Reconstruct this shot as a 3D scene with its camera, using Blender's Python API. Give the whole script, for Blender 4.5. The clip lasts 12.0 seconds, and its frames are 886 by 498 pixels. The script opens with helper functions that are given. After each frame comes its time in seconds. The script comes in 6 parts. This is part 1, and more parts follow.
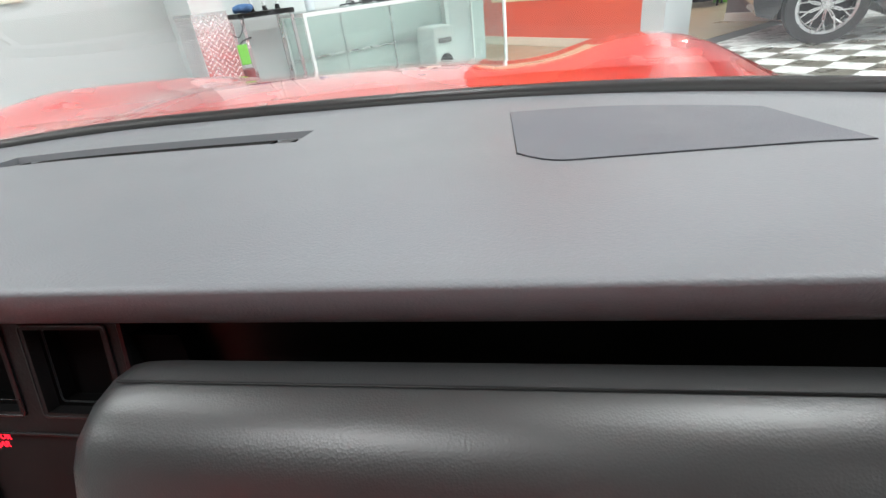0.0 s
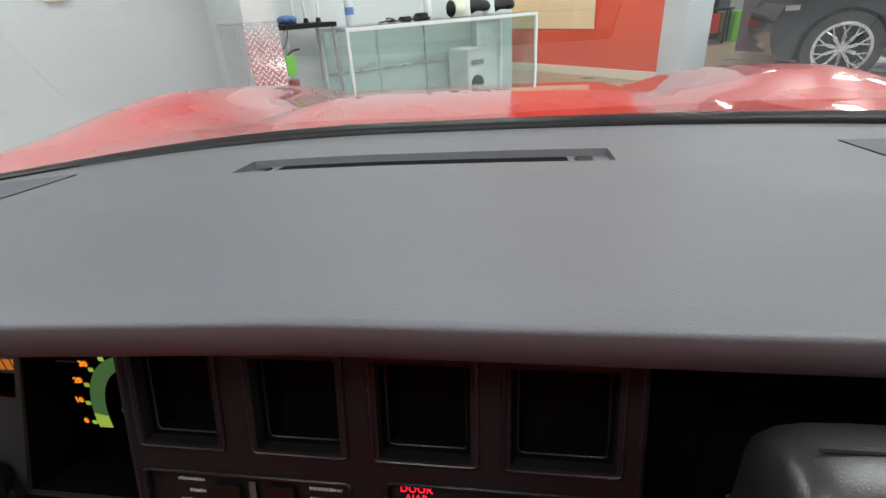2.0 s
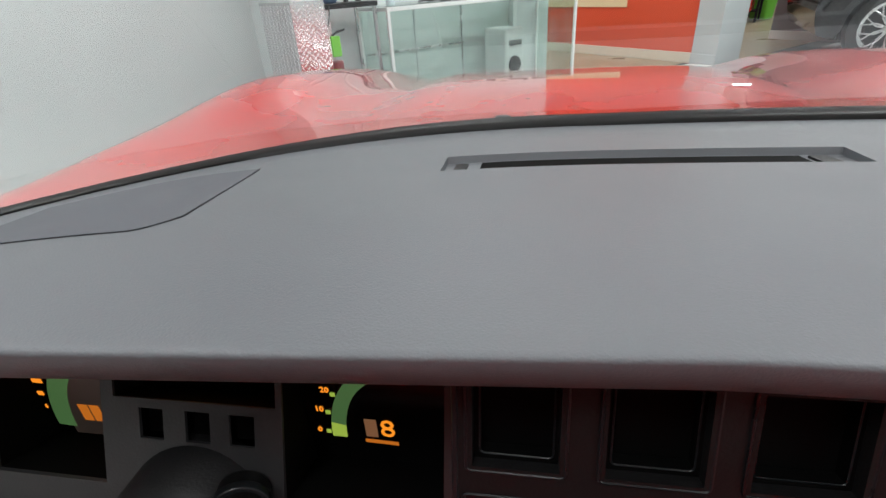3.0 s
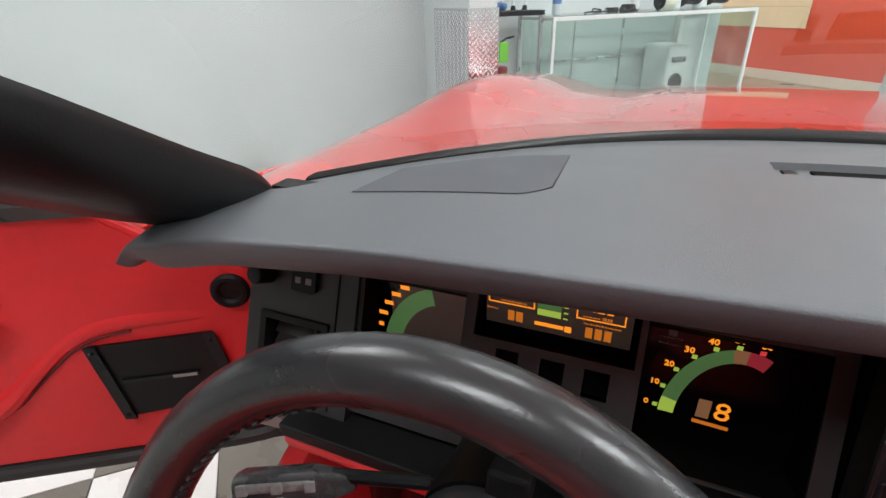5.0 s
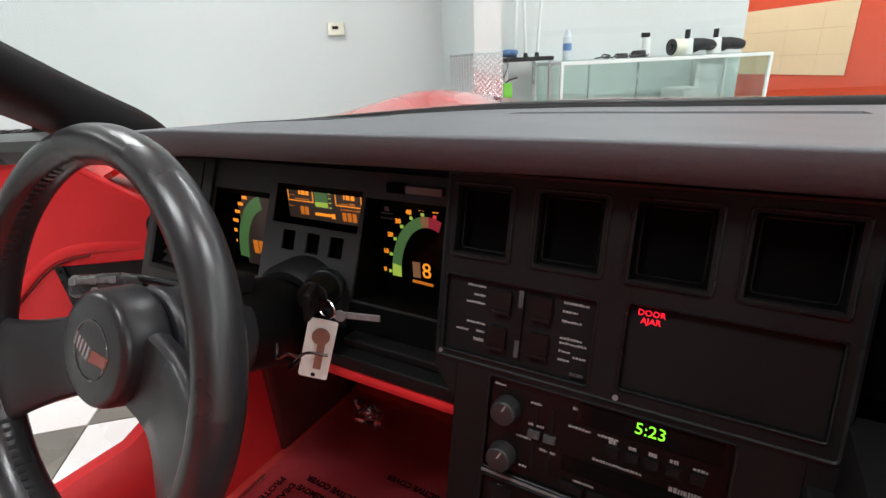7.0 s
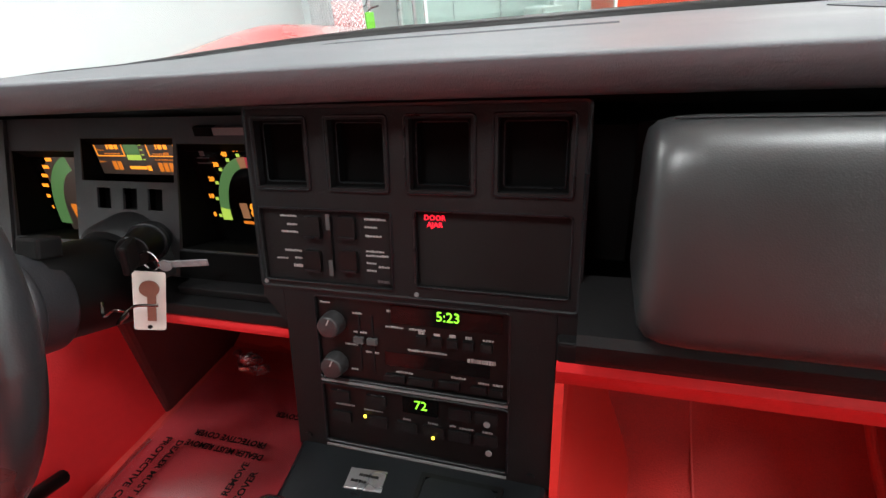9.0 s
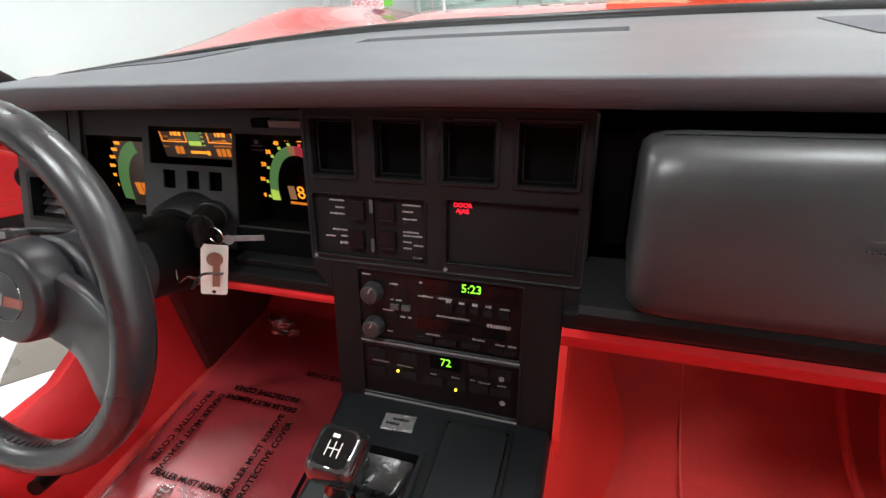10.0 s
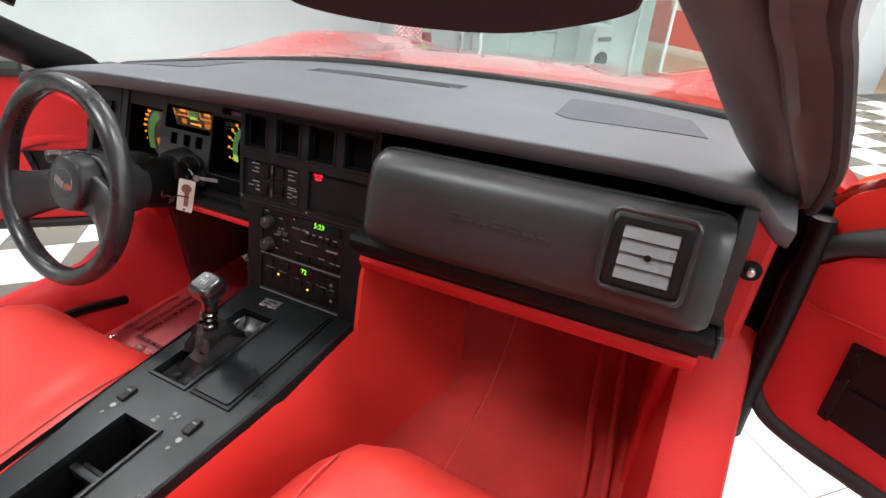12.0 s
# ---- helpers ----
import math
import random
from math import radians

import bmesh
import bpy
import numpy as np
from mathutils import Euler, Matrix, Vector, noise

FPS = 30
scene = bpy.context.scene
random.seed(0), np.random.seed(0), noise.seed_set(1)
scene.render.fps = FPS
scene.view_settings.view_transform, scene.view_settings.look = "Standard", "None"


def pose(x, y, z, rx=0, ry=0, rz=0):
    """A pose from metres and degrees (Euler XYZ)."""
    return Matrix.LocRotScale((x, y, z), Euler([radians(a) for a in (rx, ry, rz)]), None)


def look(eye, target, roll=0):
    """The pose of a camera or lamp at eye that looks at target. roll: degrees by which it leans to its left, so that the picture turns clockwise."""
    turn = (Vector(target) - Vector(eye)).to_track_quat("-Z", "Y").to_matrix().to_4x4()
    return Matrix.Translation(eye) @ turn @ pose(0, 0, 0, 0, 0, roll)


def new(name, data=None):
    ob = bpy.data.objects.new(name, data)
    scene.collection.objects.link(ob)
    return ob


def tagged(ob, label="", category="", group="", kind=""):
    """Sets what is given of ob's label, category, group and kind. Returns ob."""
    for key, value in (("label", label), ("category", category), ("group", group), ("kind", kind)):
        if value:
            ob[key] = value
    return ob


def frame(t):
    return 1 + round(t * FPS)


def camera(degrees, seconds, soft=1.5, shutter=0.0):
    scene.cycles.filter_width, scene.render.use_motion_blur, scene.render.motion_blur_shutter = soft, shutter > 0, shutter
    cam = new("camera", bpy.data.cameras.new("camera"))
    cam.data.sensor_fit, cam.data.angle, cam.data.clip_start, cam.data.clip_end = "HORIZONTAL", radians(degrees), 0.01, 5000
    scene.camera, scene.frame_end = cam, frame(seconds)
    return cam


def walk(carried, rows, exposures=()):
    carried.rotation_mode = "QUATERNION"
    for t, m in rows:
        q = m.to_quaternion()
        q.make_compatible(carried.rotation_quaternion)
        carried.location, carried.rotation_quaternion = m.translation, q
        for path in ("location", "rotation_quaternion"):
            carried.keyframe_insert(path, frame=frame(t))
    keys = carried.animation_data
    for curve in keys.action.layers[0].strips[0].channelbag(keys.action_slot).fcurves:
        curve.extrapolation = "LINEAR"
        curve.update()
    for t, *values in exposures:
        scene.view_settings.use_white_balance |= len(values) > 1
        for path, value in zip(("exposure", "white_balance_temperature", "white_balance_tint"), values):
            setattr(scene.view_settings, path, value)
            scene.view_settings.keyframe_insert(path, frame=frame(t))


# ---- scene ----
cam = camera(84.5, 12.0)
EXPOSURES = [(0.0, 0.88), (0.5, 0.40), (1.5, 0.35), (3.5, 0.35), (6.5, 0.40), (8.3, 0.90), (9.0, 1.08), (9.5, 1.06), (10.0, 0.96), (10.5, 0.88), (11.0, 0.80), (11.5, 0.77), (12.0, 0.84)]
PATH = [
    (0, (0.413, -0.203, 1.038), (0.072, 1.517, 0.075), -7.2),
    (0.5, (0.354, -0.187, 1.05), (0.033, 1.567, 0.146), -5.4),
    (1, (0.28, -0.209, 1.058), (-0.02, 1.556, 0.166), -4.2),
    (1.5, (0.191, -0.205, 1.063), (-0.094, 1.564, 0.175), -3.7),
    (2, (0.101, -0.204, 1.05), (-0.187, 1.56, 0.152), -3.8),
    (2.5, (-0.003, -0.214, 1.061), (-0.301, 1.529, 0.126), -4.1),
    (3, (-0.097, -0.203, 1.069), (-0.429, 1.52, 0.108), -4.0),
    (3.5, (-0.184, -0.215, 1.073), (-0.588, 1.485, 0.1), -2.4),
    (3.7, (-0.213, -0.222, 1.074), (-0.656, 1.472, 0.107), -2.0),
    (5.5, (-0.293, -0.366, 1.065), (-1.109, 1.223, 0.165), -1.8),
    (6, (-0.153, -0.416, 1.03), (-1.025, 1.151, 0.144), -1.0),
    (6.5, (0.015, -0.379, 0.988), (-0.917, 1.217, 0.223), -1.0),
    (6.7, (0.056, -0.373, 0.983), (-0.922, 1.219, 0.27), -2.7),
    (8.3, (0.108, -0.377, 0.967), (-0.55, 1.302, 0.103), -1.0),
    (8.5, (0.143, -0.362, 0.974), (-0.439, 1.325, 0.071), -3.4),
    (9, (0.172, -0.376, 0.973), (-0.392, 1.282, 0.008), -5.6),
    (9.5, (0.172, -0.39, 0.97), (-0.365, 1.258, -0.028), -5.5),
    (10, (0.177, -0.443, 1.021), (-0.413, 1.15, -0.034), -5.2),
    (10.5, (0.203, -0.485, 1.091), (-0.463, 1.057, 0.006), -6.8),
    (11, (0.287, -0.536, 1.101), (-0.422, 1.041, 0.095), -2.9),
    (11.5, (0.448, -0.629, 1.105), (-0.317, 0.97, 0.179), -1.2),
    (12, (0.596, -0.642, 1.122), (-0.155, 0.914, 0.115), 2.0),
]
walk(cam, [(t, look(eye, target, roll)) for t, eye, target, roll in PATH], EXPOSURES)

# ---- world and light ----
world = bpy.data.worlds.new("world")
world.use_nodes = True
world.node_tree.nodes["Background"].inputs[0].default_value = (0.9, 0.95, 1.0, 1)
world.node_tree.nodes["Background"].inputs[1].default_value = 0.25
scene.world = world

# the showroom stands turned against the car
TURN = 43.0
ROOM = pose(0, 0, 0, 0, 0, TURN)
# the two lamps at v -5.6 are unseen, added to brighten the passenger side
LAMPS = [(u, v) for u in (-4.2, -1.4, 1.4, 4.4, 7.4, 10.4) for v in (-3.2, -0.6, 2.0) if u + v > -2.5] + [(1.4, -5.6), (4.4, -5.6)] + [(4.4, 5.4), (4.4, 8.0), (8.6, 5.6), (12.0, 5.6)]
LAMP_POWER = 38

for u, v in LAMPS:
    data = bpy.data.lights.new("ceiling_tube", "AREA")
    data.shape, data.size, data.size_y, data.energy = "RECTANGLE", 1.2, 0.28, LAMP_POWER
    data.color = (0.96, 0.99, 1.0)
    new("ceiling_tube", data).matrix_world = ROOM @ pose(u, v, 3.30)


# ---- materials ----
def nodes_of(name):
    m = bpy.data.materials.new(name)
    m.use_nodes = True
    return m, m.node_tree, m.node_tree.nodes["Principled BSDF"]


def mat(name, colour, rough=0.5, metal=0.0, vary=0.15, scale=6.0, fine=200.0, bump=0.0, coat=0.0, sheen=0.0, rough_vary=0.08, spec=0.5, random_tone=0.0):
    """A surface with slow blotches, fine grain and a fine relief."""
    m, tree, b = nodes_of(name)
    n, link = tree.nodes, tree.links
    co = n.new("ShaderNodeTexCoord")
    slow, grain = n.new("ShaderNodeTexNoise"), n.new("ShaderNodeTexNoise")
    slow.inputs["Scale"].default_value, slow.inputs["Detail"].default_value = scale, 4
    grain.inputs["Scale"].default_value, grain.inputs["Detail"].default_value = fine, 3
    both = n.new("ShaderNodeMath")
    both.operation = "MULTIPLY_ADD"
    both.inputs[1].default_value = 0.4
    for t in (slow, grain):
        link.new(co.outputs["Object"], t.inputs["Vector"])
    link.new(grain.outputs["Fac"], both.inputs[0])
    link.new(slow.outputs["Fac"], both.inputs[2])
    span = n.new("ShaderNodeMapRange")
    span.inputs["From Min"].default_value, span.inputs["From Max"].default_value = 0.35, 1.05
    span.inputs["To Min"].default_value, span.inputs["To Max"].default_value = 1 - vary, 1 + vary
    link.new(both.outputs[0], span.inputs["Value"])
    tone = span.outputs["Result"]
    if random_tone:
        info, add, mul = n.new("ShaderNodeObjectInfo"), n.new("ShaderNodeMapRange"), n.new("ShaderNodeMath")
        add.inputs["To Min"].default_value, add.inputs["To Max"].default_value = 1 - random_tone, 1 + random_tone
        link.new(info.outputs["Random"], add.inputs["Value"])
        mul.operation = "MULTIPLY"
        link.new(tone, mul.inputs[0])
        link.new(add.outputs["Result"], mul.inputs[1])
        tone = mul.outputs[0]
    mix = n.new("ShaderNodeMix")
    mix.data_type, mix.blend_type = "RGBA", "MULTIPLY"
    mix.inputs["Factor"].default_value = 1
    mix.inputs["A"].default_value = (*colour, 1)
    link.new(tone, mix.inputs["B"])
    link.new(mix.outputs["Result"], b.inputs["Base Color"])
    r = n.new("ShaderNodeMapRange")
    r.inputs["From Min"].default_value, r.inputs["From Max"].default_value = 0.3, 0.7
    r.inputs["To Min"].default_value, r.inputs["To Max"].default_value = max(rough - rough_vary, 0.02), min(rough + rough_vary, 1)
    link.new(slow.outputs["Fac"], r.inputs["Value"])
    link.new(r.outputs["Result"], b.inputs["Roughness"])
    b.inputs["Metallic"].default_value = metal
    b.inputs["Specular IOR Level"].default_value = spec
    b.inputs["Coat Weight"].default_value = coat
    b.inputs["Coat Roughness"].default_value = 0.03
    b.inputs["Sheen Weight"].default_value = sheen
    if bump:
        h = n.new("ShaderNodeBump")
        h.inputs["Strength"].default_value, h.inputs["Distance"].default_value = bump, 0.001
        link.new(grain.outputs["Fac"], h.inputs["Height"])
        link.new(h.outputs["Normal"], b.inputs["Normal"])
    return m


def leather(name, colour, rough=0.45, cells=260.0, bump=0.25, vary=0.12):
    m = mat(name, colour, rough, vary=vary, scale=5, fine=60, spec=0.5 if max(colour) < 0.1 else 0.32)
    n, link = m.node_tree.nodes, m.node_tree.links
    co, v, h = n.new("ShaderNodeTexCoord"), n.new("ShaderNodeTexVoronoi"), n.new("ShaderNodeBump")
    v.inputs["Scale"].default_value = cells
    h.inputs["Strength"].default_value, h.inputs["Distance"].default_value = bump, 0.0008
    link.new(co.outputs["Object"], v.inputs["Vector"])
    link.new(v.outputs["Distance"], h.inputs["Height"])
    link.new(h.outputs["Normal"], n["Principled BSDF"].inputs["Normal"])
    return m


def glow(name, colour, strength):
    m, tree, b = nodes_of(name)
    b.inputs["Base Color"].default_value = (*[0.3 * c for c in colour], 1)
    b.inputs["Emission Color"].default_value = (*colour, 1)
    b.inputs["Emission Strength"].default_value = strength
    return m


def pane(name, tint=(0.96, 0.98, 0.97), face=0.06, rough=0.01):
    """Thin clear glass: it lets light straight through and mirrors more at a slant."""
    m = bpy.data.materials.new(name)
    m.use_nodes = True
    n, link = m.node_tree.nodes, m.node_tree.links
    n.remove(n["Principled BSDF"])
    clear, gloss, slant, mix = n.new("ShaderNodeBsdfTransparent"), n.new("ShaderNodeBsdfGlossy"), n.new("ShaderNodeLayerWeight"), n.new("ShaderNodeMixShader")
    power, share = n.new("ShaderNodeMath"), n.new("ShaderNodeMath")
    clear.inputs["Color"].default_value = (*tint, 1)
    gloss.inputs["Roughness"].default_value = rough
    power.operation, share.operation = "POWER", "MULTIPLY_ADD"
    power.inputs[1].default_value = 5
    share.inputs[1].default_value, share.inputs[2].default_value = 1 - face, face
    link.new(slant.outputs["Facing"], power.inputs[0])
    link.new(power.outputs[0], share.inputs[0])
    link.new(share.outputs[0], mix.inputs[0])
    link.new(clear.outputs[0], mix.inputs[1])
    link.new(gloss.outputs[0], mix.inputs[2])
    link.new(mix.outputs[0], n["Material Output"].inputs["Surface"])
    return m


WALL = mat("grey_wall_paint", (0.62, 0.655, 0.655), 0.45, vary=0.05, scale=0.8, fine=90, bump=0.02)
ORANGE_WALL = mat("orange_red_wall_paint", (0.72, 0.09, 0.035), 0.5, vary=0.06, scale=1.2, fine=90, bump=0.08)
TRIM = mat("pale_grey_trim_paint", (0.50, 0.53, 0.54), 0.4, vary=0.06, scale=2)
SKIRT = mat("cream_skirting_paint", (0.74, 0.68, 0.56), 0.45, vary=0.08, scale=3)
CEILING = mat("white_ceiling", (0.75, 0.75, 0.73), 0.8, vary=0.05, scale=1)
TILE_WHITE = mat("white_floor_tile", (0.84, 0.85, 0.83), 0.28, vary=0.06, scale=4, fine=120, random_tone=0.04)
TILE_GREY = mat("grey_brown_floor_tile", (0.17, 0.158, 0.132), 0.3, vary=0.12, scale=5, fine=120, random_tone=0.08)
TAN_FLOOR = mat("tan_floor", (0.36, 0.28, 0.17), 0.35, vary=0.12, scale=1.5, fine=60)
GROUT = mat("dark_tile_joint", (0.10, 0.10, 0.095), 0.8, vary=0.2)
PAPER = mat("cream_paper", (0.80, 0.66, 0.42), 0.8, vary=0.05, scale=3)
INK = mat("brown_line", (0.62, 0.49, 0.30), 0.8)
PLATE = mat("bright_diamond_plate", (0.62, 0.62, 0.63), 0.16, 1.0, vary=0.08, scale=12)
WHITE_METAL = mat("white_enamelled_frame", (0.75, 0.78, 0.77), 0.35, vary=0.05)
SHOWCASE_BACK = mat("pale_green_grey_panel", (0.48, 0.55, 0.53), 0.5, vary=0.08, scale=3)
GLASS = pane("clear_glass", (0.90, 0.95, 0.93))
SCREEN_GLASS = pane("windscreen_glass", (0.93, 0.97, 0.96), 0.03)
BLACK_GLOSS = mat("black_gloss_paint", (0.012, 0.012, 0.014), 0.12, vary=0.1, coat=0.6)
RUBBER = mat("black_rubber", (0.018, 0.018, 0.018), 0.65, vary=0.2, scale=20, bump=0.1)
ALLOY = mat("silver_alloy", (0.55, 0.55, 0.56), 0.28, 0.9, vary=0.1)
CHROME = mat("chrome", (0.75, 0.75, 0.76), 0.12, 1.0, vary=0.05)
DARK_CHROME = mat("smoked_chrome", (0.15, 0.148, 0.14), 0.16, 1.0, vary=0.2, scale=60)
GREEN = mat("green_plastic", (0.16, 0.55, 0.04), 0.5, vary=0.1)
RED_PAINT = mat("red_car_paint", (0.60, 0.018, 0.012), 0.25, vary=0.04, scale=3, coat=1.0)
DASH = mat("charcoal_dash_vinyl", (0.094, 0.100, 0.109), 0.50, spec=0.45, vary=0.06, scale=4, fine=700, bump=0.35)
GRILLE = mat("charcoal_speaker_mesh", (0.064, 0.068, 0.079), 0.7, vary=0.10, scale=10, fine=900, bump=0.5)
PAD = leather("black_soft_vinyl", (0.0185, 0.0194, 0.0200), 0.38, 900, 0.10)
TRIM_BLACK = mat("black_grained_plastic", (0.0062, 0.0060, 0.0063), 0.56, spec=0.20, vary=0.15, scale=8, fine=500, bump=0.25)
CONSOLE = mat("black_satin_console", (0.0062, 0.0076, 0.0088), 0.34, spec=0.29, vary=0.22, scale=9, fine=600, bump=0.2, rough_vary=0.10)
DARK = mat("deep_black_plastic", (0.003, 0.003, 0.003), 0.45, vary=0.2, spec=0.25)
PANEL_GREY = mat("charcoal_binnacle_plastic", (0.021, 0.0205, 0.0215), 0.44, spec=0.5, vary=0.12, scale=8, fine=500, bump=0.25)
DIM_PRINT = mat("worn_dim_print", (0.06, 0.06, 0.06), 0.6, spec=0.2)
# near-black without sheen: paints deep shade in openings, also some black parts
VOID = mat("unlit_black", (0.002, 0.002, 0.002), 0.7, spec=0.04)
FLAG_WHITE = mat("pale_enamel", (0.34, 0.33, 0.33), 0.35)
FLAG_RED = mat("red_enamel", (0.26, 0.050, 0.028), 0.35)
# lit copy of the black pillar trim, paler for the passenger's side
PILLAR_LIT = leather("lit_pillar_vinyl", (0.064, 0.059, 0.057), 0.5, 900, 0.10)
PILLAR_BLACK = mat("black_pillar_trim", (0.0075, 0.0075, 0.0080), 0.42, vary=0.15, scale=12, fine=500, bump=0.2, spec=0.38)
HUB_GREY = mat("dark_grey_hub_plastic", (0.021, 0.021, 0.0235), 0.33, vary=0.12, scale=8, fine=500, bump=0.2)
GRIP = mat("worn_grey_grip", (0.055, 0.055, 0.058), 0.28, vary=0.4, scale=60)
# pale tone for the grip's light print and the reflection on it
GRIP_GLINT = mat("glinting_switch", (0.26, 0.265, 0.265), 0.3, vary=0.35, scale=120)
PLATE_GREY = mat("pale_grey_plate", (0.22, 0.20, 0.20), 0.5, vary=0.15, scale=20)
# plate metal made paler on the studs, their glint put into the colour
STUD = mat("glinting_tread_stud", (0.85, 0.85, 0.86), 0.38, 0.7, vary=0.1)
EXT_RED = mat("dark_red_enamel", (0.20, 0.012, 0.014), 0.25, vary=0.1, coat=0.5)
COWL_GREY = mat("weathered_grey_cowl", (0.028, 0.032, 0.031), 0.30, vary=0.25, scale=14, fine=90)
GLOSS_KNOB = mat("gloss_black_knob", (0.012, 0.012, 0.012), 0.08, vary=0.2, coat=0.8)
DARK_GLASS = mat("smoked_black_lens", (0.004, 0.004, 0.004), 0.16, vary=0.1, rough_vary=0.04, spec=0.2)
SMOKE = mat("smoked_brown_lens", (0.011, 0.0105, 0.0105), 0.5, vary=0.08, spec=0.08)
WHEEL_LEATHER = leather("worn_black_wheel_leather", (0.021, 0.021, 0.023), 0.31, 520, 0.07, 0.35)
RED_LEATHER = leather("red_seat_leather", (0.57, 0.036, 0.028), 0.44, 300, 0.2)
RED_VINYL = leather("red_door_vinyl", (0.64, 0.026, 0.030), 0.44, 340, 0.18)
RED_SATIN = mat("red_satin_trim", (0.56, 0.020, 0.020), 0.6, vary=0.12, scale=7, fine=300, bump=0.2, spec=0.25)
RED_SIDE = mat("red_moulded_trim", (0.62, 0.030, 0.024), 0.55, vary=0.14, scale=5, fine=300, bump=0.25, spec=0.3)
CARPET = mat("red_carpet", (0.58, 0.034, 0.028), 0.95, vary=0.35, scale=6, fine=420, bump=0.9, sheen=0.1)
# red carpet darkened as in shade, for the footwell side and ledge crease
SHADED_CARPET = mat("shaded_red_carpet", (0.10, 0.010, 0.010), 0.95, vary=0.3, scale=8, fine=420, bump=0.9)
LABEL = mat("white_lettering", (0.26, 0.26, 0.25), 0.6, vary=0.1)
GREY_LABEL = mat("grey_lettering", (0.16, 0.16, 0.16), 0.6, vary=0.1)
TAG = mat("white_card_tag", (0.72, 0.70, 0.64), 0.7, vary=0.08, scale=20)
BRASS = mat("brown_key_head", (0.22, 0.10, 0.07), 0.45, vary=0.2)
AMBER = glow("amber_display", (1.0, 0.30, 0.02), 0.75)
AMBER_DIM = glow("dim_amber_display", (0.8, 0.22, 0.02), 0.42)
# faint glow standing in for the haze reflected on the displays
DISPLAY_PLATE = glow("hazed_display_plate", (0.30, 0.22, 0.18), 0.035)
LIME = glow("lime_display", (0.50, 0.72, 0.10), 0.42)
GREEN_DIM = glow("green_display_band", (0.13, 0.30, 0.10), 0.27)
TAN_DIM = glow("tan_display_band", (0.36, 0.17, 0.08), 0.34)
MAROON_DIM = glow("dark_red_display_band", (0.42, 0.03, 0.05), 0.36)
RED_DIM = glow("red_display_band", (0.7, 0.05, 0.05), 0.6)
GREEN_DIGIT = glow("green_digits", (0.22, 0.85, 0.03), 1.1)
RED_WARN = glow("red_warning", (1.0, 0.012, 0.03), 1.3)
YELLOW_DOT = glow("yellow_pilot_light", (1.0, 0.75, 0.05), 1.6)
TUBE = glow("lit_tube", (1.0, 0.98, 0.94), 5.0)


# ---- building helpers ----
def thing(name, label, category, m=None, group="", kind=""):
    e = new(name)
    if m is not None:
        e.matrix_world = m
    return tagged(e, label, category, group, kind)


def part(name, bm, material, parent=None, label="", smooth=False, weld=0.0):
    """Links a bmesh as one mesh object under a thing or a part."""
    if weld:
        bmesh.ops.remove_doubles(bm, verts=bm.verts, dist=weld)
    bmesh.ops.recalc_face_normals(bm, faces=bm.faces)
    me = bpy.data.meshes.new(name)
    bm.to_mesh(me)
    bm.free()
    for f in me.polygons:
        f.use_smooth = smooth
    me.materials.append(material)
    if smooth:
        me.set_sharp_from_angle(angle=radians(42))
    ob = new(name, me)
    if parent is not None:
        ob.parent = parent
    if label:
        ob["label"] = label
    return ob


def box(x0, x1, y0, y1, z0, z1, bevel=0.0, m=None, bm=None, seg=2):
    bm = bm or bmesh.new()
    mm = Matrix.Translation(((x0 + x1) / 2, (y0 + y1) / 2, (z0 + z1) / 2)) @ Matrix.Diagonal((x1 - x0, y1 - y0, z1 - z0, 1))
    vs = bmesh.ops.create_cube(bm, size=1, matrix=mm)["verts"]
    if bevel:
        es = list({e for v in vs for e in v.link_edges})
        out = bmesh.ops.bevel(bm, geom=es, offset=bevel, segments=seg, profile=0.5, affect="EDGES")
        vs = list({v for f in out["faces"] for v in f.verts} | {v for v in vs if v.is_valid})
    if m is not None:
        bmesh.ops.transform(bm, matrix=m, verts=vs)
    return bm


def cyl(r0, r1, depth, m, seg=24, bm=None, bevel=0.0):
    """A cone frustum along the local z axis from 0 to depth."""
    bm = bm or bmesh.new()
    vs = bmesh.ops.create_cone(bm, cap_ends=True, segments=seg, radius1=r0, radius2=r1, depth=depth, matrix=Matrix.Translation((0, 0, depth / 2)))["verts"]
    if bevel:
        es = [e for e in {e for v in vs for e in v.link_edges} if len(e.link_faces) == 2 and any(len(f.verts) > 4 for f in e.link_faces)]
        out = bmesh.ops.bevel(bm, geom=es, offset=bevel, segments=3, profile=0.5, affect="EDGES")
        vs = list({v for f in out["faces"] for v in f.verts} | {v for v in vs if v.is_valid})
    bmesh.ops.transform(bm, matrix=m, verts=vs)
    return bm


def loft(rings, closed=True, caps=True, bm=None):
    """Skins rings of points that all hold as many; closed: each ring is a loop."""
    bm = bm or bmesh.new()
    vs = [[bm.verts.new(p) for p in ring] for ring in rings]
    n = len(vs[0])
    for a, b in zip(vs, vs[1:]):
        for k in range(n if closed else n - 1):
            j = (k + 1) % n
            bm.faces.new((a[k], a[j], b[j], b[k]))
    if caps and closed:
        bm.faces.new(vs[0][::-1])
        bm.faces.new(vs[-1])
    return bm


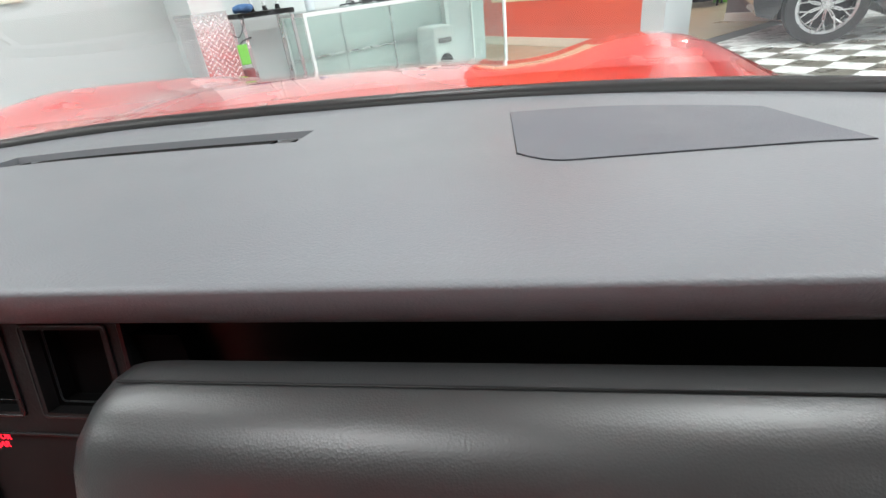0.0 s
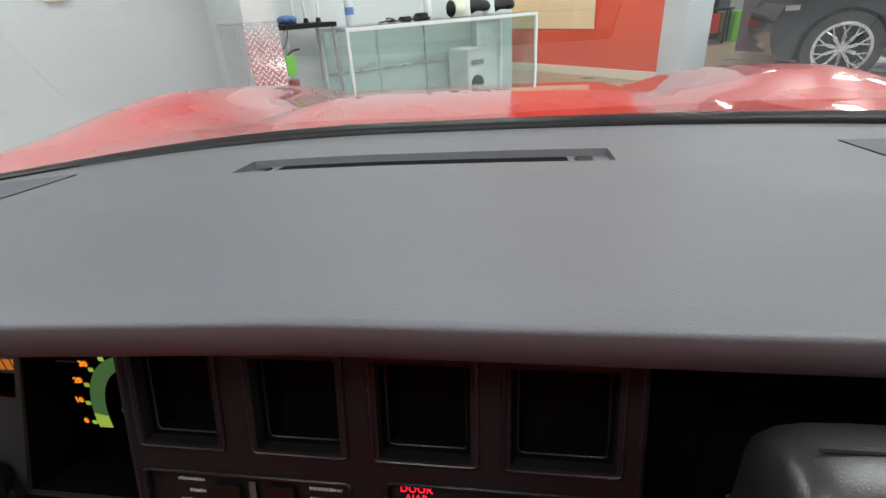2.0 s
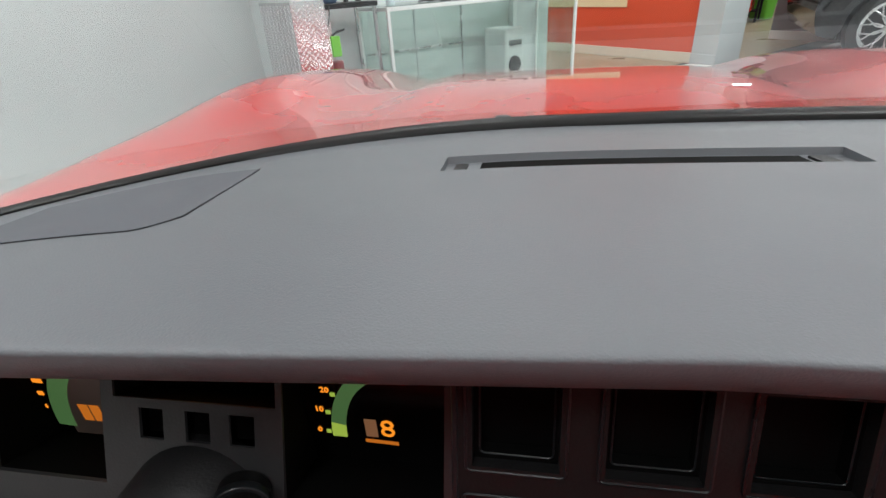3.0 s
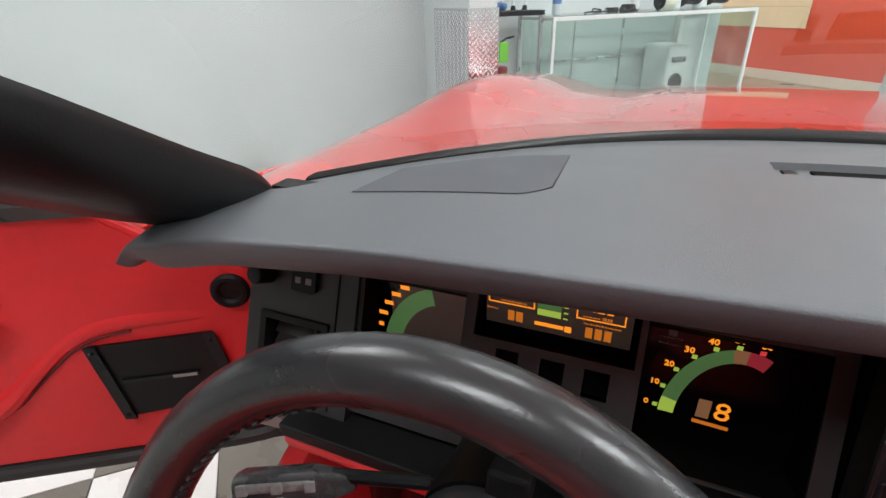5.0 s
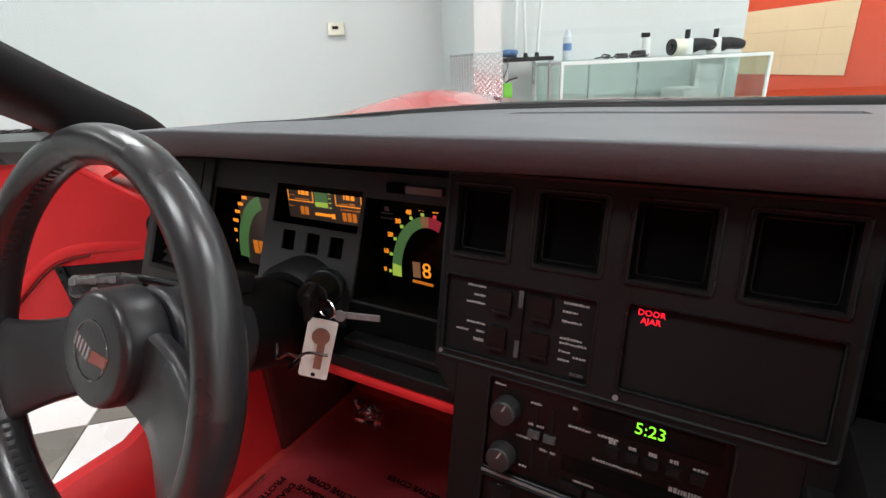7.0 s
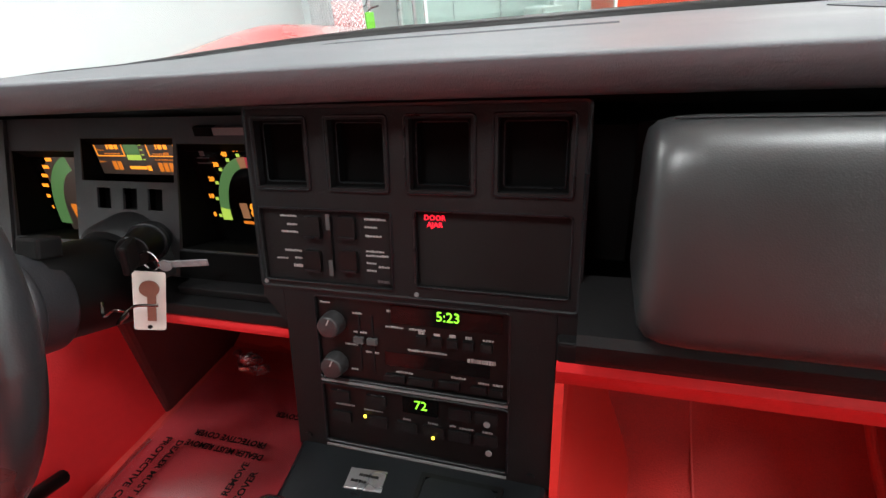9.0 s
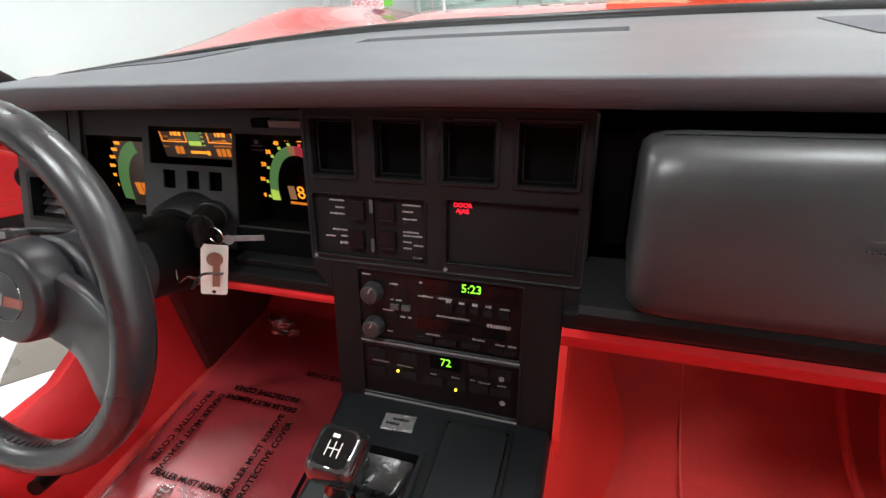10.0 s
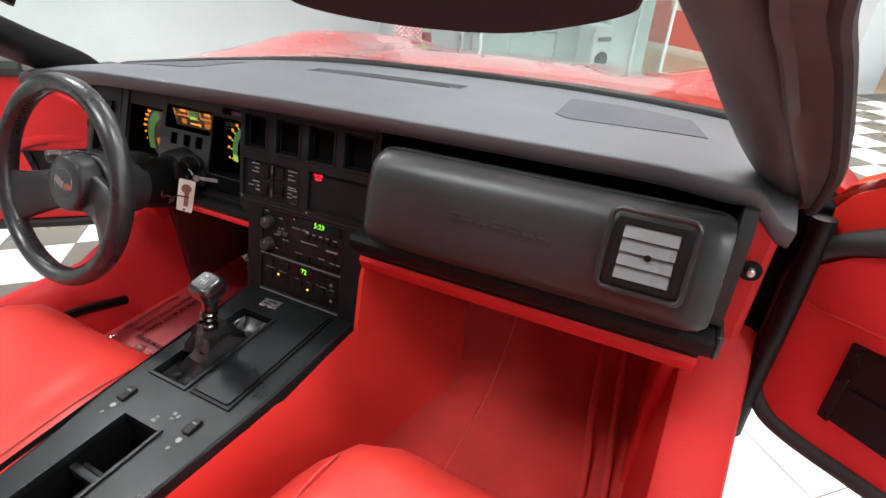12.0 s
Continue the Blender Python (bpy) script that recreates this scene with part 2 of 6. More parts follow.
def sweep(points, radius, seg=10, bm=None):
    """A round tube along points; radius is one number or one for each point."""
    pts = [Vector(p) for p in points]
    rs = radius if isinstance(radius, (list, tuple)) else [radius] * len(pts)
    rings = []
    side = None
    for i, p in enumerate(pts):
        d = (pts[min(i + 1, len(pts) - 1)] - pts[max(i - 1, 0)]).normalized()
        if side is None:
            side = d.orthogonal().normalized()
        side = (side - d * side.dot(d)).normalized()
        up = d.cross(side)
        rings.append([p + rs[i] * (math.cos(a) * side + math.sin(a) * up) for a in (2 * math.pi * k / seg for k in range(seg))])
    return loft(rings, bm=bm)


def bent(points, steps=6):
    """A smooth line (Catmull-Rom) through points."""
    ps = [Vector(p) for p in points]
    ps = [2 * ps[0] - ps[1]] + ps + [2 * ps[-1] - ps[-2]]
    out = []
    for i in range(1, len(ps) - 2):
        for k in range(steps):
            t = k / steps
            a, b, c, d = ps[i - 1:i + 3]
            out.append(0.5 * (2 * b + (c - a) * t + (2 * a - 5 * b + 4 * c - d) * t * t + (3 * b - a - 3 * c + d) * t ** 3))
    return out + [ps[-2]]


def slab(outline, depth, place, bm=None):
    """An outline (a, b) drawn out by depth; place(a, b, d) gives the point, d from 0 to depth."""
    bm = bm or bmesh.new()
    front = [bm.verts.new(place(a, b, 0)) for a, b in outline]
    back = [bm.verts.new(place(a, b, depth)) for a, b in outline]
    bm.faces.new(front)
    bm.faces.new(back[::-1])
    n = len(outline)
    for k in range(n):
        bm.faces.new((front[k], back[k], back[(k + 1) % n], front[(k + 1) % n]))
    return bm


def rounded(a0, a1, b0, b1, r, n=4):
    out = []
    for ca, cb, s in ((a1 - r, b1 - r, 0), (a0 + r, b1 - r, 90), (a0 + r, b0 + r, 180), (a1 - r, b0 + r, 270)):
        out += [(ca + r * math.cos(radians(s + 90 * k / n)), cb + r * math.sin(radians(s + 90 * k / n))) for k in range(n + 1)]
    return out


def pierced(a0, a1, b0, b1, holes, depth, place, bm=None, cuts=()):
    """A panel with rectangular holes (a0, a1, b0, b1) whose walls go back by depth."""
    bm = bm or bmesh.new()
    aa = sorted({a0, a1, *[h[0] for h in holes], *[h[1] for h in holes]})
    bb = sorted({b0, b1, *cuts, *[h[2] for h in holes], *[h[3] for h in holes]})
    grid = {}

    def at(a, b):
        if (a, b) not in grid:
            grid[a, b] = bm.verts.new(place(a, b, 0))
        return grid[a, b]

    for p, q in zip(aa, aa[1:]):
        for r, s in zip(bb, bb[1:]):
            ca, cb = (p + q) / 2, (r + s) / 2
            if not any(h[0] < ca < h[1] and h[2] < cb < h[3] for h in holes):
                bm.faces.new((at(p, r), at(q, r), at(q, s), at(p, s)))
    for p, q, r, s in list(holes) + [(a0, a1, b0, b1)]:
        ring = [(p, r), (q, r), (q, s), (p, s)]
        for (xa, xb), (ya, yb) in zip(ring, ring[1:] + ring[:1]):
            vs = [bm.verts.new(place(*w)) for w in ((xa, xb, 0), (ya, yb, 0), (ya, yb, depth), (xa, xb, depth))]
            bm.faces.new(vs)
    bmesh.ops.remove_doubles(bm, verts=bm.verts, dist=1e-5)
    return bm


def well(x0, x1, y0, y1, z0, z1, bm=None):
    """The floor and the four sides of an open recess."""
    bm = bm or bmesh.new()
    lo = [bm.verts.new((x, y, z0)) for x, y in ((x0, y0), (x1, y0), (x1, y1), (x0, y1))]
    hi = [bm.verts.new((v.co.x, v.co.y, z1)) for v in lo]
    bm.faces.new(lo)
    for k in range(4):
        bm.faces.new((lo[k], lo[(k + 1) % 4], hi[(k + 1) % 4], hi[k]))
    return bm


def lettering(name, text, size, m, material, parent, extrude=0.0003, bold=0.0):
    """Words in the built-in font as a mesh, centred on the pose m, which looks along its z axis."""
    cu = bpy.data.curves.new(name, "FONT")
    cu.body, cu.size, cu.extrude, cu.align_x, cu.align_y, cu.resolution_u = text, size, extrude, "CENTER", "CENTER", 2
    cu.offset = bold
    tmp = bpy.data.objects.new(name, cu)
    me = bpy.data.meshes.new_from_object(tmp)
    me.name = name
    me.transform(m)
    bpy.data.objects.remove(tmp)
    bpy.data.curves.remove(cu)
    me.materials.clear()
    me.materials.append(material)
    ob = new(name, me)
    ob.parent = parent
    return ob


def bars(name, rows, material, parent, place, lift=0.0006, whole=False):
    """Worn print on a panel: each line (a0, a1, b0, b1) becomes a run of small raised marks."""
    bm = bmesh.new()
    rnd = random.Random(len(rows) * 7 + int(1000 * abs(rows[0][0])))
    for a0, a1, b0, b1 in rows:
        a = a0
        while a < a1 - 1e-6:
            w = (a1 - a0) if whole or (a1 - a0) < 0.006 or (b1 - b0) > 0.0045 else min(0.0012 + 0.0016 * rnd.random(), a1 - a)
            cut = 0 if whole else 0.0007 * rnd.random()
            slab([(a, b0), (a + w, b0), (a + w, b1 - cut), (a, b1 - cut)], -lift, place, bm)
            a += w + 0.0004 + 0.0004 * rnd.random()
    return tagged(part(name, bm, material, parent), kind="stuff")


# ---- the showroom ----
def in_room(ob):
    ob.matrix_world = ROOM
    return ob


def setting(name, bm, material, label, category):
    return in_room(tagged(part(name, bm, material), label, category, kind="structure"))


floor = setting("floor", box(-7, 15, -7, 11, -0.12, -0.006), GROUT, "dark bedding under the showroom floor tiles", "floor")
setting("floor_tan", box(3.4, 15, 3.62, 11, -0.005, 0.0), TAN_FLOOR, "smooth tan floor beside the orange-red wall", "floor")
setting("floor_tan_back", box(5.9, 15, 3.2, 3.62, -0.005, 0.0), TAN_FLOOR, "smooth tan floor in the back passage", "floor")
setting("wall_north", box(-7, 3.45, 3.6, 3.8, -0.005, 3.4), WALL, "pale grey painted wall behind the glass showcase", "wall")
setting("wall_stub", box(0.735, 0.905, 2.765, 3.6, -0.005, 3.4), WALL, "pale grey wall end with diamond plate at its foot", "wall")
setting("wall_red", box(5.84, 6.0, 3.53, 11, -0.005, 3.4), ORANGE_WALL, "orange-red painted wall with a cream skirting", "wall")
setting("pilaster", box(5.82, 6.35, 3.22, 3.53, -0.005, 3.4), TRIM, "pale grey wall end beside the passage", "wall")
setting("wall_back", box(8.36, 8.6, 2.95, 3.85, -0.005, 3.4), mat("dark_grey_wall_paint", (0.17, 0.17, 0.18), 0.5, vary=0.08, scale=1), "dark grey wall end behind the black car", "wall")
setting("wall_far", box(14.8, 15, -7, 11, -0.005, 3.4), WALL, "far grey wall of the workshop", "wall")
setting("wall_south", box(-7, 15, -7, -6.8, -0.005, 3.4), WALL, "plain grey wall closing the showroom", "wall")
setting("wall_west", box(-7, -6.8, -6.8, 3.6, -0.005, 3.4), WALL, "plain grey wall closing the showroom", "wall")
setting("wall_end", box(3.25, 14.8, 10.8, 11, -0.005, 3.4), WALL, "plain grey wall closing the back passage", "wall")
setting("wall_side", box(3.25, 3.45, 3.8, 10.8, -0.005, 3.4), WALL, "plain grey wall beside the back passage", "wall")
setting("ceiling", box(-7, 15, -7, 11, 3.4, 3.5), CEILING, "white ceiling with lit tubes", "ceiling")
setting("baseboard_red", box(5.822, 5.838, 3.532, 10.8, 0.001, 0.12, 0.004), SKIRT, "cream painted skirting board along the red wall", "skirting")
setting("baseboard_pilaster", box(5.80, 5.818, 3.21, 3.53, 0.001, 0.115, 0.004), TRIM, "pale grey skirting round the wall end", "skirting")
setting("baseboard_back", box(8.34, 8.358, 2.94, 3.85, 0.001, 0.12, 0.004), WHITE_METAL, "white skirting on the dark wall end", "skirting")

for k, (u, v) in enumerate(LAMPS):
    lamp = thing("ceiling_light", "white tubular ceiling light, lit", "ceiling light", ROOM @ pose(u, v, 3.4), "ceiling lights")
    part("housing", box(-0.64, 0.64, -0.16, 0.16, -0.05, 0.0, 0.006), WHITE_METAL, lamp)
    for s in (-0.07, 0.07):
        part("tube", sweep([(-0.58, s, -0.066), (0.58, s, -0.066)], 0.014, 8), TUBE, lamp, "lit white tube")

# the cream sheet on the red wall
poster = thing("wall_poster", "large cream paper sheet with thin ruled lines", "poster", ROOM)
part("sheet", box(5.828, 5.834, 4.55, 6.3, 0.62, 1.45), PAPER, poster)
for v in (4.95, 5.45, 5.9):
    part("ruled_line", box(5.825, 5.8275, v - 0.002, v + 0.002, 0.64, 1.43), INK, poster)
for z in (0.86, 1.16):
    part("ruled_line", box(5.825, 5.8275, 4.57, 6.28, z - 0.004, z + 0.004), INK, poster)

# wall control near the stub
dial = thing("wall_thermostat", "small cream wall thermostat with a dark window", "thermostat", ROOM)
part("case", box(-0.11, 0.01, 3.57, 3.598, 1.19, 1.275, 0.006), mat("cream_plastic", (0.74, 0.72, 0.60), 0.5), dial)
part("display", box(-0.075, -0.035, 3.566, 3.5695, 1.23, 1.25), DARK_GLASS, dial, "dark display window")


# bright diamond plate round the wall end
def studs(u0, u1, z0, z1, place, bm, pitch=0.033):
    i = 0
    z = z0
    while z < z1:
        u = u0 + (0.5 * pitch if i % 2 else 0)
        k = i % 2
        while u < u1:
            s = 1 if (k % 2) else -1
            l, w = 0.011, 0.0035
            c, d = 0.707 * l, 0.707 * w * s
            slab([(u - c, z - s * c), (u + d * s, z - d * 1), (u + c, z + s * c), (u - d * s, z + d * 1)], -0.003, place, bm)
            u += pitch
            k += 1
        z += pitch * 0.5
        i += 1


guard = thing("diamond_plate_guard", "bright aluminium diamond plate wrapped round a wall end", "wall guard", ROOM)
part("front_sheet", box(0.725, 0.915, 2.759, 2.7645, 0.0, 1.02), PLATE, guard)
part("side_sheet", box(0.7285, 0.7345, 2.766, 3.36, 0.0, 1.02), PLATE, guard)
bm = bmesh.new()
studs(0.735, 0.905, 0.42, 1.01, lambda a, b, d: (a, 2.759 + d, b), bm)
tagged(part("stud", bm, STUD, guard), kind="stuff")
bm = bmesh.new()
studs(2.78, 3.35, 0.42, 1.01, lambda a, b, d: (0.7285 + d, a, b), bm)
tagged(part("stud", bm, STUD, guard), kind="stuff")

ext = thing("fire_extinguisher", "small fire extinguisher with a bright green tag", "fire extinguisher", ROOM)
part("cylinder", cyl(0.042, 0.042, 0.28, pose(0.952, 2.80, 0.42), 20, bevel=0.014), EXT_RED, ext, smooth=True)
part("label_band", cyl(0.0428, 0.0428, 0.08, pose(0.952, 2.80, 0.50), 20), LABEL, ext)
part("tag", box(0.918, 0.974, 2.745, 2.760, 0.725, 0.835, 0.004), GREEN, ext, "bright green tag")
part("valve", cyl(0.012, 0.010, 0.09, pose(0.945, 2.80, 0.74), 12), CHROME, ext)
part("lever", sweep([(0.945, 2.80, 0.83), (0.97, 2.77, 0.855), (1.01, 2.745, 0.865)], 0.006, 8), BLACK_GLOSS, ext)
part("bracket", box(0.9055, 0.92, 2.785, 2.815, 0.60, 0.63), DARK, ext)

# the glass showcase
case = thing("glass_showcase", "white-framed glass display counter, nearly empty", "display case", ROOM)
for u in (1.49, 3.28):
    for v in (3.11, 3.57):
        part("post", box(u - 0.011, u + 0.011, v - 0.011, v + 0.011, 0.0, 0.915, 0.002), WHITE_METAL, case)
for z, h in ((0.915, 0.94), (0.10, 0.125)):
    for v in (3.11, 3.57):
        part("rail", box(1.479, 3.291, v - 0.011, v + 0.011, z, h, 0.002), WHITE_METAL, case)
    for u in (1.49, 3.28):
        part("rail", box(u - 0.011, u + 0.011, 3.122, 3.558, z, h, 0.002), WHITE_METAL, case)
for name, b in (("front_pane", (1.503, 3.268, 3.108, 3.112, 0.127, 0.913)), ("side_pane", (3.278, 3.282, 3.124, 3.556, 0.127, 0.913)), ("side_pane", (1.488, 1.492, 3.124, 3.556, 0.127, 0.913)), ("top_pane", (1.48, 3.29, 3.10, 3.58, 0.9405, 0.946))):
    part(name, box(*b), GLASS, case, "clear glass").visible_shadow = False
part("back_panel", box(1.503, 2.93, 3.56, 3.567, 0.127, 0.913), SHOWCASE_BACK, case)
part("base_panel", box(1.50, 3.27, 3.123, 3.557, 0.0, 0.10), SHOWCASE_BACK, case)
part("shelf_bar", box(1.503, 2.93, 3.545, 3.558, 0.60, 0.615), ALLOY, case)
part("inner_post", box(2.93, 2.97, 3.50, 3.567, 0.127, 0.913), WHITE_METAL, case)
for u in (1.95, 2.4):
    part("shelf_upright", box(u, u + 0.012, 3.552, 3.559, 0.127, 0.913), ALLOY, case)

bx = thing("white_machine", "small white appliance with a dark round opening inside the showcase", "appliance", ROOM)
part("body", box(2.60, 2.81, 3.22, 3.50, 0.125, 0.70, 0.02), mat("pale_grey_enamel", (0.60, 0.63, 0.62), 0.4), bx)
part("opening", cyl(0.060, 0.068, 0.012, pose(2.705, 3.209, 0.42, -90, 0, 0) , 24), DARK, bx)
part("vent", box(2.64, 2.77, 3.214, 3.219, 0.57, 0.61, 0.008), GREY_LABEL, bx)


def reel(u, v, r, w, label):
    t = thing("hose_reel", label, "reel", ROOM @ pose(u, v, 0.946 + r))
    part("drum", cyl(r, r, w, pose(-w / 2, 0, 0, 0, 90, 0), 24, bevel=0.008), mat("cream_plastic_reel", (0.72, 0.70, 0.58), 0.5), t, smooth=True)
    part("flange", cyl(r * 0.98, r * 0.98, 0.012, pose(-w / 2 - 0.014, 0, 0, 0, 90, 0), 24), TRIM_BLACK, t)
    part("core", cyl(r * 0.5, r * 0.45, 0.02, pose(-w / 2 - 0.034, 0, 0, 0, 90, 0), 20), DARK, t)
    return t


def polisher(u, v, turn, label):
    t = thing("polishing_machine", label, "polisher", ROOM @ pose(u, v, 0.946, 0, 0, turn))
    part("body", sweep(bent([(0, 0, 0.06), (0.12, 0, 0.075), (0.26, 0, 0.06)]), [0.052, 0.055, 0.056, 0.055, 0.05, 0.048, 0.047, 0.046, 0.044, 0.044, 0.045, 0.04, 0.035][:13], 14), TRIM_BLACK, t, smooth=True)
    part("head", cyl(0.055, 0.05, 0.12, pose(-0.03, 0, 0.0), 18, bevel=0.01), WHITE_METAL, t, smooth=True)
    part("spindle", cyl(0.02, 0.02, 0.07, pose(-0.03, 0, 0.118), 12), DARK, t)
    return t


reel(2.60, 3.34, 0.062, 0.10, "cream and black reel lying on the glass counter")
polisher(2.72, 3.36, 6, "black and grey polishing machine on the counter")
polisher(3.02, 3.40, 4, "white and black polishing machine on the counter")
spray = thing("spray_bottle", "white and black spray bottle on the counter", "bottle", ROOM @ pose(2.30, 3.32, 0.946))
part("body", cyl(0.034, 0.03, 0.14, pose(0, 0, 0), 18, bevel=0.01), WHITE_METAL, spray, smooth=True)
part("base_pad", cyl(0.062, 0.05, 0.05, pose(-0.06, 0, 0), 18, bevel=0.01), DARK, spray, smooth=True)
part("nozzle", box(-0.045, 0.02, -0.014, 0.014, 0.141, 0.175, 0.005), DARK, spray)
water = thing("water_bottle", "clear plastic water bottle with a blue label", "bottle", ROOM @ pose(1.62, 3.30, 0.946))
part("bottle", cyl(0.032, 0.031, 0.17, pose(0, 0, 0), 18, bevel=0.006), mat("clear_plastic", (0.62, 0.70, 0.74), 0.15, vary=0.05), water, smooth=True)
part("label_band", cyl(0.0325, 0.0325, 0.05, pose(0, 0, 0.07), 18), mat("blue_label", (0.10, 0.22, 0.48), 0.5), water)
part("neck", cyl(0.030, 0.012, 0.045, pose(0, 0, 0.17), 18), mat("clear_plastic_neck", (0.60, 0.68, 0.72), 0.15), water, smooth=True)
cable = thing("coiled_cable", "black cable lying in loops on the counter", "cable", ROOM)
part("cord", sweep(bent([(1.85 + 0.035 * k + 0.05 * math.sin(1.9 * k), 3.25 + 0.05 * math.cos(2.3 * k), 0.952 + 0.012 * (k % 3)) for k in range(14)]), 0.005, 6), RUBBER, cable)
part("plug", box(2.02, 2.10, 3.24, 3.28, 0.9465, 0.98, 0.006), RUBBER, cable)

side = thing("side_stand", "low dark stand holding poles and a blue cloth", "stand", ROOM)
part("top", box(1.08, 1.46, 3.18, 3.52, 0.955, 0.985, 0.004), TRIM_BLACK, side)
for u in (1.10, 1.44):
    for v in (3.20, 3.50):
        part("leg", box(u - 0.01, u + 0.01, v - 0.01, v + 0.01, 0, 0.955), ALLOY, side)
for k, (u, tilt) in enumerate(((1.24, 2), (1.33, -3), (1.42, 4))):
    pole = thing("pole", "thin upright metal pole on the side stand", "pole", ROOM @ pose(u, 3.40, 0.985, 0, tilt, 0), "poles on the stand")
    part("shaft", cyl(0.011, 0.011, 0.7, pose(0, 0, 0), 10), WHITE_METAL, pole)
    part("foot", cyl(0.02, 0.014, 0.03, pose(0, 0, 0), 12), DARK, pole)
cloth = thing("blue_cloth", "crumpled blue cloth on the side stand", "cloth", ROOM)
bm = bmesh.new()
bmesh.ops.create_icosphere(bm, subdivisions=3, radius=1, matrix=Matrix.Translation((1.14, 3.26, 0.985 + 0.028)) @ Matrix.Diagonal((0.07, 0.05, 0.028, 1)))
for v in bm.verts:
    v.co += 0.012 * noise.noise_vector(v.co * 30)
    v.co.z = max(v.co.z, 0.986)
part("fold", bm, mat("blue_cloth", (0.07, 0.16, 0.34), 0.9, bump=0.4), cloth, smooth=True)
lead = thing("wall_cable", "thin grey cable hanging from the stand to the wall end", "cable", ROOM)
part("cord", sweep(bent([(0.91, 2.9, 0.93), (1.0, 3.0, 0.86), (1.08, 3.12, 0.92), (1.12, 3.2, 0.99)]), 0.004, 6), RUBBER, lead)


# the black car that stands behind, its wheels and body
def black_car():
    m = pose(3.53, 5.88, 0) @ pose(0, 0, 0, 0, 0, -15) @ Matrix.Scale(1.10, 4)
    car2 = thing("black_car", "black car with silver multi-spoke wheels parked behind", "car", m)
    prof = [(-0.60, 0.38), (-0.62, 0.50), (-0.60, 0.62), (-0.54, 0.74), (-0.40, 0.84), (-0.2, 0.92), (0.4, 0.97), (1.0, 1.32), (2.0, 1.42), (3.0, 1.25), (3.5, 0.95), (3.62, 0.6), (3.58, 0.3)]

    def arch(cx, r):
        return [(cx + r * math.cos(radians(a)), 0.33 + r * math.sin(radians(a))) for a in range(0, 181, 15)]

    low = [(3.3, 0.2)] + [p for p in arch(2.75, 0.37) if p[1] > 0.2] + [(2.3, 0.2), (0.5, 0.2)] + [p for p in arch(0.0, 0.37) if p[1] > 0.2] + [(-0.42, 0.24), (-0.56, 0.28)]
    part("body", slab(prof + low, 1.75, lambda a, b, d: (a, 0.02 + d, b)), BLACK_GLOSS, car2)
    part("side_glass", slab([(0.55, 0.98), (1.08, 1.27), (2.0, 1.36), (2.85, 1.2), (3.2, 0.98)], 0.004, lambda a, b, d: (a, 0.014 + d, b)), DARK_GLASS, car2, "dark side window")
    part("lamp", box(-0.54, -0.42, 0.004, 0.018, 0.69, 0.74, 0.004), CHROME, car2, "bright corner lamp")
    part("sill_trim", box(0.5, 2.25, 0.0, 0.018, 0.2, 0.27, 0.004), DARK, car2)
    part("wheel_well", box(-0.36, 0.36, 0.16, 1.6, 0.22, 0.6), DARK, car2)
    for x in (0.0, 2.75):
        w = part("wheel", cyl(0.20, 0.20, 0.02, pose(x, 0.09, 0.33, -90, 0, 0) , 32), DARK, car2)
        ring = [(0.245, 0.0), (0.33, 0.0), (0.338, 0.04), (0.338, 0.17), (0.33, 0.21), (0.245, 0.21), (0.235, 0.1)]
        part("tyre", loft([[(x + r * math.cos(a), 0.01 + d, 0.33 + r * math.sin(a)) for r, d in ring] for a in (2 * math.pi * k / 48 for k in range(49))], caps=False), RUBBER, w, smooth=True)
        lip = [(0.222, 0.0), (0.247, -0.004), (0.25, 0.02), (0.23, 0.03), (0.215, 0.12), (0.21, 0.03)]
        part("rim", loft([[(x + r * math.cos(a), 0.012 + d, 0.33 + r * math.sin(a)) for r, d in lip] for a in (2 * math.pi * k / 48 for k in range(49))], caps=False), ALLOY, w, smooth=True)
        for k in range(10):
            for q in (-1, 1):
                a = 2 * math.pi * k / 10 + 0.10 * q
                b = a + 0.52 * q
                part("spoke", sweep([(x + 0.03 * math.cos(a), 0.030, 0.33 + 0.03 * math.sin(a)), (x + 0.12 * math.cos(a + 0.14 * q), 0.022, 0.33 + 0.12 * math.sin(a + 0.14 * q)), (x + 0.224 * math.cos(b - 0.16 * q), 0.020, 0.33 + 0.224 * math.sin(b - 0.16 * q))], 0.0075, 6), ALLOY, w)
        part("hub_cap", cyl(0.035, 0.028, 0.02, pose(x, 0.035, 0.33, 90, 0, 0), 16), ALLOY, w)
    return car2


black_car()

# far clutter through the passage
bench = thing("work_bench", "dark low workbench with tools in the back room", "workbench", ROOM @ pose(10.6, 6.0, 0, 0, 0, 20))
part("top", box(-0.3, 0.3, -0.8, 0.8, 0.60, 0.64, 0.004), TRIM_BLACK, bench)
for x in (-0.26, 0.26):
    for y in (-0.74, 0.74):
        part("leg", box(x - 0.02, x + 0.02, y - 0.02, y + 0.02, 0, 0.60), DARK, bench)
part("shelf", box(-0.26, 0.26, -0.72, 0.72, 0.18, 0.20), DARK, bench)
crate = thing("red_tool_chest", "red tool chest with drawers under the bench", "tool chest", ROOM @ pose(10.5, 5.5, 0.2, 0, 0, 20))
part("body", box(-0.2, 0.2, -0.22, 0.22, 0.0, 0.36, 0.008), RED_PAINT, crate)
for z in (0.04, 0.15, 0.26):
    part("drawer", box(-0.206, -0.201, -0.20, 0.20, z, z + 0.09), RED_PAINT, crate)
    part("handle", box(-0.212, -0.2065, -0.1, 0.1, z + 0.06, z + 0.07), CHROME, crate)
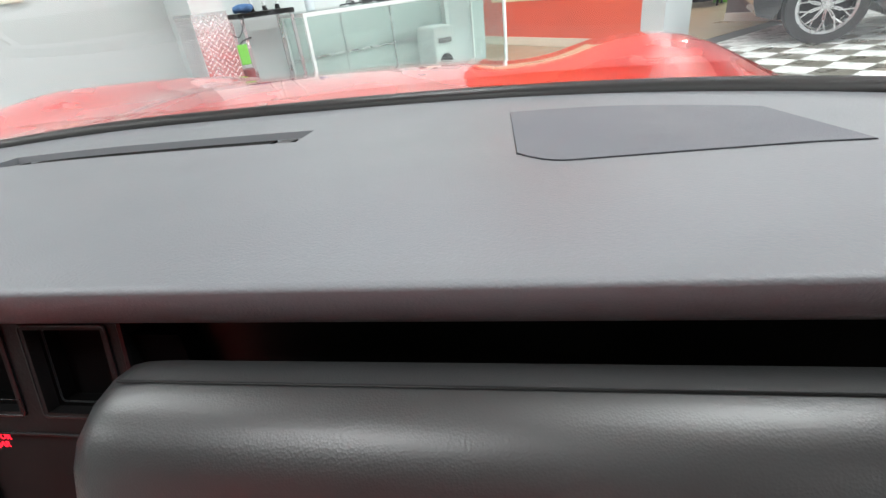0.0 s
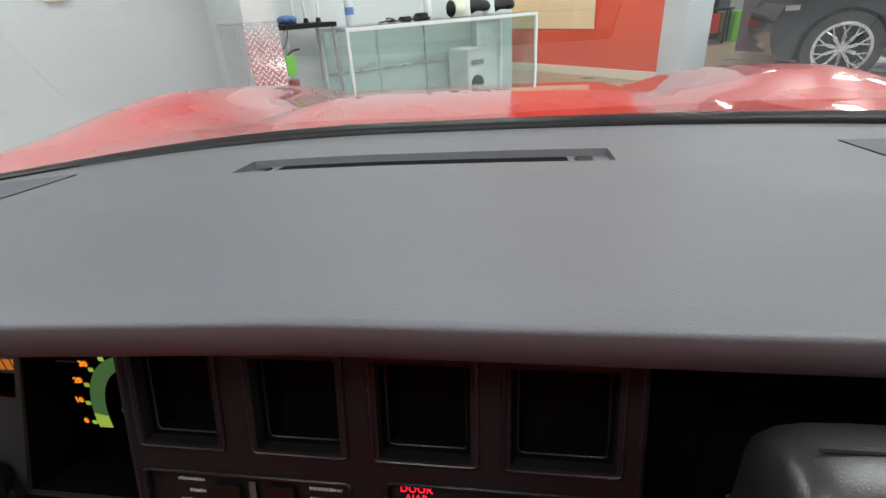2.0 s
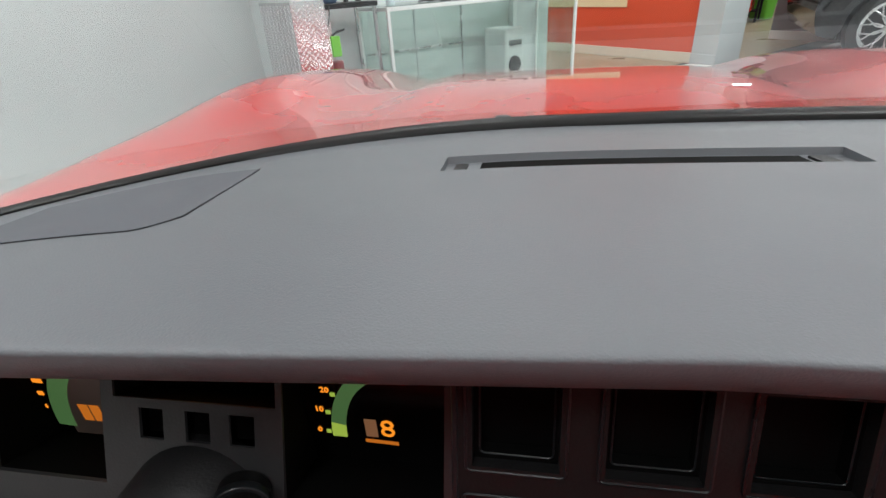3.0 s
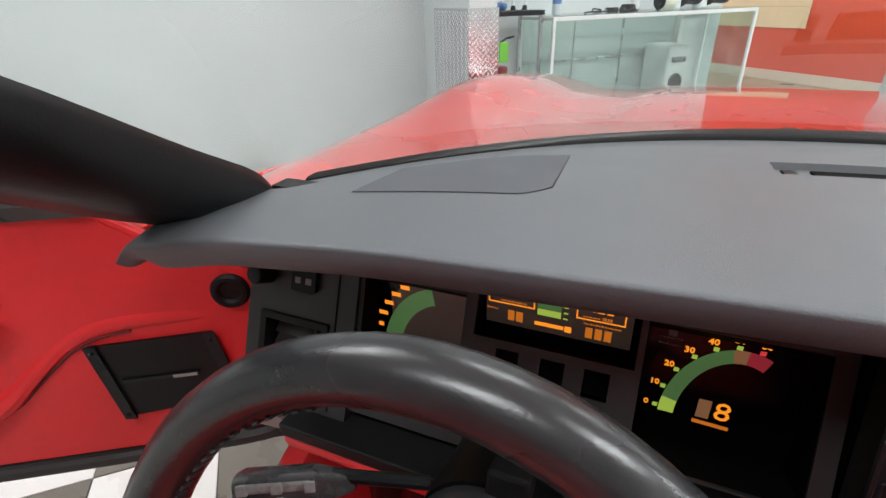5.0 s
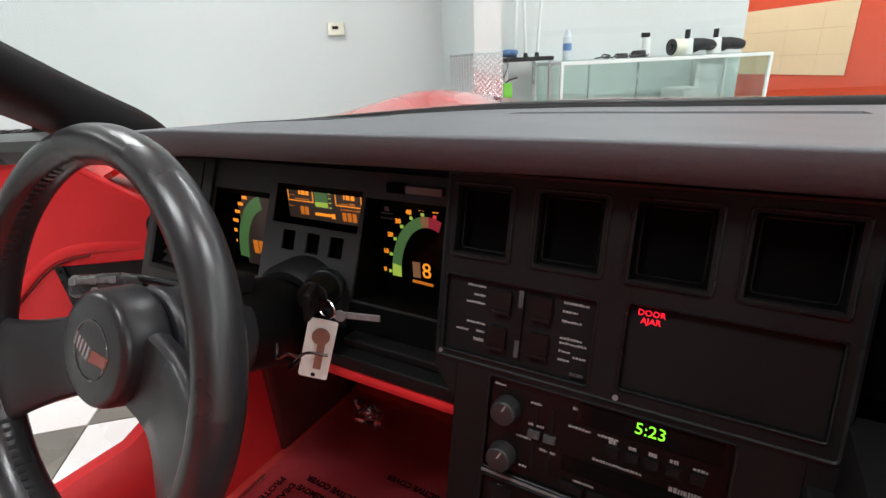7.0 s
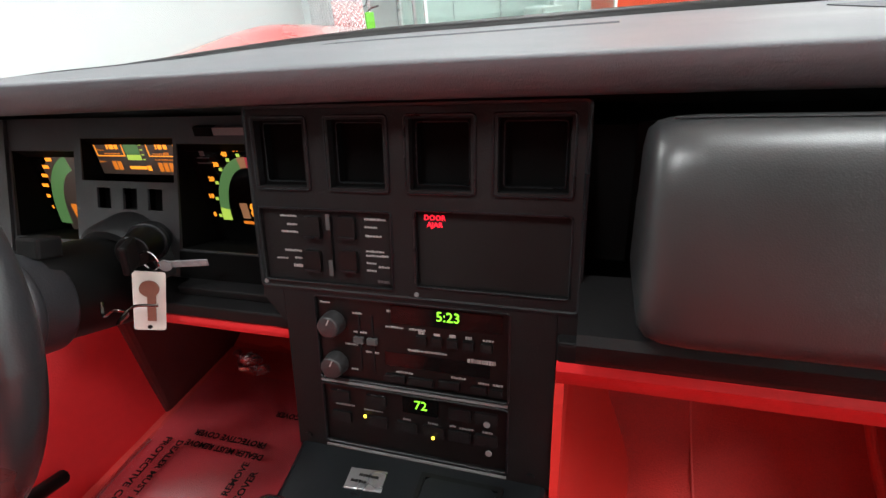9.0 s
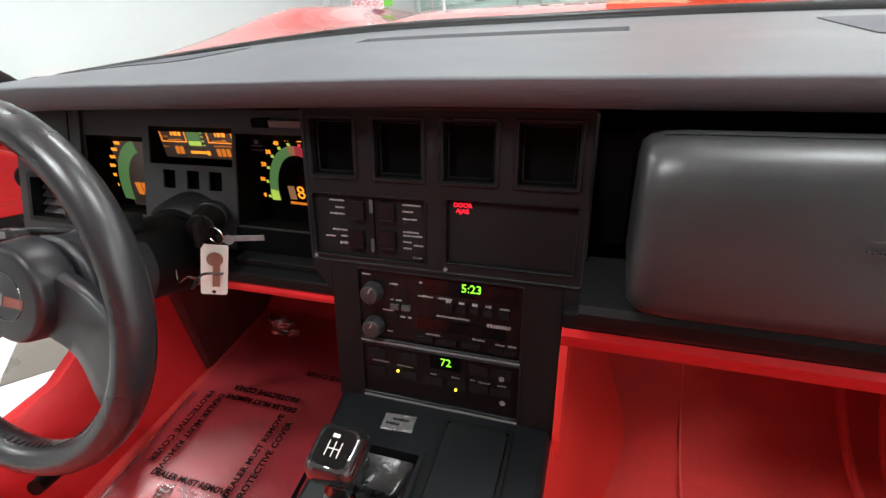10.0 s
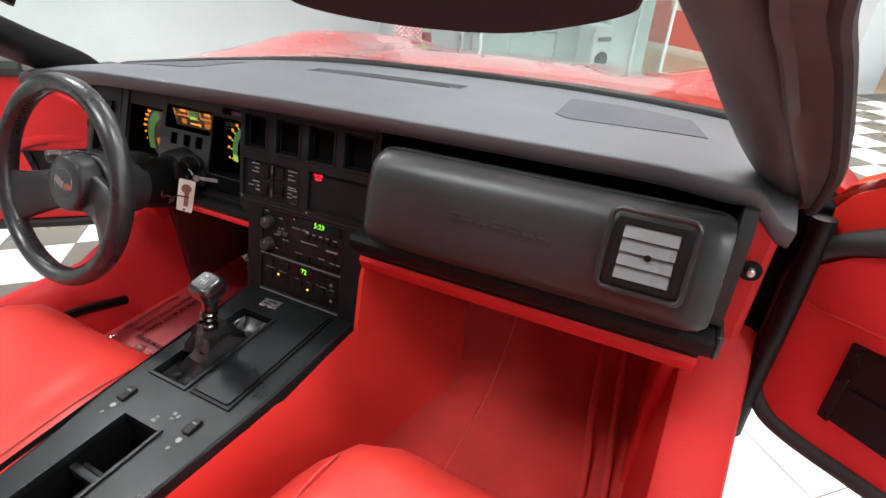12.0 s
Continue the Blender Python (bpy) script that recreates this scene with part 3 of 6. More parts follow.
papers = thing("stack_of_papers", "white papers lying on the dark workbench", "papers", ROOM @ pose(10.5, 5.7, 0.64, 0, 0, 34))
part("sheet", box(-0.15, 0.15, -0.2, 0.2, 0.0, 0.012), LABEL, papers)
binn = thing("green_bin", "bright green plastic bin in the back room", "bin", ROOM @ pose(11.3, 5.45, 0, 0, 0, 0) @ Matrix.Scale(0.8, 4))
part("tub", loft([[(r * a, r * b, z) for a, b in rounded(-1, 1, -1, 1, 0.3)] for r, z in ((0.20, 0.0), (0.25, 0.62), (0.265, 0.63), (0.265, 0.66))]), GREEN, binn, smooth=True)
part("lid", box(-0.27, 0.27, -0.27, 0.27, 0.66, 0.70, 0.015), GREEN, binn)
bike = thing("dark_machine", "dark machine standing in the back room", "machine", ROOM @ pose(11.6, 6.3, 0, 0, 0, 0))
part("body", box(-0.3, 0.3, -0.5, 0.5, 0.25, 1.0, 0.08), BLACK_GLOSS, bike)
part("base", box(-0.25, 0.25, -0.4, 0.4, 0.0, 0.25, 0.01), DARK, bike)
part("guard_rail", sweep(bent([(-0.32, -0.4, 0.4), (-0.4, 0, 0.75), (-0.32, 0.4, 0.4)]), 0.015, 8), CHROME, bike)


# ---- the red car ----
car = thing("red_sports_car", "red sports car with black dashboard, red leather and open doors", "car")


def smooth01(t):
    t = min(max(t, 0.0), 1.0)
    return t * t * (3 - 2 * t)


def rear_y(x):
    return 0.405 - 0.5 * x * x - 0.5 * x ** 4 if x < 0 else 0.405 - 0.16 * x * x - 0.28 * x ** 4


def lip_y(x):
    return -0.033 + 0.070 * min(x, 0) + 0.012 * smooth01((x - 0.68) / 0.06)


def droop(x):
    return 0.046 * smooth01((x - 0.685) / 0.055) + 0.008 * smooth01((x - 0.58) / 0.1) + 0.012 * smooth01((-0.42 - x) / 0.22) + 0.016 * smooth01((-0.58 - x) / 0.11) + 0.018 * smooth01((-0.682 - x) / 0.018)


def pad_point(x, s):
    """A place on the top of the dash: s runs from the windscreen (0) to the front lip (1)."""
    y = rear_y(x) + s * (lip_y(x) - rear_y(x))
    z = 0.905 + 0.016 * smooth01(s * 0.9 + 0.1) + 0.004 * s + (0.016 * x if x > 0 else -0.030 * x * x) * (1 - s) - droop(x) * s * s
    return y, z


def pad_z(x, y):
    s = (rear_y(x) - y) / (rear_y(x) - lip_y(x))
    return pad_point(x, min(max(s, 0.0), 1.0))[1]


# dashboard: the soft top pad with its hood lip
VX0, VX1, VS0, VS1 = -0.178, 0.192, 0.252, 0.366
xs = sorted({round(-0.700 + 1.442 * k / 50, 4) for k in range(51)} | {VX0, VX1, -0.69, -0.68, -0.66, 0.70, 0.72, 0.73})
ss = [0.0, 0.1, 0.2, VS0, 0.31, VS1, 0.44, 0.52, 0.62, 0.74, 0.86, 0.95]
bm = bmesh.new()
cols = []
for x in xs:
    f = lip_y(x)
    d = droop(x)
    pts = [(rear_y(x) + 0.03, 0.880)] + [pad_point(x, s) for s in ss]
    zf = pad_point(x, 0.99)[1]
    h = 1.0 - 0.55 * smooth01((-0.655 - x) / 0.045)
    pts += [(f + 0.005, zf + 0.0004), (f + 0.0016, zf - 0.0002), (f + 0.0003, zf - 0.0014), (f, zf - 0.003), (f + 0.0022, zf - 0.012 * h), (f + 0.0070, zf - 0.022 * h), (f + 0.0115, zf - 0.028 * h), (f + 0.018, zf - 0.031 * h), (f + 0.04, zf - 0.031 * h), (f + 0.06, zf - 0.037 * h)]
    cols.append([bm.verts.new((x, y, z)) for y, z in pts])
i0, i1 = 1 + ss.index(VS0), 1 + ss.index(VS1)
for x, xn, a, b in zip(xs, xs[1:], cols, cols[1:]):
    for k in range(len(a) - 1):
        if not (i0 <= k < i1 and VX0 <= x and xn <= VX1):
            bm.faces.new((a[k], b[k], b[k + 1], a[k + 1]))
for c in (cols[0], cols[-1]):
    bm.faces.new(c)
dash = part("dashboard_pad", bm, DASH, car, "charcoal grained vinyl dashboard top", smooth=True)

# the defroster slot sunk into it
vent = []
for x in [x for x in xs if VX0 <= x <= VX1]:
    (ya, za), (yb, zb) = pad_point(x, VS0), pad_point(x, VS1)
    vent.append([(x, ya, za), (x, ya - 0.003, za - 0.0068), (x, ya - 0.010, za - 0.0072), (x, yb + 0.003, zb - 0.0060), (x, yb, zb)])
bm = loft(vent, closed=False, caps=False)
for row in (vent[0], vent[-1]):
    bm.faces.new([bm.verts.new(p) for p in row])
slot = part("defroster_vent", bm, DASH, dash, "long narrow defroster vent")


def slit(name, x0, x1, material, label=""):
    """A black block on the floor of the vent, painted as the shade of an opening."""
    rows = []
    n = max(2, round((x1 - x0) / 0.025))
    for k in range(n + 1):
        x = x0 + (x1 - x0) * k / n
        y, z = pad_point(x, VS0)
        yb, zb = pad_point(x, VS1)
        rows.append([(x, y - 0.0100, z - 0.0074), (x, y - 0.0100, z - 0.0050), (x, yb + 0.0034, zb - 0.0036), (x, yb + 0.0034, zb - 0.0066)])
    return part(name, loft(rows), material, dash, label)


slit("vent_slit", -0.142, 0.152, VOID, "black block for the shaded slit of the vent")
slit("vent_notch", -0.168, -0.156, DARK)
slit("vent_notch", 0.160, 0.176, DARK)


# speaker grilles let into the pad
def grille(corners, name):
    """corners: front inner, front outer, then the rear arc from outer to inner."""
    fi, fo, rear = corners

    def patch(grow, lift, thick):
        rows = []
        n = 28
        for k in range(n + 1):
            t = k / n
            f = Vector(fi).lerp(Vector(fo), t) + Vector((0, 0.026 * max(0.0, 1 - t / 0.16) ** 2))
            r = rear(t)
            c = (f + r) / 2
            mid = (Vector(fi) + Vector(fo)) / 2
            f2 = f + (f - c).normalized() * grow * 0.15 + Vector(((f.x - mid.x), 0)).normalized() * grow * (1 if t in (0, 1) else 0)
            r2 = r + (r - c).normalized() * grow
            row = []
            for j in range(7):
                p = f2.lerp(r2, j / 6)
                row.append((p.x, p.y, pad_z(p.x, p.y) + lift))
            rows.append(row + [(x, y, z - thick) for x, y, z in row[::-1]])
        return loft(rows)

    part("grille_gap", patch(0.0009, 0.0004, 0.004), TRIM_BLACK, dash, "dark joint round the speaker grille")
    return part(name, patch(0.0, 0.0011, 0.004), GRILLE, dash, "flat dark grey speaker grille", smooth=True)


def rear_arc(inner, outer, bulge):
    a, b = Vector(inner), Vector(outer)
    return lambda t: a.lerp(b, t) + Vector((0, bulge * math.sin(math.pi * t)))


grille(((-0.370, 0.090), (-0.545, 0.056), rear_arc((-0.378, 0.256), (-0.549, 0.162), 0.020)), "speaker_grille")
grille(((0.408, 0.120), (0.632, 0.132), rear_arc((0.400, 0.292), (0.608, 0.238), 0.016)), "speaker_grille")


# centre stack
def S(x, z, d):
    """The sloping face of the centre stack; d goes into it."""
    return (x, -0.25 * (0.875 - z) + d, z - 0.25 * d)


def bezel(a0, a1, b0, b1, d, parent, r=0.0011, corner=0.003, place=S):
    """A fine rounded edge round an opening of the stack."""
    line = [place(a, b, d) for a, b in rounded(a0, a1, b0, b1, corner, 3)]
    return part("bezel", sweep(line + line[:2], r, 6), CONSOLE, parent, smooth=True)


POD = [(-0.128, -0.072), (-0.053, 0.005), (0.022, 0.081), (0.097, 0.159)]
stack = part("centre_fascia", pierced(-0.134, 0.168, 0.722, 0.886, [(a, b, 0.816, 0.878) for a, b in POD] + [(-0.130, 0.005, 0.729, 0.798), (0.028, 0.160, 0.734, 0.801)], 0.035, S), TRIM_BLACK, car, "black moulded centre instrument stack")
for pts in ([(-0.134, 0.7215), (-0.136, 0.712), (-0.1125, 0.684), (-0.1125, 0.7215)], [(0.1525, 0.7215), (0.1525, 0.681), (0.173, 0.712), (0.170, 0.7215)]):
    part("fascia_wing", slab(pts, 0.03, S), TRIM_BLACK, stack)
part("fascia_lower", pierced(-0.112, 0.152, 0.548, 0.7205, [(-0.078, 0.112, 0.632, 0.716), (-0.078, 0.112, 0.559, 0.624)], 0.03, S), TRIM_BLACK, stack)
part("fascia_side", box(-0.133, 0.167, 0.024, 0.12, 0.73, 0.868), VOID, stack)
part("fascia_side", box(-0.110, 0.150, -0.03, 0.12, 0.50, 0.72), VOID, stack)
for x0, x1, f in ((-0.1205, -0.1125, 0.03), (0.1525, 0.1605, 0.0)):
    part("tunnel_cheek", slab([(-0.086 + f, 0.545), (-0.060 + f, 0.640), (-0.046 + f, 0.668), (0.02, 0.676), (0.55, 0.676), (0.55, 0.42), (-0.086 + f, 0.46)], x1 - x0, lambda a, b, d, x0=x0: (x0 + d, a, b)), RED_SIDE, stack, "red side of the centre tunnel")
for a, b in POD:
    pod = part("air_outlet", pierced(a + 0.0005, b - 0.0005, 0.8165, 0.8775, [(a + 0.003, b - 0.003, 0.8185, 0.8755)], 0.02, lambda x, z, d: S(x, z, d - 0.0012)), TRIM_BLACK, stack, "square black framed air outlet")
    # inner frame and flap in sheenless black, the outlet's shade in the colour
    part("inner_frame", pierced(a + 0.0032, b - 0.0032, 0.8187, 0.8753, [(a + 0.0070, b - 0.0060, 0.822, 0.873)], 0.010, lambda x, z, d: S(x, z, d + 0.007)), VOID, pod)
    part("flap", slab([(a + 0.003, 0.8185), (b - 0.003, 0.8185), (b - 0.003, 0.8755), (a + 0.003, 0.8755)], 0.002, lambda x, z, d: S(x, z, d + 0.0175)), VOID, pod, "closed black flap, coloured as if unlit")

for a, b in POD:
    bezel(a - 0.0005, b + 0.0005, 0.8155, 0.8785, -0.0008, stack)
    bezel(a + 0.0070, b - 0.0060, 0.822, 0.873, 0.0068, stack, 0.0006)
for q in ((-0.1305, 0.0055, 0.7285, 0.7985), (0.0275, 0.1605, 0.7335, 0.8015), (-0.0785, 0.1125, 0.6315, 0.7165), (-0.0785, 0.1125, 0.5585, 0.6245)):
    bezel(*q, -0.0003, stack)
bezel(-0.135, 0.169, 0.722, 0.887, 0.0006, stack, 0.0022, 0.004)

# switch panel with rockers and printed legends
sp = part("switch_panel", slab([(-0.1295, 0.7295), (0.0045, 0.7295), (0.0045, 0.7975), (-0.1295, 0.7975)], 0.006, lambda x, z, d: S(x, z, d + 0.004)), TRIM_BLACK, stack, "black switch panel with white legends")
on_panel = lambda x, z, d: S(x, z, d + 0.0038)
for x, z in ((-0.075, 0.781), (-0.039, 0.782), (-0.077, 0.749), (-0.039, 0.751)):
    part("rocker_switch", slab(rounded(x - 0.0085, x + 0.0085, z - 0.0105, z + 0.0105, 0.002), -0.004, on_panel), DARK, stack, "black rocker switch")
    part("switch_ridge", slab([(x - 0.008, z - 0.0095), (x + 0.008, z - 0.0095), (x + 0.008, z - 0.0075), (x - 0.008, z - 0.0075)], -0.0015, lambda a, b, d: S(a, b, d - 0.0004)), CONSOLE, stack)
part("switch_ridge", slab([(-0.0585, 0.742), (-0.0555, 0.742), (-0.0555, 0.792), (-0.0585, 0.792)], -0.003, on_panel), DARK, stack)
bars("printed_legend", [(-0.110, -0.092, 0.790, 0.792), (-0.103, -0.092, 0.782, 0.784), (-0.110, -0.092, 0.775, 0.777), (-0.108, -0.090, 0.757, 0.759), (-0.098, -0.090, 0.750, 0.752), (-0.100, -0.090, 0.742, 0.745), (-0.118, -0.106, 0.749, 0.751),
                         (-0.022, -0.001, 0.790, 0.792), (-0.022, -0.010, 0.783, 0.785), (-0.022, -0.006, 0.775, 0.777), (-0.022, -0.004, 0.761, 0.763), (-0.022, 0.000, 0.757, 0.759), (-0.022, -0.012, 0.750, 0.752), (-0.022, -0.012, 0.743, 0.745), (-0.010, 0.001, 0.747, 0.749)], LABEL, stack, on_panel)
bars("printed_legend", [(-0.0595, -0.0555, 0.737, 0.752), (-0.0595, -0.0555, 0.780, 0.795), (-0.010, 0.001, 0.734, 0.737)], DIM_PRINT, stack, lambda x, z, d: S(x, z, d + 0.0006))

# smoked message panel
part("message_panel", slab([(0.0285, 0.7345), (0.1595, 0.7345), (0.1595, 0.8005), (0.0285, 0.8005)], 0.006, lambda x, z, d: S(x, z, d + 0.005)), SMOKE, stack, "smoked brown message panel")
FACE = pose(0, 0, 0, 90 - 14.04, 0, 0)


def on_stack(x, z, lift):
    return Matrix.Translation(S(x, z, -lift)) @ FACE


tagged(lettering("warning_word", "DOOR", 0.0066, on_stack(0.0445, 0.7945, -0.0048), RED_WARN, stack), kind="stuff")
tagged(lettering("warning_word", "AJAR", 0.0066, on_stack(0.0445, 0.7885, -0.0048), RED_WARN, stack), kind="stuff")
for x in (-0.1325, 0.0255):
    part("panel_screw", cyl(0.0022, 0.0022, 0.0012, on_stack(x + 0.002, 0.7265, 0.0), 10), GREY_LABEL, stack)

# radio
radio = part("radio", slab([(-0.0775, 0.6325), (0.1115, 0.6325), (0.1115, 0.7155), (-0.0775, 0.7155)], 0.02, lambda x, z, d: S(x, z, d + 0.003)), DARK, car, "black car radio with green clock display")
on_radio = lambda x, z, d: S(x, z, d + 0.0028)
for z in (0.690, 0.648):
    part("knob", cyl(0.0128, 0.0110, 0.016, on_stack(-0.060, z, -0.003), 24, bevel=0.002), PANEL_GREY, radio, "round black ribbed knob", smooth=True)
    part("knob_mark", slab([(-0.0605, z + 0.003), (-0.0575, z + 0.009), (-0.056, z + 0.009), (-0.059, z + 0.003)], -0.0006, lambda x, zz, d: S(x, zz, d - 0.0132)), LABEL, radio)
part("clock_window", slab(rounded(0.0, 0.106, 0.696, 0.713, 0.002), -0.0008, on_radio), DARK_GLASS, radio)
lettering("clock_figure", "5:23", 0.0135, on_stack(0.056, 0.7062, -0.0018), GREEN_DIGIT, radio)
part("cassette_slot", slab([(-0.008, 0.652), (0.095, 0.652), (0.095, 0.666), (-0.008, 0.666)], -0.0005, on_radio), DARK_GLASS, radio)
for x0, x1, z in ((-0.008, 0.012, 0.640), (0.016, 0.040, 0.640), (0.046, 0.066, 0.641), (0.078, 0.092, 0.640), (0.094, 0.107, 0.640)):
    part("radio_button", slab([(x0, z - 0.004), (x1, z - 0.004), (x1, z + 0.003), (x0, z + 0.003)], -0.003, on_radio), TRIM_BLACK, radio)
for x in (0.030, 0.045, 0.060, 0.075, 0.092):
    part("radio_button", slab([(x - 0.005, 0.678), (x + 0.005, 0.678), (x + 0.005, 0.686), (x - 0.005, 0.686)], -0.003, on_radio), TRIM_BLACK, radio)
for x in (-0.034, -0.020):
    part("slider", slab([(x - 0.0012, 0.642), (x + 0.0012, 0.642), (x + 0.0012, 0.70), (x - 0.0012, 0.70)], -0.001, on_radio), TRIM_BLACK, radio)
    part("slider_knob", slab([(x - 0.005, 0.672), (x + 0.005, 0.672), (x + 0.005, 0.678), (x - 0.005, 0.678)], -0.004, on_radio), DIM_PRINT, radio)
bars("radio_legend", [(-0.004, 0.024, 0.706, 0.7085), (0.0, 0.030, 0.7015, 0.7035), (-0.006, 0.012, 0.6905, 0.6925), (0.018, 0.034, 0.6905, 0.6925), (-0.040, -0.026, 0.6815, 0.6835), (-0.028, -0.014, 0.662, 0.664), (0.016, 0.054, 0.6695, 0.6715),
                       (0.074, 0.100, 0.6655, 0.6695), (0.003, 0.020, 0.6455, 0.6475), (0.058, 0.072, 0.6475, 0.6495), (0.084, 0.094, 0.6455, 0.6475), (0.098, 0.107, 0.6455, 0.6475), (-0.074, -0.064, 0.7085, 0.7105), (-0.050, -0.036, 0.668, 0.670), (-0.045, -0.038, 0.642, 0.644), (-0.040, -0.030, 0.7005, 0.7025)], LABEL, radio, on_radio)
bars("radio_legend", [(0.027, 0.033, 0.6875, 0.6905), (0.042, 0.048, 0.6875, 0.6905), (0.057, 0.063, 0.6875, 0.6905), (0.072, 0.078, 0.6875, 0.6905), (0.088, 0.098, 0.6875, 0.6895)], LABEL, radio, on_radio)
part("chrome_line", slab([(-0.078, 0.6275), (0.112, 0.6275), (0.112, 0.6295), (-0.078, 0.6295)], -0.0016, S), GREY_LABEL, radio, "thin bright line under the radio")

# climate control
climate = part("climate_control", slab([(-0.0775, 0.5595), (0.1115, 0.5595), (0.1115, 0.6235), (-0.0775, 0.6235)], 0.02, lambda x, z, d: S(x, z, d + 0.003)), DARK, car, "black climate control with green digits")
part("display_window", slab(rounded(0.008, 0.045, 0.604, 0.622, 0.002), -0.0008, on_radio), DARK_GLASS, climate)
lettering("temperature_figure", "72", 0.0135, on_stack(0.027, 0.6135, -0.0018), GREEN_DIGIT, climate)
for x, z in ((-0.060, 0.611), (-0.020, 0.611), (-0.060, 0.588), (-0.020, 0.588), (0.066, 0.611), (0.092, 0.611), (0.012, 0.588), (0.040, 0.588), (0.066, 0.588), (0.092, 0.588)):
    part("climate_button", slab(rounded(x - 0.011, x + 0.011, z - 0.006, z + 0.006, 0.002), -0.0025, on_radio), TRIM_BLACK, climate)
bars("climate_legend", [(-0.066, -0.054, 0.6155, 0.6175), (-0.028, -0.012, 0.6155, 0.6175), (-0.066, -0.045, 0.6005, 0.6025), (-0.034, -0.014, 0.599, 0.6005), (-0.028, -0.014, 0.6045, 0.6065), (0.058, 0.070, 0.6055, 0.6075), (0.008, 0.016, 0.5955, 0.5975), (0.034, 0.044, 0.5955, 0.5975), (0.056, 0.062, 0.5965, 0.5985), (0.066, 0.080, 0.5955, 0.5975), (0.088, 0.098, 0.5955, 0.5975)], GREY_LABEL, climate, on_radio)
for x, z in ((0.093, 0.607), (0.095, 0.577)):
    part("climate_symbol", cyl(0.0032, 0.0032, 0.0008, on_stack(x, z, 0.0002), 12), GREY_LABEL, climate)
for x, z in ((-0.032, 0.594), (0.040, 0.583)):
    part("pilot_light", cyl(0.0017, 0.0017, 0.0012, on_stack(x, z, 0.0002), 10), YELLOW_DOT, climate)
part("chrome_line", slab([(-0.078, 0.5535), (0.112, 0.5535), (0.112, 0.5555), (-0.078, 0.5555)], -0.0016, S), GREY_LABEL, climate)
for x in (-0.100, 0.135):
    part("screw", cyl(0.004, 0.004, 0.002, on_stack(x, 0.560, 0.0), 12), TRIM_BLACK, climate)


# instrument cluster behind the wheel
def panel_y(z):
    return 0.050 - 0.42 * (0.843 - z)


def G(x, z, d):
    """The sloping face of the binnacle; d from 0 to 1 runs back to the upright screens."""
    return (x, panel_y(z) + d * (0.0665 - panel_y(z)), z - 0.020 * d)


SPEED, INFO, TACH = (-0.533, -0.426, 0.731, 0.831), (-0.415, -0.277, 0.799, 0.845), (-0.272, -0.150, 0.730, 0.839)
KEYS3 = [(x - 0.0105, x + 0.0105, 0.769, 0.792) for x in (-0.382, -0.342, -0.305)]
cluster = part("instrument_binnacle", pierced(-0.5365, -0.136, 0.700, 0.866, [SPEED, INFO, TACH] + KEYS3, 0.06, G), PANEL_GREY, car, "black instrument binnacle with amber digital displays")
deep = lambda x, z, d: (x, 0.060 + d, z)
# opening walls painted black for the shade inside, unlike the binnacle's grey
for a in (SPEED, INFO, TACH):
    part("display_recess", loft([[G(x, z, d) for x, z in ((a[0], a[2]), (a[1], a[2]), (a[1], a[3]), (a[0], a[3]))] for d in (0.061, 1.0)], caps=False), VOID, cluster, "walls of the display opening, blackened as if unlit")
for a in (SPEED, INFO, TACH):
    part("display_screen", slab([(a[0] - 0.02, a[2] - 0.03), (a[1] + 0.004, a[2] - 0.03), (a[1] + 0.004, a[3]), (a[0] - 0.02, a[3])], 0.004, deep), DARK_GLASS, cluster, "dark digital display screen")
for a in KEYS3:
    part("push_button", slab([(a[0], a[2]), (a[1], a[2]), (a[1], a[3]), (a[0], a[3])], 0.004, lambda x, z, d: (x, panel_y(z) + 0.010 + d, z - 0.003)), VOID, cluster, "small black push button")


def band(cx, cz, rx, rz, a0, a1, w, material, name, lift=0.0006, n=14):
    """A curved strip of a display; the angles run from the left foot upwards."""
    rows = []
    for k in range(n + 1):
        a = radians(a0 + (a1 - a0) * k / n)
        c, s = math.cos(a), math.sin(a)
        p = [(cx - rx * c, cz + rz * s), (cx - (rx - w) * c, cz + (rz - w) * s)]
        rows.append([deep(*p[0], -lift), deep(*p[1], -lift), deep(*p[1], 0), deep(*p[0], 0)])
    return part(name, loft(rows), material, cluster)


for a0, a1, m_ in ((0, 12, LIME), (12, 80, GREEN_DIM), (80, 92, TAN_DIM), (92, 110, MAROON_DIM)):
    band(-0.1990, 0.741, 0.0530, 0.079, a0, a1, 0.0125, m_, "tachometer_band")
for k, word in enumerate(("0", "10", "20", "30", "40", "50", "60")):
    a = radians(3 + 16.2 * k)
    x, z = -0.1990 - 0.0635 * math.cos(a), 0.743 + 0.0865 * math.sin(a)
    lettering("tachometer_figure", word, 0.0078, Matrix.Translation(deep(x, z, -0.0006)) @ pose(0, 0, 0, 90), AMBER, cluster, bold=0.0002)
    x, z = -0.1990 - 0.0560 * math.cos(a), 0.742 + 0.0805 * math.sin(a)
    part("tachometer_tick", box(x - 0.0020, x + 0.0020, 0.0592, 0.060, z - 0.0018, z + 0.0018), RED_DIM if k == 6 else LIME, cluster)
part("digit_block", slab([(-0.2225, 0.744), (-0.2125, 0.744), (-0.2125, 0.7635), (-0.2225, 0.7635)], -0.0006, deep), TAN_DIM, cluster)
lettering("rev_digit", "8", 0.027, Matrix.Translation(deep(-0.2035, 0.7538, -0.0006)) @ pose(0, 0, 0, 90), AMBER, cluster)
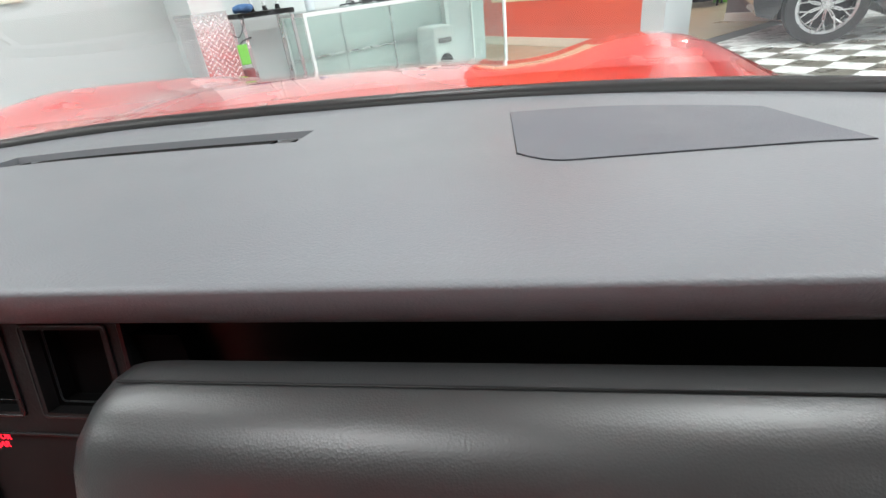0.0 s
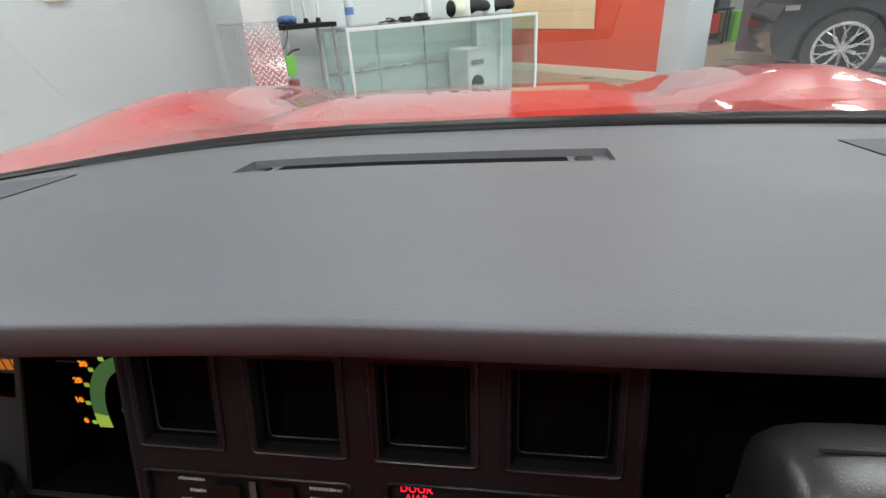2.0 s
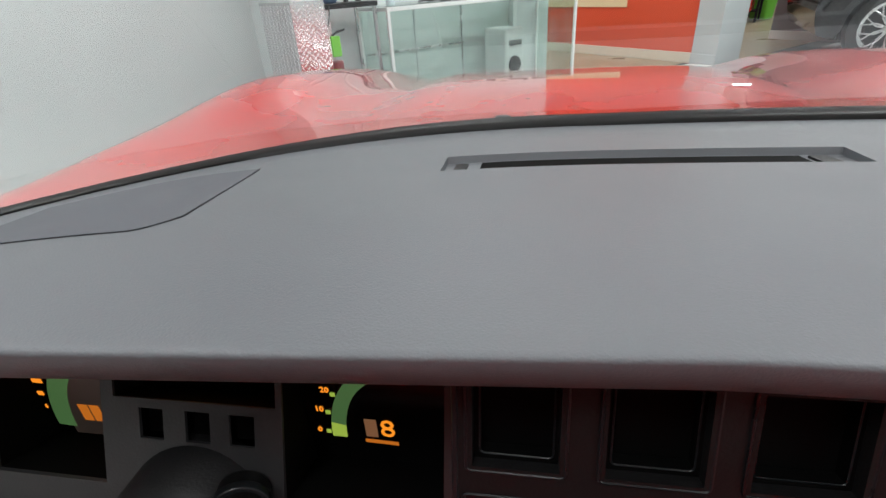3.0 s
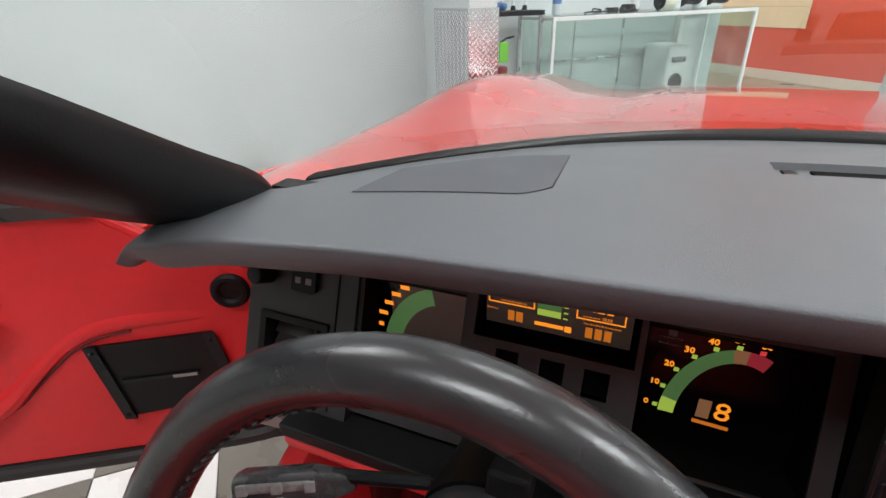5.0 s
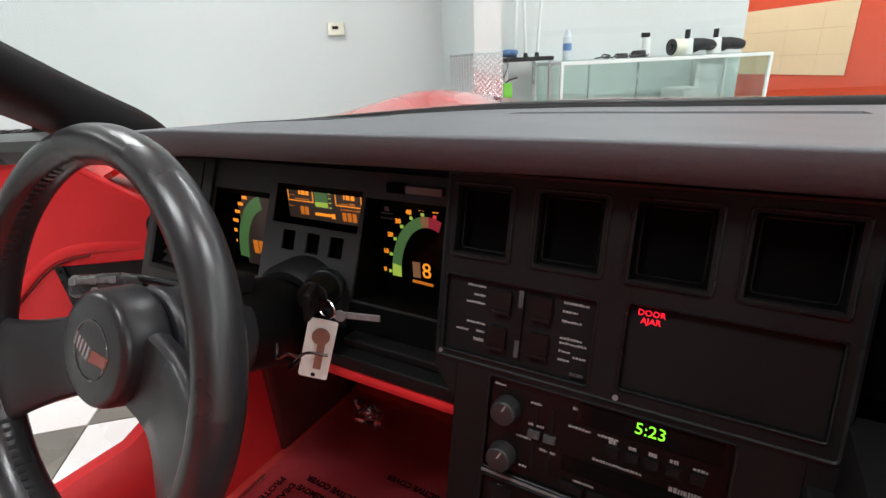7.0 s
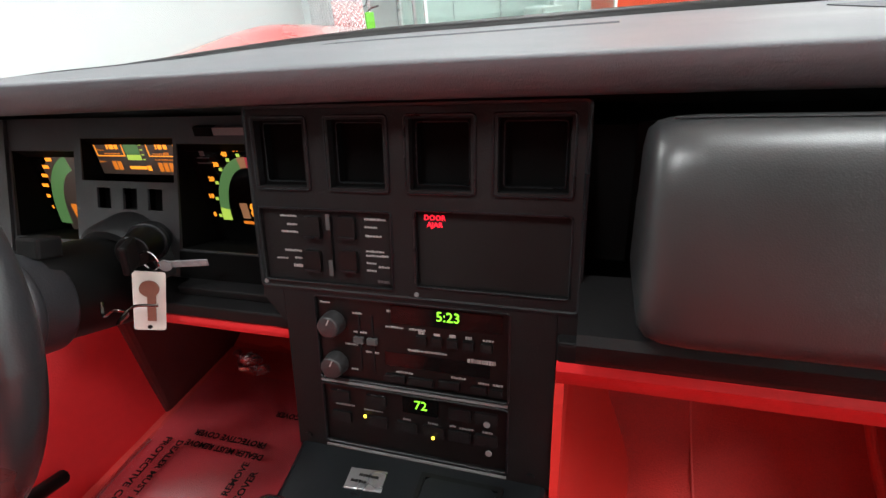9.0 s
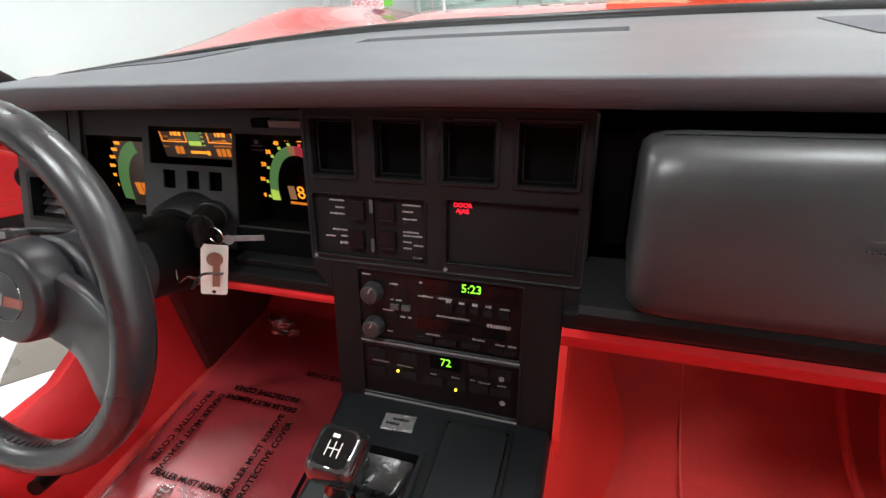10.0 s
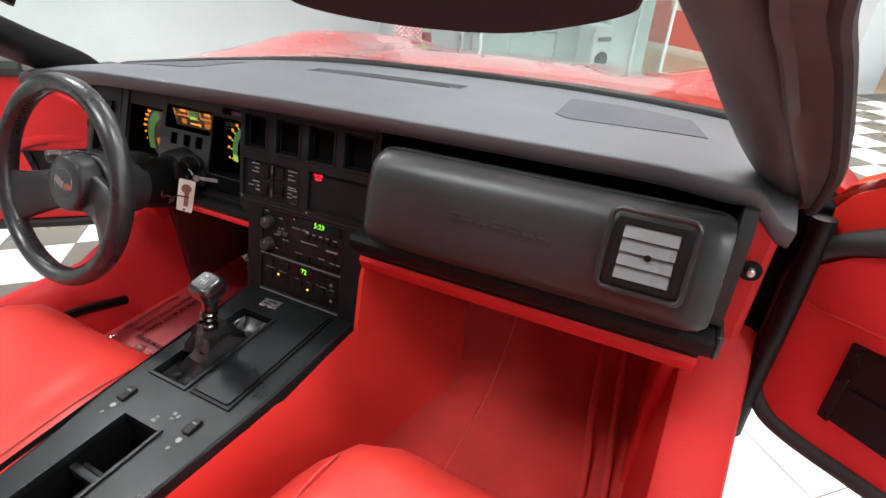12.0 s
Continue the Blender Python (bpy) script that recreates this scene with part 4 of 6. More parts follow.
part("digit_caption", slab([(-0.224, 0.7370), (-0.196, 0.7360), (-0.196, 0.7395), (-0.224, 0.7405)], -0.0006, deep), AMBER_DIM, cluster)
bars("engine_symbol", [(-0.262, -0.245, 0.812, 0.8135), (-0.262, -0.245, 0.818, 0.8195), (-0.256, -0.250, 0.821, 0.832)], GREY_LABEL, cluster, deep)

band(-0.456, 0.716, 0.074, 0.104, 4, 80, 0.019, GREEN_DIM, "speedometer_band")
for k in range(9):
    a = radians(6 + 9.0 * k)
    x, z = -0.456 - 0.083 * math.cos(a), 0.717 + 0.112 * math.sin(a)
    part("speedometer_tick", box(x - 0.0055, x + 0.0045, 0.0592, 0.060, z - 0.0022, z + 0.0022), AMBER, cluster)
for x in (-0.492, -0.480):
    part("digit_block", slab([(x - 0.005, 0.732), (x + 0.005, 0.732), (x + 0.005, 0.752), (x - 0.005, 0.752)], -0.0006, deep), AMBER_DIM, cluster)
lettering("speed_digit", "0", 0.026, Matrix.Translation(deep(-0.4670, 0.7420, -0.0006)) @ pose(0, 0, 0, 90), AMBER, cluster)


def frame_strip(a0, a1, b0, b1, w=0.0012):
    return [(a0, a1, b0, b0 + w), (a0, a1, b1 - w, b1), (a0, a0 + w, b0 + w, b1 - w), (a1 - w, a1, b0 + w, b1 - w)]


part("info_plate", slab([(-0.412, 0.797), (-0.283, 0.797), (-0.283, 0.8435), (-0.412, 0.8435)], -0.0003, deep), DISPLAY_PLATE, cluster, "brown display plate with a faint glow for haze")
bars("info_frame", frame_strip(-0.410, -0.3665, 0.8195, 0.8410) + frame_strip(-0.3300, -0.2890, 0.8195, 0.8410), AMBER, cluster, deep, whole=True)
bars("info_figure", [(-0.391, -0.3885, 0.8285, 0.8385), (-0.3865, -0.3800, 0.8285, 0.8385), (-0.3785, -0.3735, 0.8285, 0.8385), (-0.3165, -0.3145, 0.8285, 0.8385), (-0.3125, -0.3070, 0.8285, 0.8385), (-0.3050, -0.2995, 0.8285, 0.8385)], AMBER, cluster, deep)
bars("info_caption", [(-0.407, -0.395, 0.8355, 0.8370), (-0.407, -0.397, 0.8265, 0.8280), (-0.398, -0.374, 0.8222, 0.8240), (-0.324, -0.310, 0.8222, 0.8238), (-0.308, -0.300, 0.8218, 0.8250), (-0.411, -0.401, 0.8120, 0.8135), (-0.323, -0.292, 0.8150, 0.8165)], AMBER_DIM, cluster, deep)
bars("info_figure", [(-0.391, -0.3850, 0.8025, 0.8135), (-0.3835, -0.3770, 0.8025, 0.8135), (-0.321, -0.3150, 0.8010, 0.8125), (-0.3130, -0.3070, 0.8010, 0.8125), (-0.3050, -0.2990, 0.8010, 0.8125)], AMBER_DIM, cluster, deep)
bars("info_word", [(-0.366, -0.340, 0.8035, 0.8080), (-0.339, -0.333, 0.8020, 0.8085)], AMBER, cluster, deep)
bars("fuel_block", [(-0.3640, -0.3430, 0.8150, 0.8215)], LIME, cluster, deep, whole=True)
bars("fuel_block", [(-0.3640, -0.3430, 0.8220, 0.8410)], GREEN_DIM, cluster, deep, whole=True)
bars("fuel_tick", [(-0.3410, -0.3370, z, z + 0.0018) for z in (0.815, 0.821, 0.827, 0.833, 0.839)], LIME, cluster, deep)
part("speed_plate", slab([(-0.515, 0.712), (-0.428, 0.712), (-0.428, 0.827), (-0.490, 0.827), (-0.515, 0.80)], -0.0002, deep), DISPLAY_PLATE, cluster, "display plate with a faint glow for haze")
part("display_hood", box(-0.215, -0.170, 0.045, 0.0525, 0.849, 0.857), GREY_LABEL, cluster, "small grey lit strip")

# no real hollow: a flat black sheet gives the bay's shade
part("dark_bay", slab([(-0.272, 0.701), (-0.137, 0.701), (-0.137, 0.7285), (-0.272, 0.7285)], -0.0012, lambda x, z, d: G(x, z, 0) if d == 0 else (x, panel_y(z) + d, z)), VOID, cluster, "flat black sheet for the shaded bay below the tachometer")
part("hood_box", box(-0.240, -0.2155, 0.045, 0.0525, 0.848, 0.858), VOID, cluster)
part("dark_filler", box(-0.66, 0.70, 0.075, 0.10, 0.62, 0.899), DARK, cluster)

# column shroud under the displays
part("column_collar", loft([[(-0.345 + r * math.cos(a), y, 0.704 + r * 0.95 * math.sin(a)) for a in (math.pi * k / 20 for k in range(21))] for y, r in ((0.030, 0.066), (-0.014, 0.066), (-0.022, 0.060), (-0.022, 0.050), (0.030, 0.050))], closed=False, caps=False), TRIM_BLACK, cluster, smooth=True)

# side switch and vent block beside the cluster
def SB(x, z, d):
    return (x, panel_y(z) - 0.004 + d, z - 0.2 * d)


sideb = part("side_switch_block", pierced(-0.672, -0.5375, 0.690, 0.866, [(-0.653, -0.566, 0.711, 0.779)], 0.040, SB), PANEL_GREY, car, "black side panel with air vent and light switch")
part("vent_frame", pierced(-0.6525, -0.5665, 0.7115, 0.7785, [(-0.645, -0.574, 0.718, 0.772)], 0.02, lambda x, z, d: SB(x, z, d - 0.003)), DARK, sideb)
part("vent_back", slab([(-0.65, 0.712), (-0.57, 0.712), (-0.57, 0.778), (-0.65, 0.778)], 0.003, lambda x, z, d: SB(x, z, d + 0.032)), DARK, sideb)
SIDE_SLAT = mat("grey_side_slat", (0.060, 0.056, 0.058), 0.4, vary=0.1)
for k in range(5):
    z = 0.722 + 0.0115 * k
    part("vent_slat", box(-0.032, 0.032, -0.010, 0.010, -0.001, 0.001, m=Matrix.Translation((-0.6095, panel_y(z) + 0.014, z)) @ pose(0, 0, 0, 30)), SIDE_SLAT, sideb)
part("vent_divider", slab([(-0.586, 0.718), (-0.583, 0.718), (-0.583, 0.772), (-0.586, 0.772)], 0.012, lambda x, z, d: SB(x, z, d + 0.002)), DARK, sideb)
part("light_knob", cyl(0.012, 0.010, 0.024, pose(-0.648, panel_y(0.816) - 0.004, 0.816, 68, 0, 0), 18, bevel=0.002), DARK, sideb, "round black light switch knob", smooth=True)
part("dimmer_switch", slab(rounded(-0.614, -0.584, 0.806, 0.829, 0.003), -0.006, SB), DARK, sideb)
bars("switch_mark", [(-0.609, -0.602, 0.814, 0.820), (-0.596, -0.589, 0.814, 0.820)], LABEL, sideb, lambda x, z, d: SB(x, z, d - 0.006))
part("panel_groove", slab([(-0.560, 0.695), (-0.5585, 0.695), (-0.5585, 0.862), (-0.560, 0.862)], -0.0008, SB), VOID, sideb)
part("side_return", box(-0.672, -0.664, 0.04, 0.12, 0.69, 0.866, 0.002), PANEL_GREY, sideb)

# lower driver panel and dark pocket beside the stack
lower = part("lower_dash_panel", box(-0.60, -0.136, 0.030, 0.12, 0.600, 0.6595, 0.004), DARK, car, "black lower dashboard panel")
part("pocket", box(-0.262, -0.137, -0.028, 0.028, 0.690, 0.700, 0.002), TRIM_BLACK, lower)
# sloping black panel and black box added to stand for deep footwell shade
part("hush_panel", slab([(0.030, 0.618), (0.10, 0.585), (0.24, 0.500), (0.42, 0.455), (0.58, 0.44), (0.58, 0.45), (0.42, 0.465), (0.25, 0.510), (0.11, 0.595), (0.04, 0.626)], 0.485, lambda a, b, d: (-0.605 + d, a, b)), VOID, lower, "black panel added over the pedals to darken the footwell")
part("footwell_shade_box", box(-0.56, -0.22, 0.46, 0.50, 0.36, 0.618, 0.004), VOID, lower, "black box standing for the footwell's deep shade")
for x, w in ((-0.49, 0.05), (-0.38, 0.05), (-0.275, 0.032)):
    part("pedal", box(-w / 2, w / 2, -0.008, 0.008, -0.05, 0.05, 0.004, Matrix.Translation((x, 0.40, 0.40)) @ pose(0, 0, 0, -35)), RUBBER, lower, "black rubber pedal")
    part("pedal_arm", sweep([(x, 0.41, 0.41), (x, 0.45, 0.53), (x, 0.46, 0.61)], 0.008, 8), VOID, lower)
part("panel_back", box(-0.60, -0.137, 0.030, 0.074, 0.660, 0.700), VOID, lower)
part("knee_trim", box(-0.60, -0.1135, -0.045, 0.03, 0.674, 0.6895, 0.002), TRIM_BLACK, lower)
part("knee_bolster", box(-0.60, -0.1135, -0.044, -0.026, 0.657, 0.673, 0.006), RED_VINYL, lower, "red padded knee edge", smooth=True)

# glovebox pad on the passenger side
SLAT = mat("grey_satin_slat", (0.19, 0.195, 0.20), 0.30, vary=0.08)


def glove_ring(x, t):
    """Section of the pad at x; t shrinks it at the ends."""
    base = [(-0.034, 0.83), (-0.034, 0.8805), (-0.037, 0.8855), (-0.050, 0.888), (-0.066, 0.8860), (-0.080, 0.8790), (-0.089, 0.868), (-0.096, 0.852), (-0.105, 0.829), (-0.113, 0.803), (-0.1195, 0.778), (-0.1185, 0.766), (-0.111, 0.7580), (-0.030, 0.7545), (-0.030, 0.83)]
    cy, cz = -0.050, 0.822
    return [(x, cy + (y - cy) * t if y < cy else y, cz + (z - cz) * t) for y, z in base]


rings = [glove_ring(x, t) for x, t in ((0.204, 0.70), (0.2055, 0.86), (0.211, 0.945), (0.221, 0.985), (0.236, 1.0), (0.34, 1.0), (0.45, 1.0), (0.56, 1.0), (0.645, 1.0), (0.661, 0.985), (0.672, 0.95), (0.679, 0.88), (0.681, 0.72))]
glove = part("glovebox_pad", loft(rings), PAD, car, "padded black vinyl dashboard panel above the passenger's knees", smooth=True)


def GF(x, z, d):
    """The front face of the pad."""
    y = -0.0965 - (0.872 - z) * 0.30
    return (x, y + d, z)


part("side_vent", pierced(0.557, 0.635, 0.804, 0.880, [(0.566, 0.627, 0.811, 0.873)], 0.010, lambda x, z, d: GF(x, z, d - 0.0050)), TRIM_BLACK, glove, "square side air vent with bright slats")
line = [GF(a, b, -0.0035) for a, b in rounded(0.549, 0.643, 0.796, 0.888, 0.010, 4)]
part("vent_lip", sweep(line + line[:2], 0.0035, 8), PAD, glove, "soft raised lip round the vent", smooth=True)
part("vent_back", slab([(0.564, 0.810), (0.628, 0.810), (0.628, 0.874), (0.564, 0.874)], 0.001, lambda x, z, d: GF(x, z, d + 0.0005 - 0.0025)), DARK, glove)
for k in range(4):
    z0 = 0.8125 + 0.0155 * k
    part("vent_slat", slab([(0.566, z0), (0.626, z0), (0.626, z0 + 0.0135), (0.566, z0 + 0.0135)], -0.0012, lambda x, z, d, z0=z0: (GF(x, z, d)[0], GF(x, z, d)[1] - 0.0062 + 0.45 * (z - z0), z)), SLAT, glove, "grey vent slat")
part("vent_wheel", cyl(0.004, 0.004, 0.003, Matrix.Translation(GF(0.598, 0.841, -0.005)) @ pose(0, 0, 0, 72), 10), DARK, glove)
part("pad_seam", sweep([(x, -0.0545, 0.8880) for x in (0.218, 0.40, 0.55, 0.665)], 0.0007, 6), DARK, glove, "dark seam line")
# worn embossed mark, drawn as plain bars
bars("embossed_mark", [(0.345 + 0.021 * k, 0.345 + 0.021 * k + 0.013, 0.8305, 0.8325) for k in range(7)] + [(0.345 + 0.021 * k, 0.345 + 0.021 * k + 0.013, 0.8375, 0.8388) for k in (0, 1, 3, 4)], PAD, glove, lambda x, z, d: GF(x, z, d - 0.0008), 0.0016)
shelf = part("glovebox_ledge", loft([[(x, y, z) for y, z in ((-0.02, 0.750), (-0.096, 0.748), (-0.101, 0.742), (-0.099, 0.728), (-0.090, 0.716), (-0.062, 0.704), (-0.02, 0.700))] for x in (0.169, 0.30, 0.45, 0.60, 0.680, 0.694)]), TRIM_BLACK, car, "black lower dashboard ledge", smooth=True)
part("end_cap", box(0.6945, 0.704, -0.092, 0.02, 0.715, 0.750, 0.004), PAD, shelf)
part("end_panel", slab([(-0.070, 0.752), (-0.052, 0.860), (-0.034, 0.892), (0.06, 0.892), (0.06, 0.752)], 0.016, lambda a, b, d: (0.683 + d, a, b)), PAD, shelf, "dark grey end panel of the dashboard")
part("under_panel", box(0.153, 0.690, -0.055, 0.03, 0.682, 0.7035, 0.003), TRIM_BLACK, shelf)
part("knee_bolster", loft([[(x, y, z) for y, z in ((-0.054, 0.684), (-0.058, 0.676), (-0.052, 0.657), (-0.040, 0.648), (-0.030, 0.656), (-0.030, 0.684))] for x in (0.1535, 0.30, 0.45, 0.60, 0.69)]), RED_VINYL, shelf, "red padded knee edge", smooth=True)
part("hush_panel", box(0.16, 0.69, 0.0, 0.40, 0.640, 0.648), DARK, shelf, "black panel over the footwell")
# solid black block paints the shade of the slot beside the stack
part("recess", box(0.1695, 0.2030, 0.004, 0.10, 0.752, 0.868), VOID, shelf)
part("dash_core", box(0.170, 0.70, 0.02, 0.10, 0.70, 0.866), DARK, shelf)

# steering wheel
WC = Vector((-0.360, -0.224, 0.770))
TILT_W = 20.0
WHEEL = Matrix.Translation(WC) @ pose(0, 0, 0, 90 - TILT_W, 0, 0)      # local z towards the driver, y up
wheel = part("steering_wheel", loft([[(WHEEL @ Vector(((0.1695 + 0.0165 * math.cos(b)) * math.cos(a), (0.1695 + 0.0165 * math.cos(b)) * math.sin(a), 0.0185 * math.sin(b) + 0.0)))
              for b in (2 * math.pi * j / 14 for j in range(14))] for a in (2 * math.pi * k / 72 for k in range(73))], caps=False), WHEEL_LEATHER, car, "worn black leather steering wheel", smooth=True)
for ang in (201, 340):
    r = []
    for k in range(15):
        q = k / 14
        d, w, t, dep = 0.040 + 0.127 * q, 0.036 + 0.022 * q ** 3 + 0.002 * (1 - q), 0.0095 - 0.0025 * q, -0.031 + 0.029 * smooth01((q - 0.15) / 0.85)
        c, s = math.cos(radians(ang)), math.sin(radians(ang))
        base = Vector((d * c, d * s, dep))
        n = Vector((-s, c, 0))
        ring = [base + n * (w * q) + Vector((0, 0, h)) for q, h in ((-1, 0), (-0.97, 0.6 * t), (-0.88, t), (-0.4, 1.12 * t), (0.4, 1.12 * t), (0.88, t), (0.97, 0.6 * t), (1, 0), (0.9, -t), (-0.9, -t))]
        r.append([WHEEL @ p for p in ring])
    part("spoke", loft(r), HUB_GREY, wheel, "flat black wheel spoke", smooth=True)
hub = part("hub", cyl(0.0545, 0.050, 0.040, WHEEL @ pose(-0.003, -0.002, -0.046), 40, bevel=0.007), HUB_GREY, wheel, "round black hub", smooth=True)
rg = [[WHEEL @ Vector(((0.0255 + 0.001 * math.cos(b)) * math.cos(a) - 0.003, (0.0255 + 0.001 * math.cos(b)) * math.sin(a) - 0.002, -0.0062 + 0.001 * math.sin(b))) for b in (math.pi / 3 * j for j in range(6))] for a in (2 * math.pi * k / 40 for k in range(41))]
part("emblem_ring", loft(rg, caps=False), GLOSS_KNOB, wheel, smooth=True)
FLAG = WHEEL @ pose(-0.003, -0.004, 0.0, 0, 0, -12)
for k in range(5):
    x = -0.0275 + 0.0054 * k
    part("flag_stripe", slab([(x, -0.0035 - 0.0012 * k), (x + 0.0030, -0.0041 - 0.0012 * k), (x + 0.0052, 0.0085 - 0.0012 * k), (x + 0.0022, 0.0090 - 0.0012 * k)], 0.0010, lambda a, b, d: FLAG @ Vector((a, b, -0.0064 + d))), FLAG_WHITE, wheel, "pale stripe of the flag emblem")
part("flag_wing", slab([(0.0, -0.0085), (0.026, -0.0035), (0.028, 0.0070), (0.002, 0.0030)], 0.0010, lambda a, b, d: FLAG @ Vector((a, b, -0.0064 + d))), FLAG_RED, wheel, "red wing of the flag emblem")
# stitches along the inner side of the rim
bm = bmesh.new()
for k in range(110):
    a = 2 * math.pi * k / 110
    if 218 < math.degrees(a) < 322 or 110 < math.degrees(a) < 184:
        m_ = WHEEL @ pose(0.1535 * math.cos(a), 0.1535 * math.sin(a), 0.004, 0, 0, math.degrees(a)) @ pose(0, 0, 0, 0, 0, 0)
        box(-0.0008, 0.0004, -0.0018, 0.0018, -0.0035, 0.0035, m=m_, bm=bm)
tagged(part("stitching", bm, HUB_GREY, wheel), kind="stuff")

# column, stalk, ignition
col = part("steering_column", cyl(0.052, 0.0535, 0.085, WHEEL @ pose(0.002, -0.005, -0.134), 40, bevel=0.004), HUB_GREY, car, "black steering column with stalk and ignition lock", smooth=True)
for d, r in ((-0.062, 0.0555), (-0.100, 0.0575)):
    part("column_ring", cyl(r, r, 0.012, WHEEL @ pose(0.002, -0.006, d), 40, bevel=0.004), HUB_GREY, col, smooth=True)
part("column_tube", cyl(0.058, 0.050, 0.22, WHEEL @ pose(0, 0, -0.340), 36), DARK, col, smooth=True)
part("tilt_latch", box(0.0, 0.03, 0.042, 0.064, -0.14, -0.115, 0.003, WHEEL), TRIM_BLACK, col)
part("indicator_stalk", sweep(bent([(-0.40, -0.10, 0.765), (-0.44, -0.118, 0.773), (-0.463, -0.126, 0.775)]), 0.005, 10), CONSOLE, col)
SG = Matrix.Translation((-0.491, -0.141, 0.768)) @ pose(0, 0, 0, -22, -3, 24)
stalk = part("stalk_grip", loft([[SG @ Vector((x, a * w, b * w)) for a, b in rounded(-0.010, 0.010, -0.0125, 0.0125, 0.006, 4)] for x, w in ((-0.038, 0.55), (-0.0365, 0.85), (-0.032, 1.0), (0.018, 1.0), (0.030, 0.80), (0.042, 0.62), (0.048, 0.4))]), GRIP, col, "worn grey cruise and indicator grip", smooth=True)
# the reflection on the dark grip is painted as a pale band and buttons
part("grip_band", box(-0.031, 0.020, -0.0116, -0.0095, 0.0015, 0.0085, 0.0015, SG), GRIP_GLINT, col, "pale switch band, print and reflection in its colour")
for x in (-0.028, -0.004, 0.019):
    part("grip_button", box(x - 0.004, x + 0.004, -0.0135, -0.0110, 0.001, 0.009, 0.001, SG), GRIP_GLINT, col)
part("stalk_slider", box(-0.006, 0.000, -0.0135, -0.008, -0.018, -0.002, 0.0015, SG), GRIP_GLINT, col)
# flat pale grey piece added for the bright triangle below the dash
part("stalk_cover", slab([(-0.655, 0.676), (-0.636, 0.703), (-0.606, 0.684), (-0.598, 0.676), (-0.610, 0.668), (-0.652, 0.662)], 0.012, lambda x, z, d: (x, -0.034 + d, z)), PLATE_GREY, col, "pale grey shape behind the stalk")
lock = part("ignition_lock", cyl(0.020, 0.017, 0.055, pose(-0.300, 0.0, 0.745, 80, 0, 25), 20, bevel=0.002), DARK, col, smooth=True)
part("key_head", box(-0.004, 0.004, -0.014, 0.014, -0.016, 0.016, 0.003, Matrix.Translation((-0.268, -0.060, 0.757)) @ pose(0, 0, 0, 0, 10, 25)), TRIM_BLACK, col, "black key head in the lock")

clip = part("hose_clip", sweep(bent([(-0.296, -0.088, 0.716), (-0.286, -0.098, 0.708), (-0.274, -0.094, 0.714), (-0.266, -0.088, 0.706), (-0.272, -0.098, 0.700), (-0.262, -0.084, 0.712), (-0.245, -0.070, 0.706)]), 0.0016, 8), DARK_CHROME, col, "bent wire clip under the lock", smooth=True)
part("lock_collar", cyl(0.0225, 0.0225, 0.008, pose(-0.2945, -0.012, 0.747, 80, 0, 25), 24, bevel=0.002), CONSOLE, col, smooth=True)
keys = thing("key_ring_with_tag", "key ring with a white card tag hanging from the ignition", "keys", Matrix.Translation((-0.262, -0.046, 0.744)))
part("ring", loft([[((0.011 + 0.0011 * math.cos(b)) * math.cos(a), 0.0011 * math.sin(b), (0.011 + 0.0011 * math.cos(b)) * math.sin(a)) for b in (math.pi / 3 * j for j in range(6))] for a in (2 * math.pi * k / 24 for k in range(25))], caps=False), CHROME, keys)
TG = pose(0.0, -0.006, -0.010, -4, 17, 30)
part("card_tag", slab(rounded(-0.0155, 0.0155, -0.070, 0.0, 0.003), 0.0012, lambda a, b, d: TG @ Vector((a, d, b))), TAG, keys, "white card tag")
part("tag_hole", cyl(0.0025, 0.0025, 0.0004, TG @ pose(0.0, -0.0001, -0.066, 90), 10), DARK, keys)
part("hanging_key", cyl(0.0095, 0.0095, 0.002, TG @ pose(0.001, -0.0025, -0.018, 90), 18), BRASS, keys, "brown headed key against the tag")
part("key_blade", box(-0.001, 0.007, -0.0045, -0.0025, -0.056, -0.026, 0.0, TG), BRASS, keys)
part("second_key", box(0.012, 0.056, 0.004, 0.006, -0.012, -0.004, 0.001, pose(0, 0, 0, 0, 4, 20)), SLAT, keys, "bright steel key")
part("second_key_head", cyl(0.0065, 0.0065, 0.002, pose(0.012, 0.006, -0.008, 90, 0, 20), 16), SLAT, keys)

# centre console
cons_l = lambda y: -0.112 + 0.020 * smooth01((-0.08 - y) / 0.14) + 0.028 * smooth01((-0.35 - y) / 0.20)
cons_r = lambda y: 0.153 - 0.020 * smooth01((-0.25 - y) / 0.28)
ys_c = (-0.082, -0.14, -0.20, -0.27, -0.335, -0.40, -0.46, -0.55, -0.70, -0.85)
SHIFT, CUBBY = (-0.0535, 0.019, -0.333, -0.148), (-0.012, 0.056, -0.580, -0.407)
bm = bmesh.new()
for side, q in ((cons_l, 1), (cons_r, -1)):
    loft([[(side(y), y, 0.515), (side(y), y, 0.530), (side(y) + q * 0.0025, y, 0.547), (side(y) + q * 0.0045, y, 0.5512), (side(y) + q * 0.009, y, 0.553)] for y in ys_c], closed=False, caps=False, bm=bm)
console = part("centre_console", bm, CONSOLE, car, "black satin centre console", smooth=True)


def on_top(a, y, d):
    """a runs across the console in metres at its front and narrows with it."""
    lo, hi = cons_l(y) + 0.009, cons_r(y) - 0.009
    x = min(max(a, lo), hi) if -0.1 < a < 0.13 else (lo if a < 0 else hi)
    return (x, y, 0.553 + d)


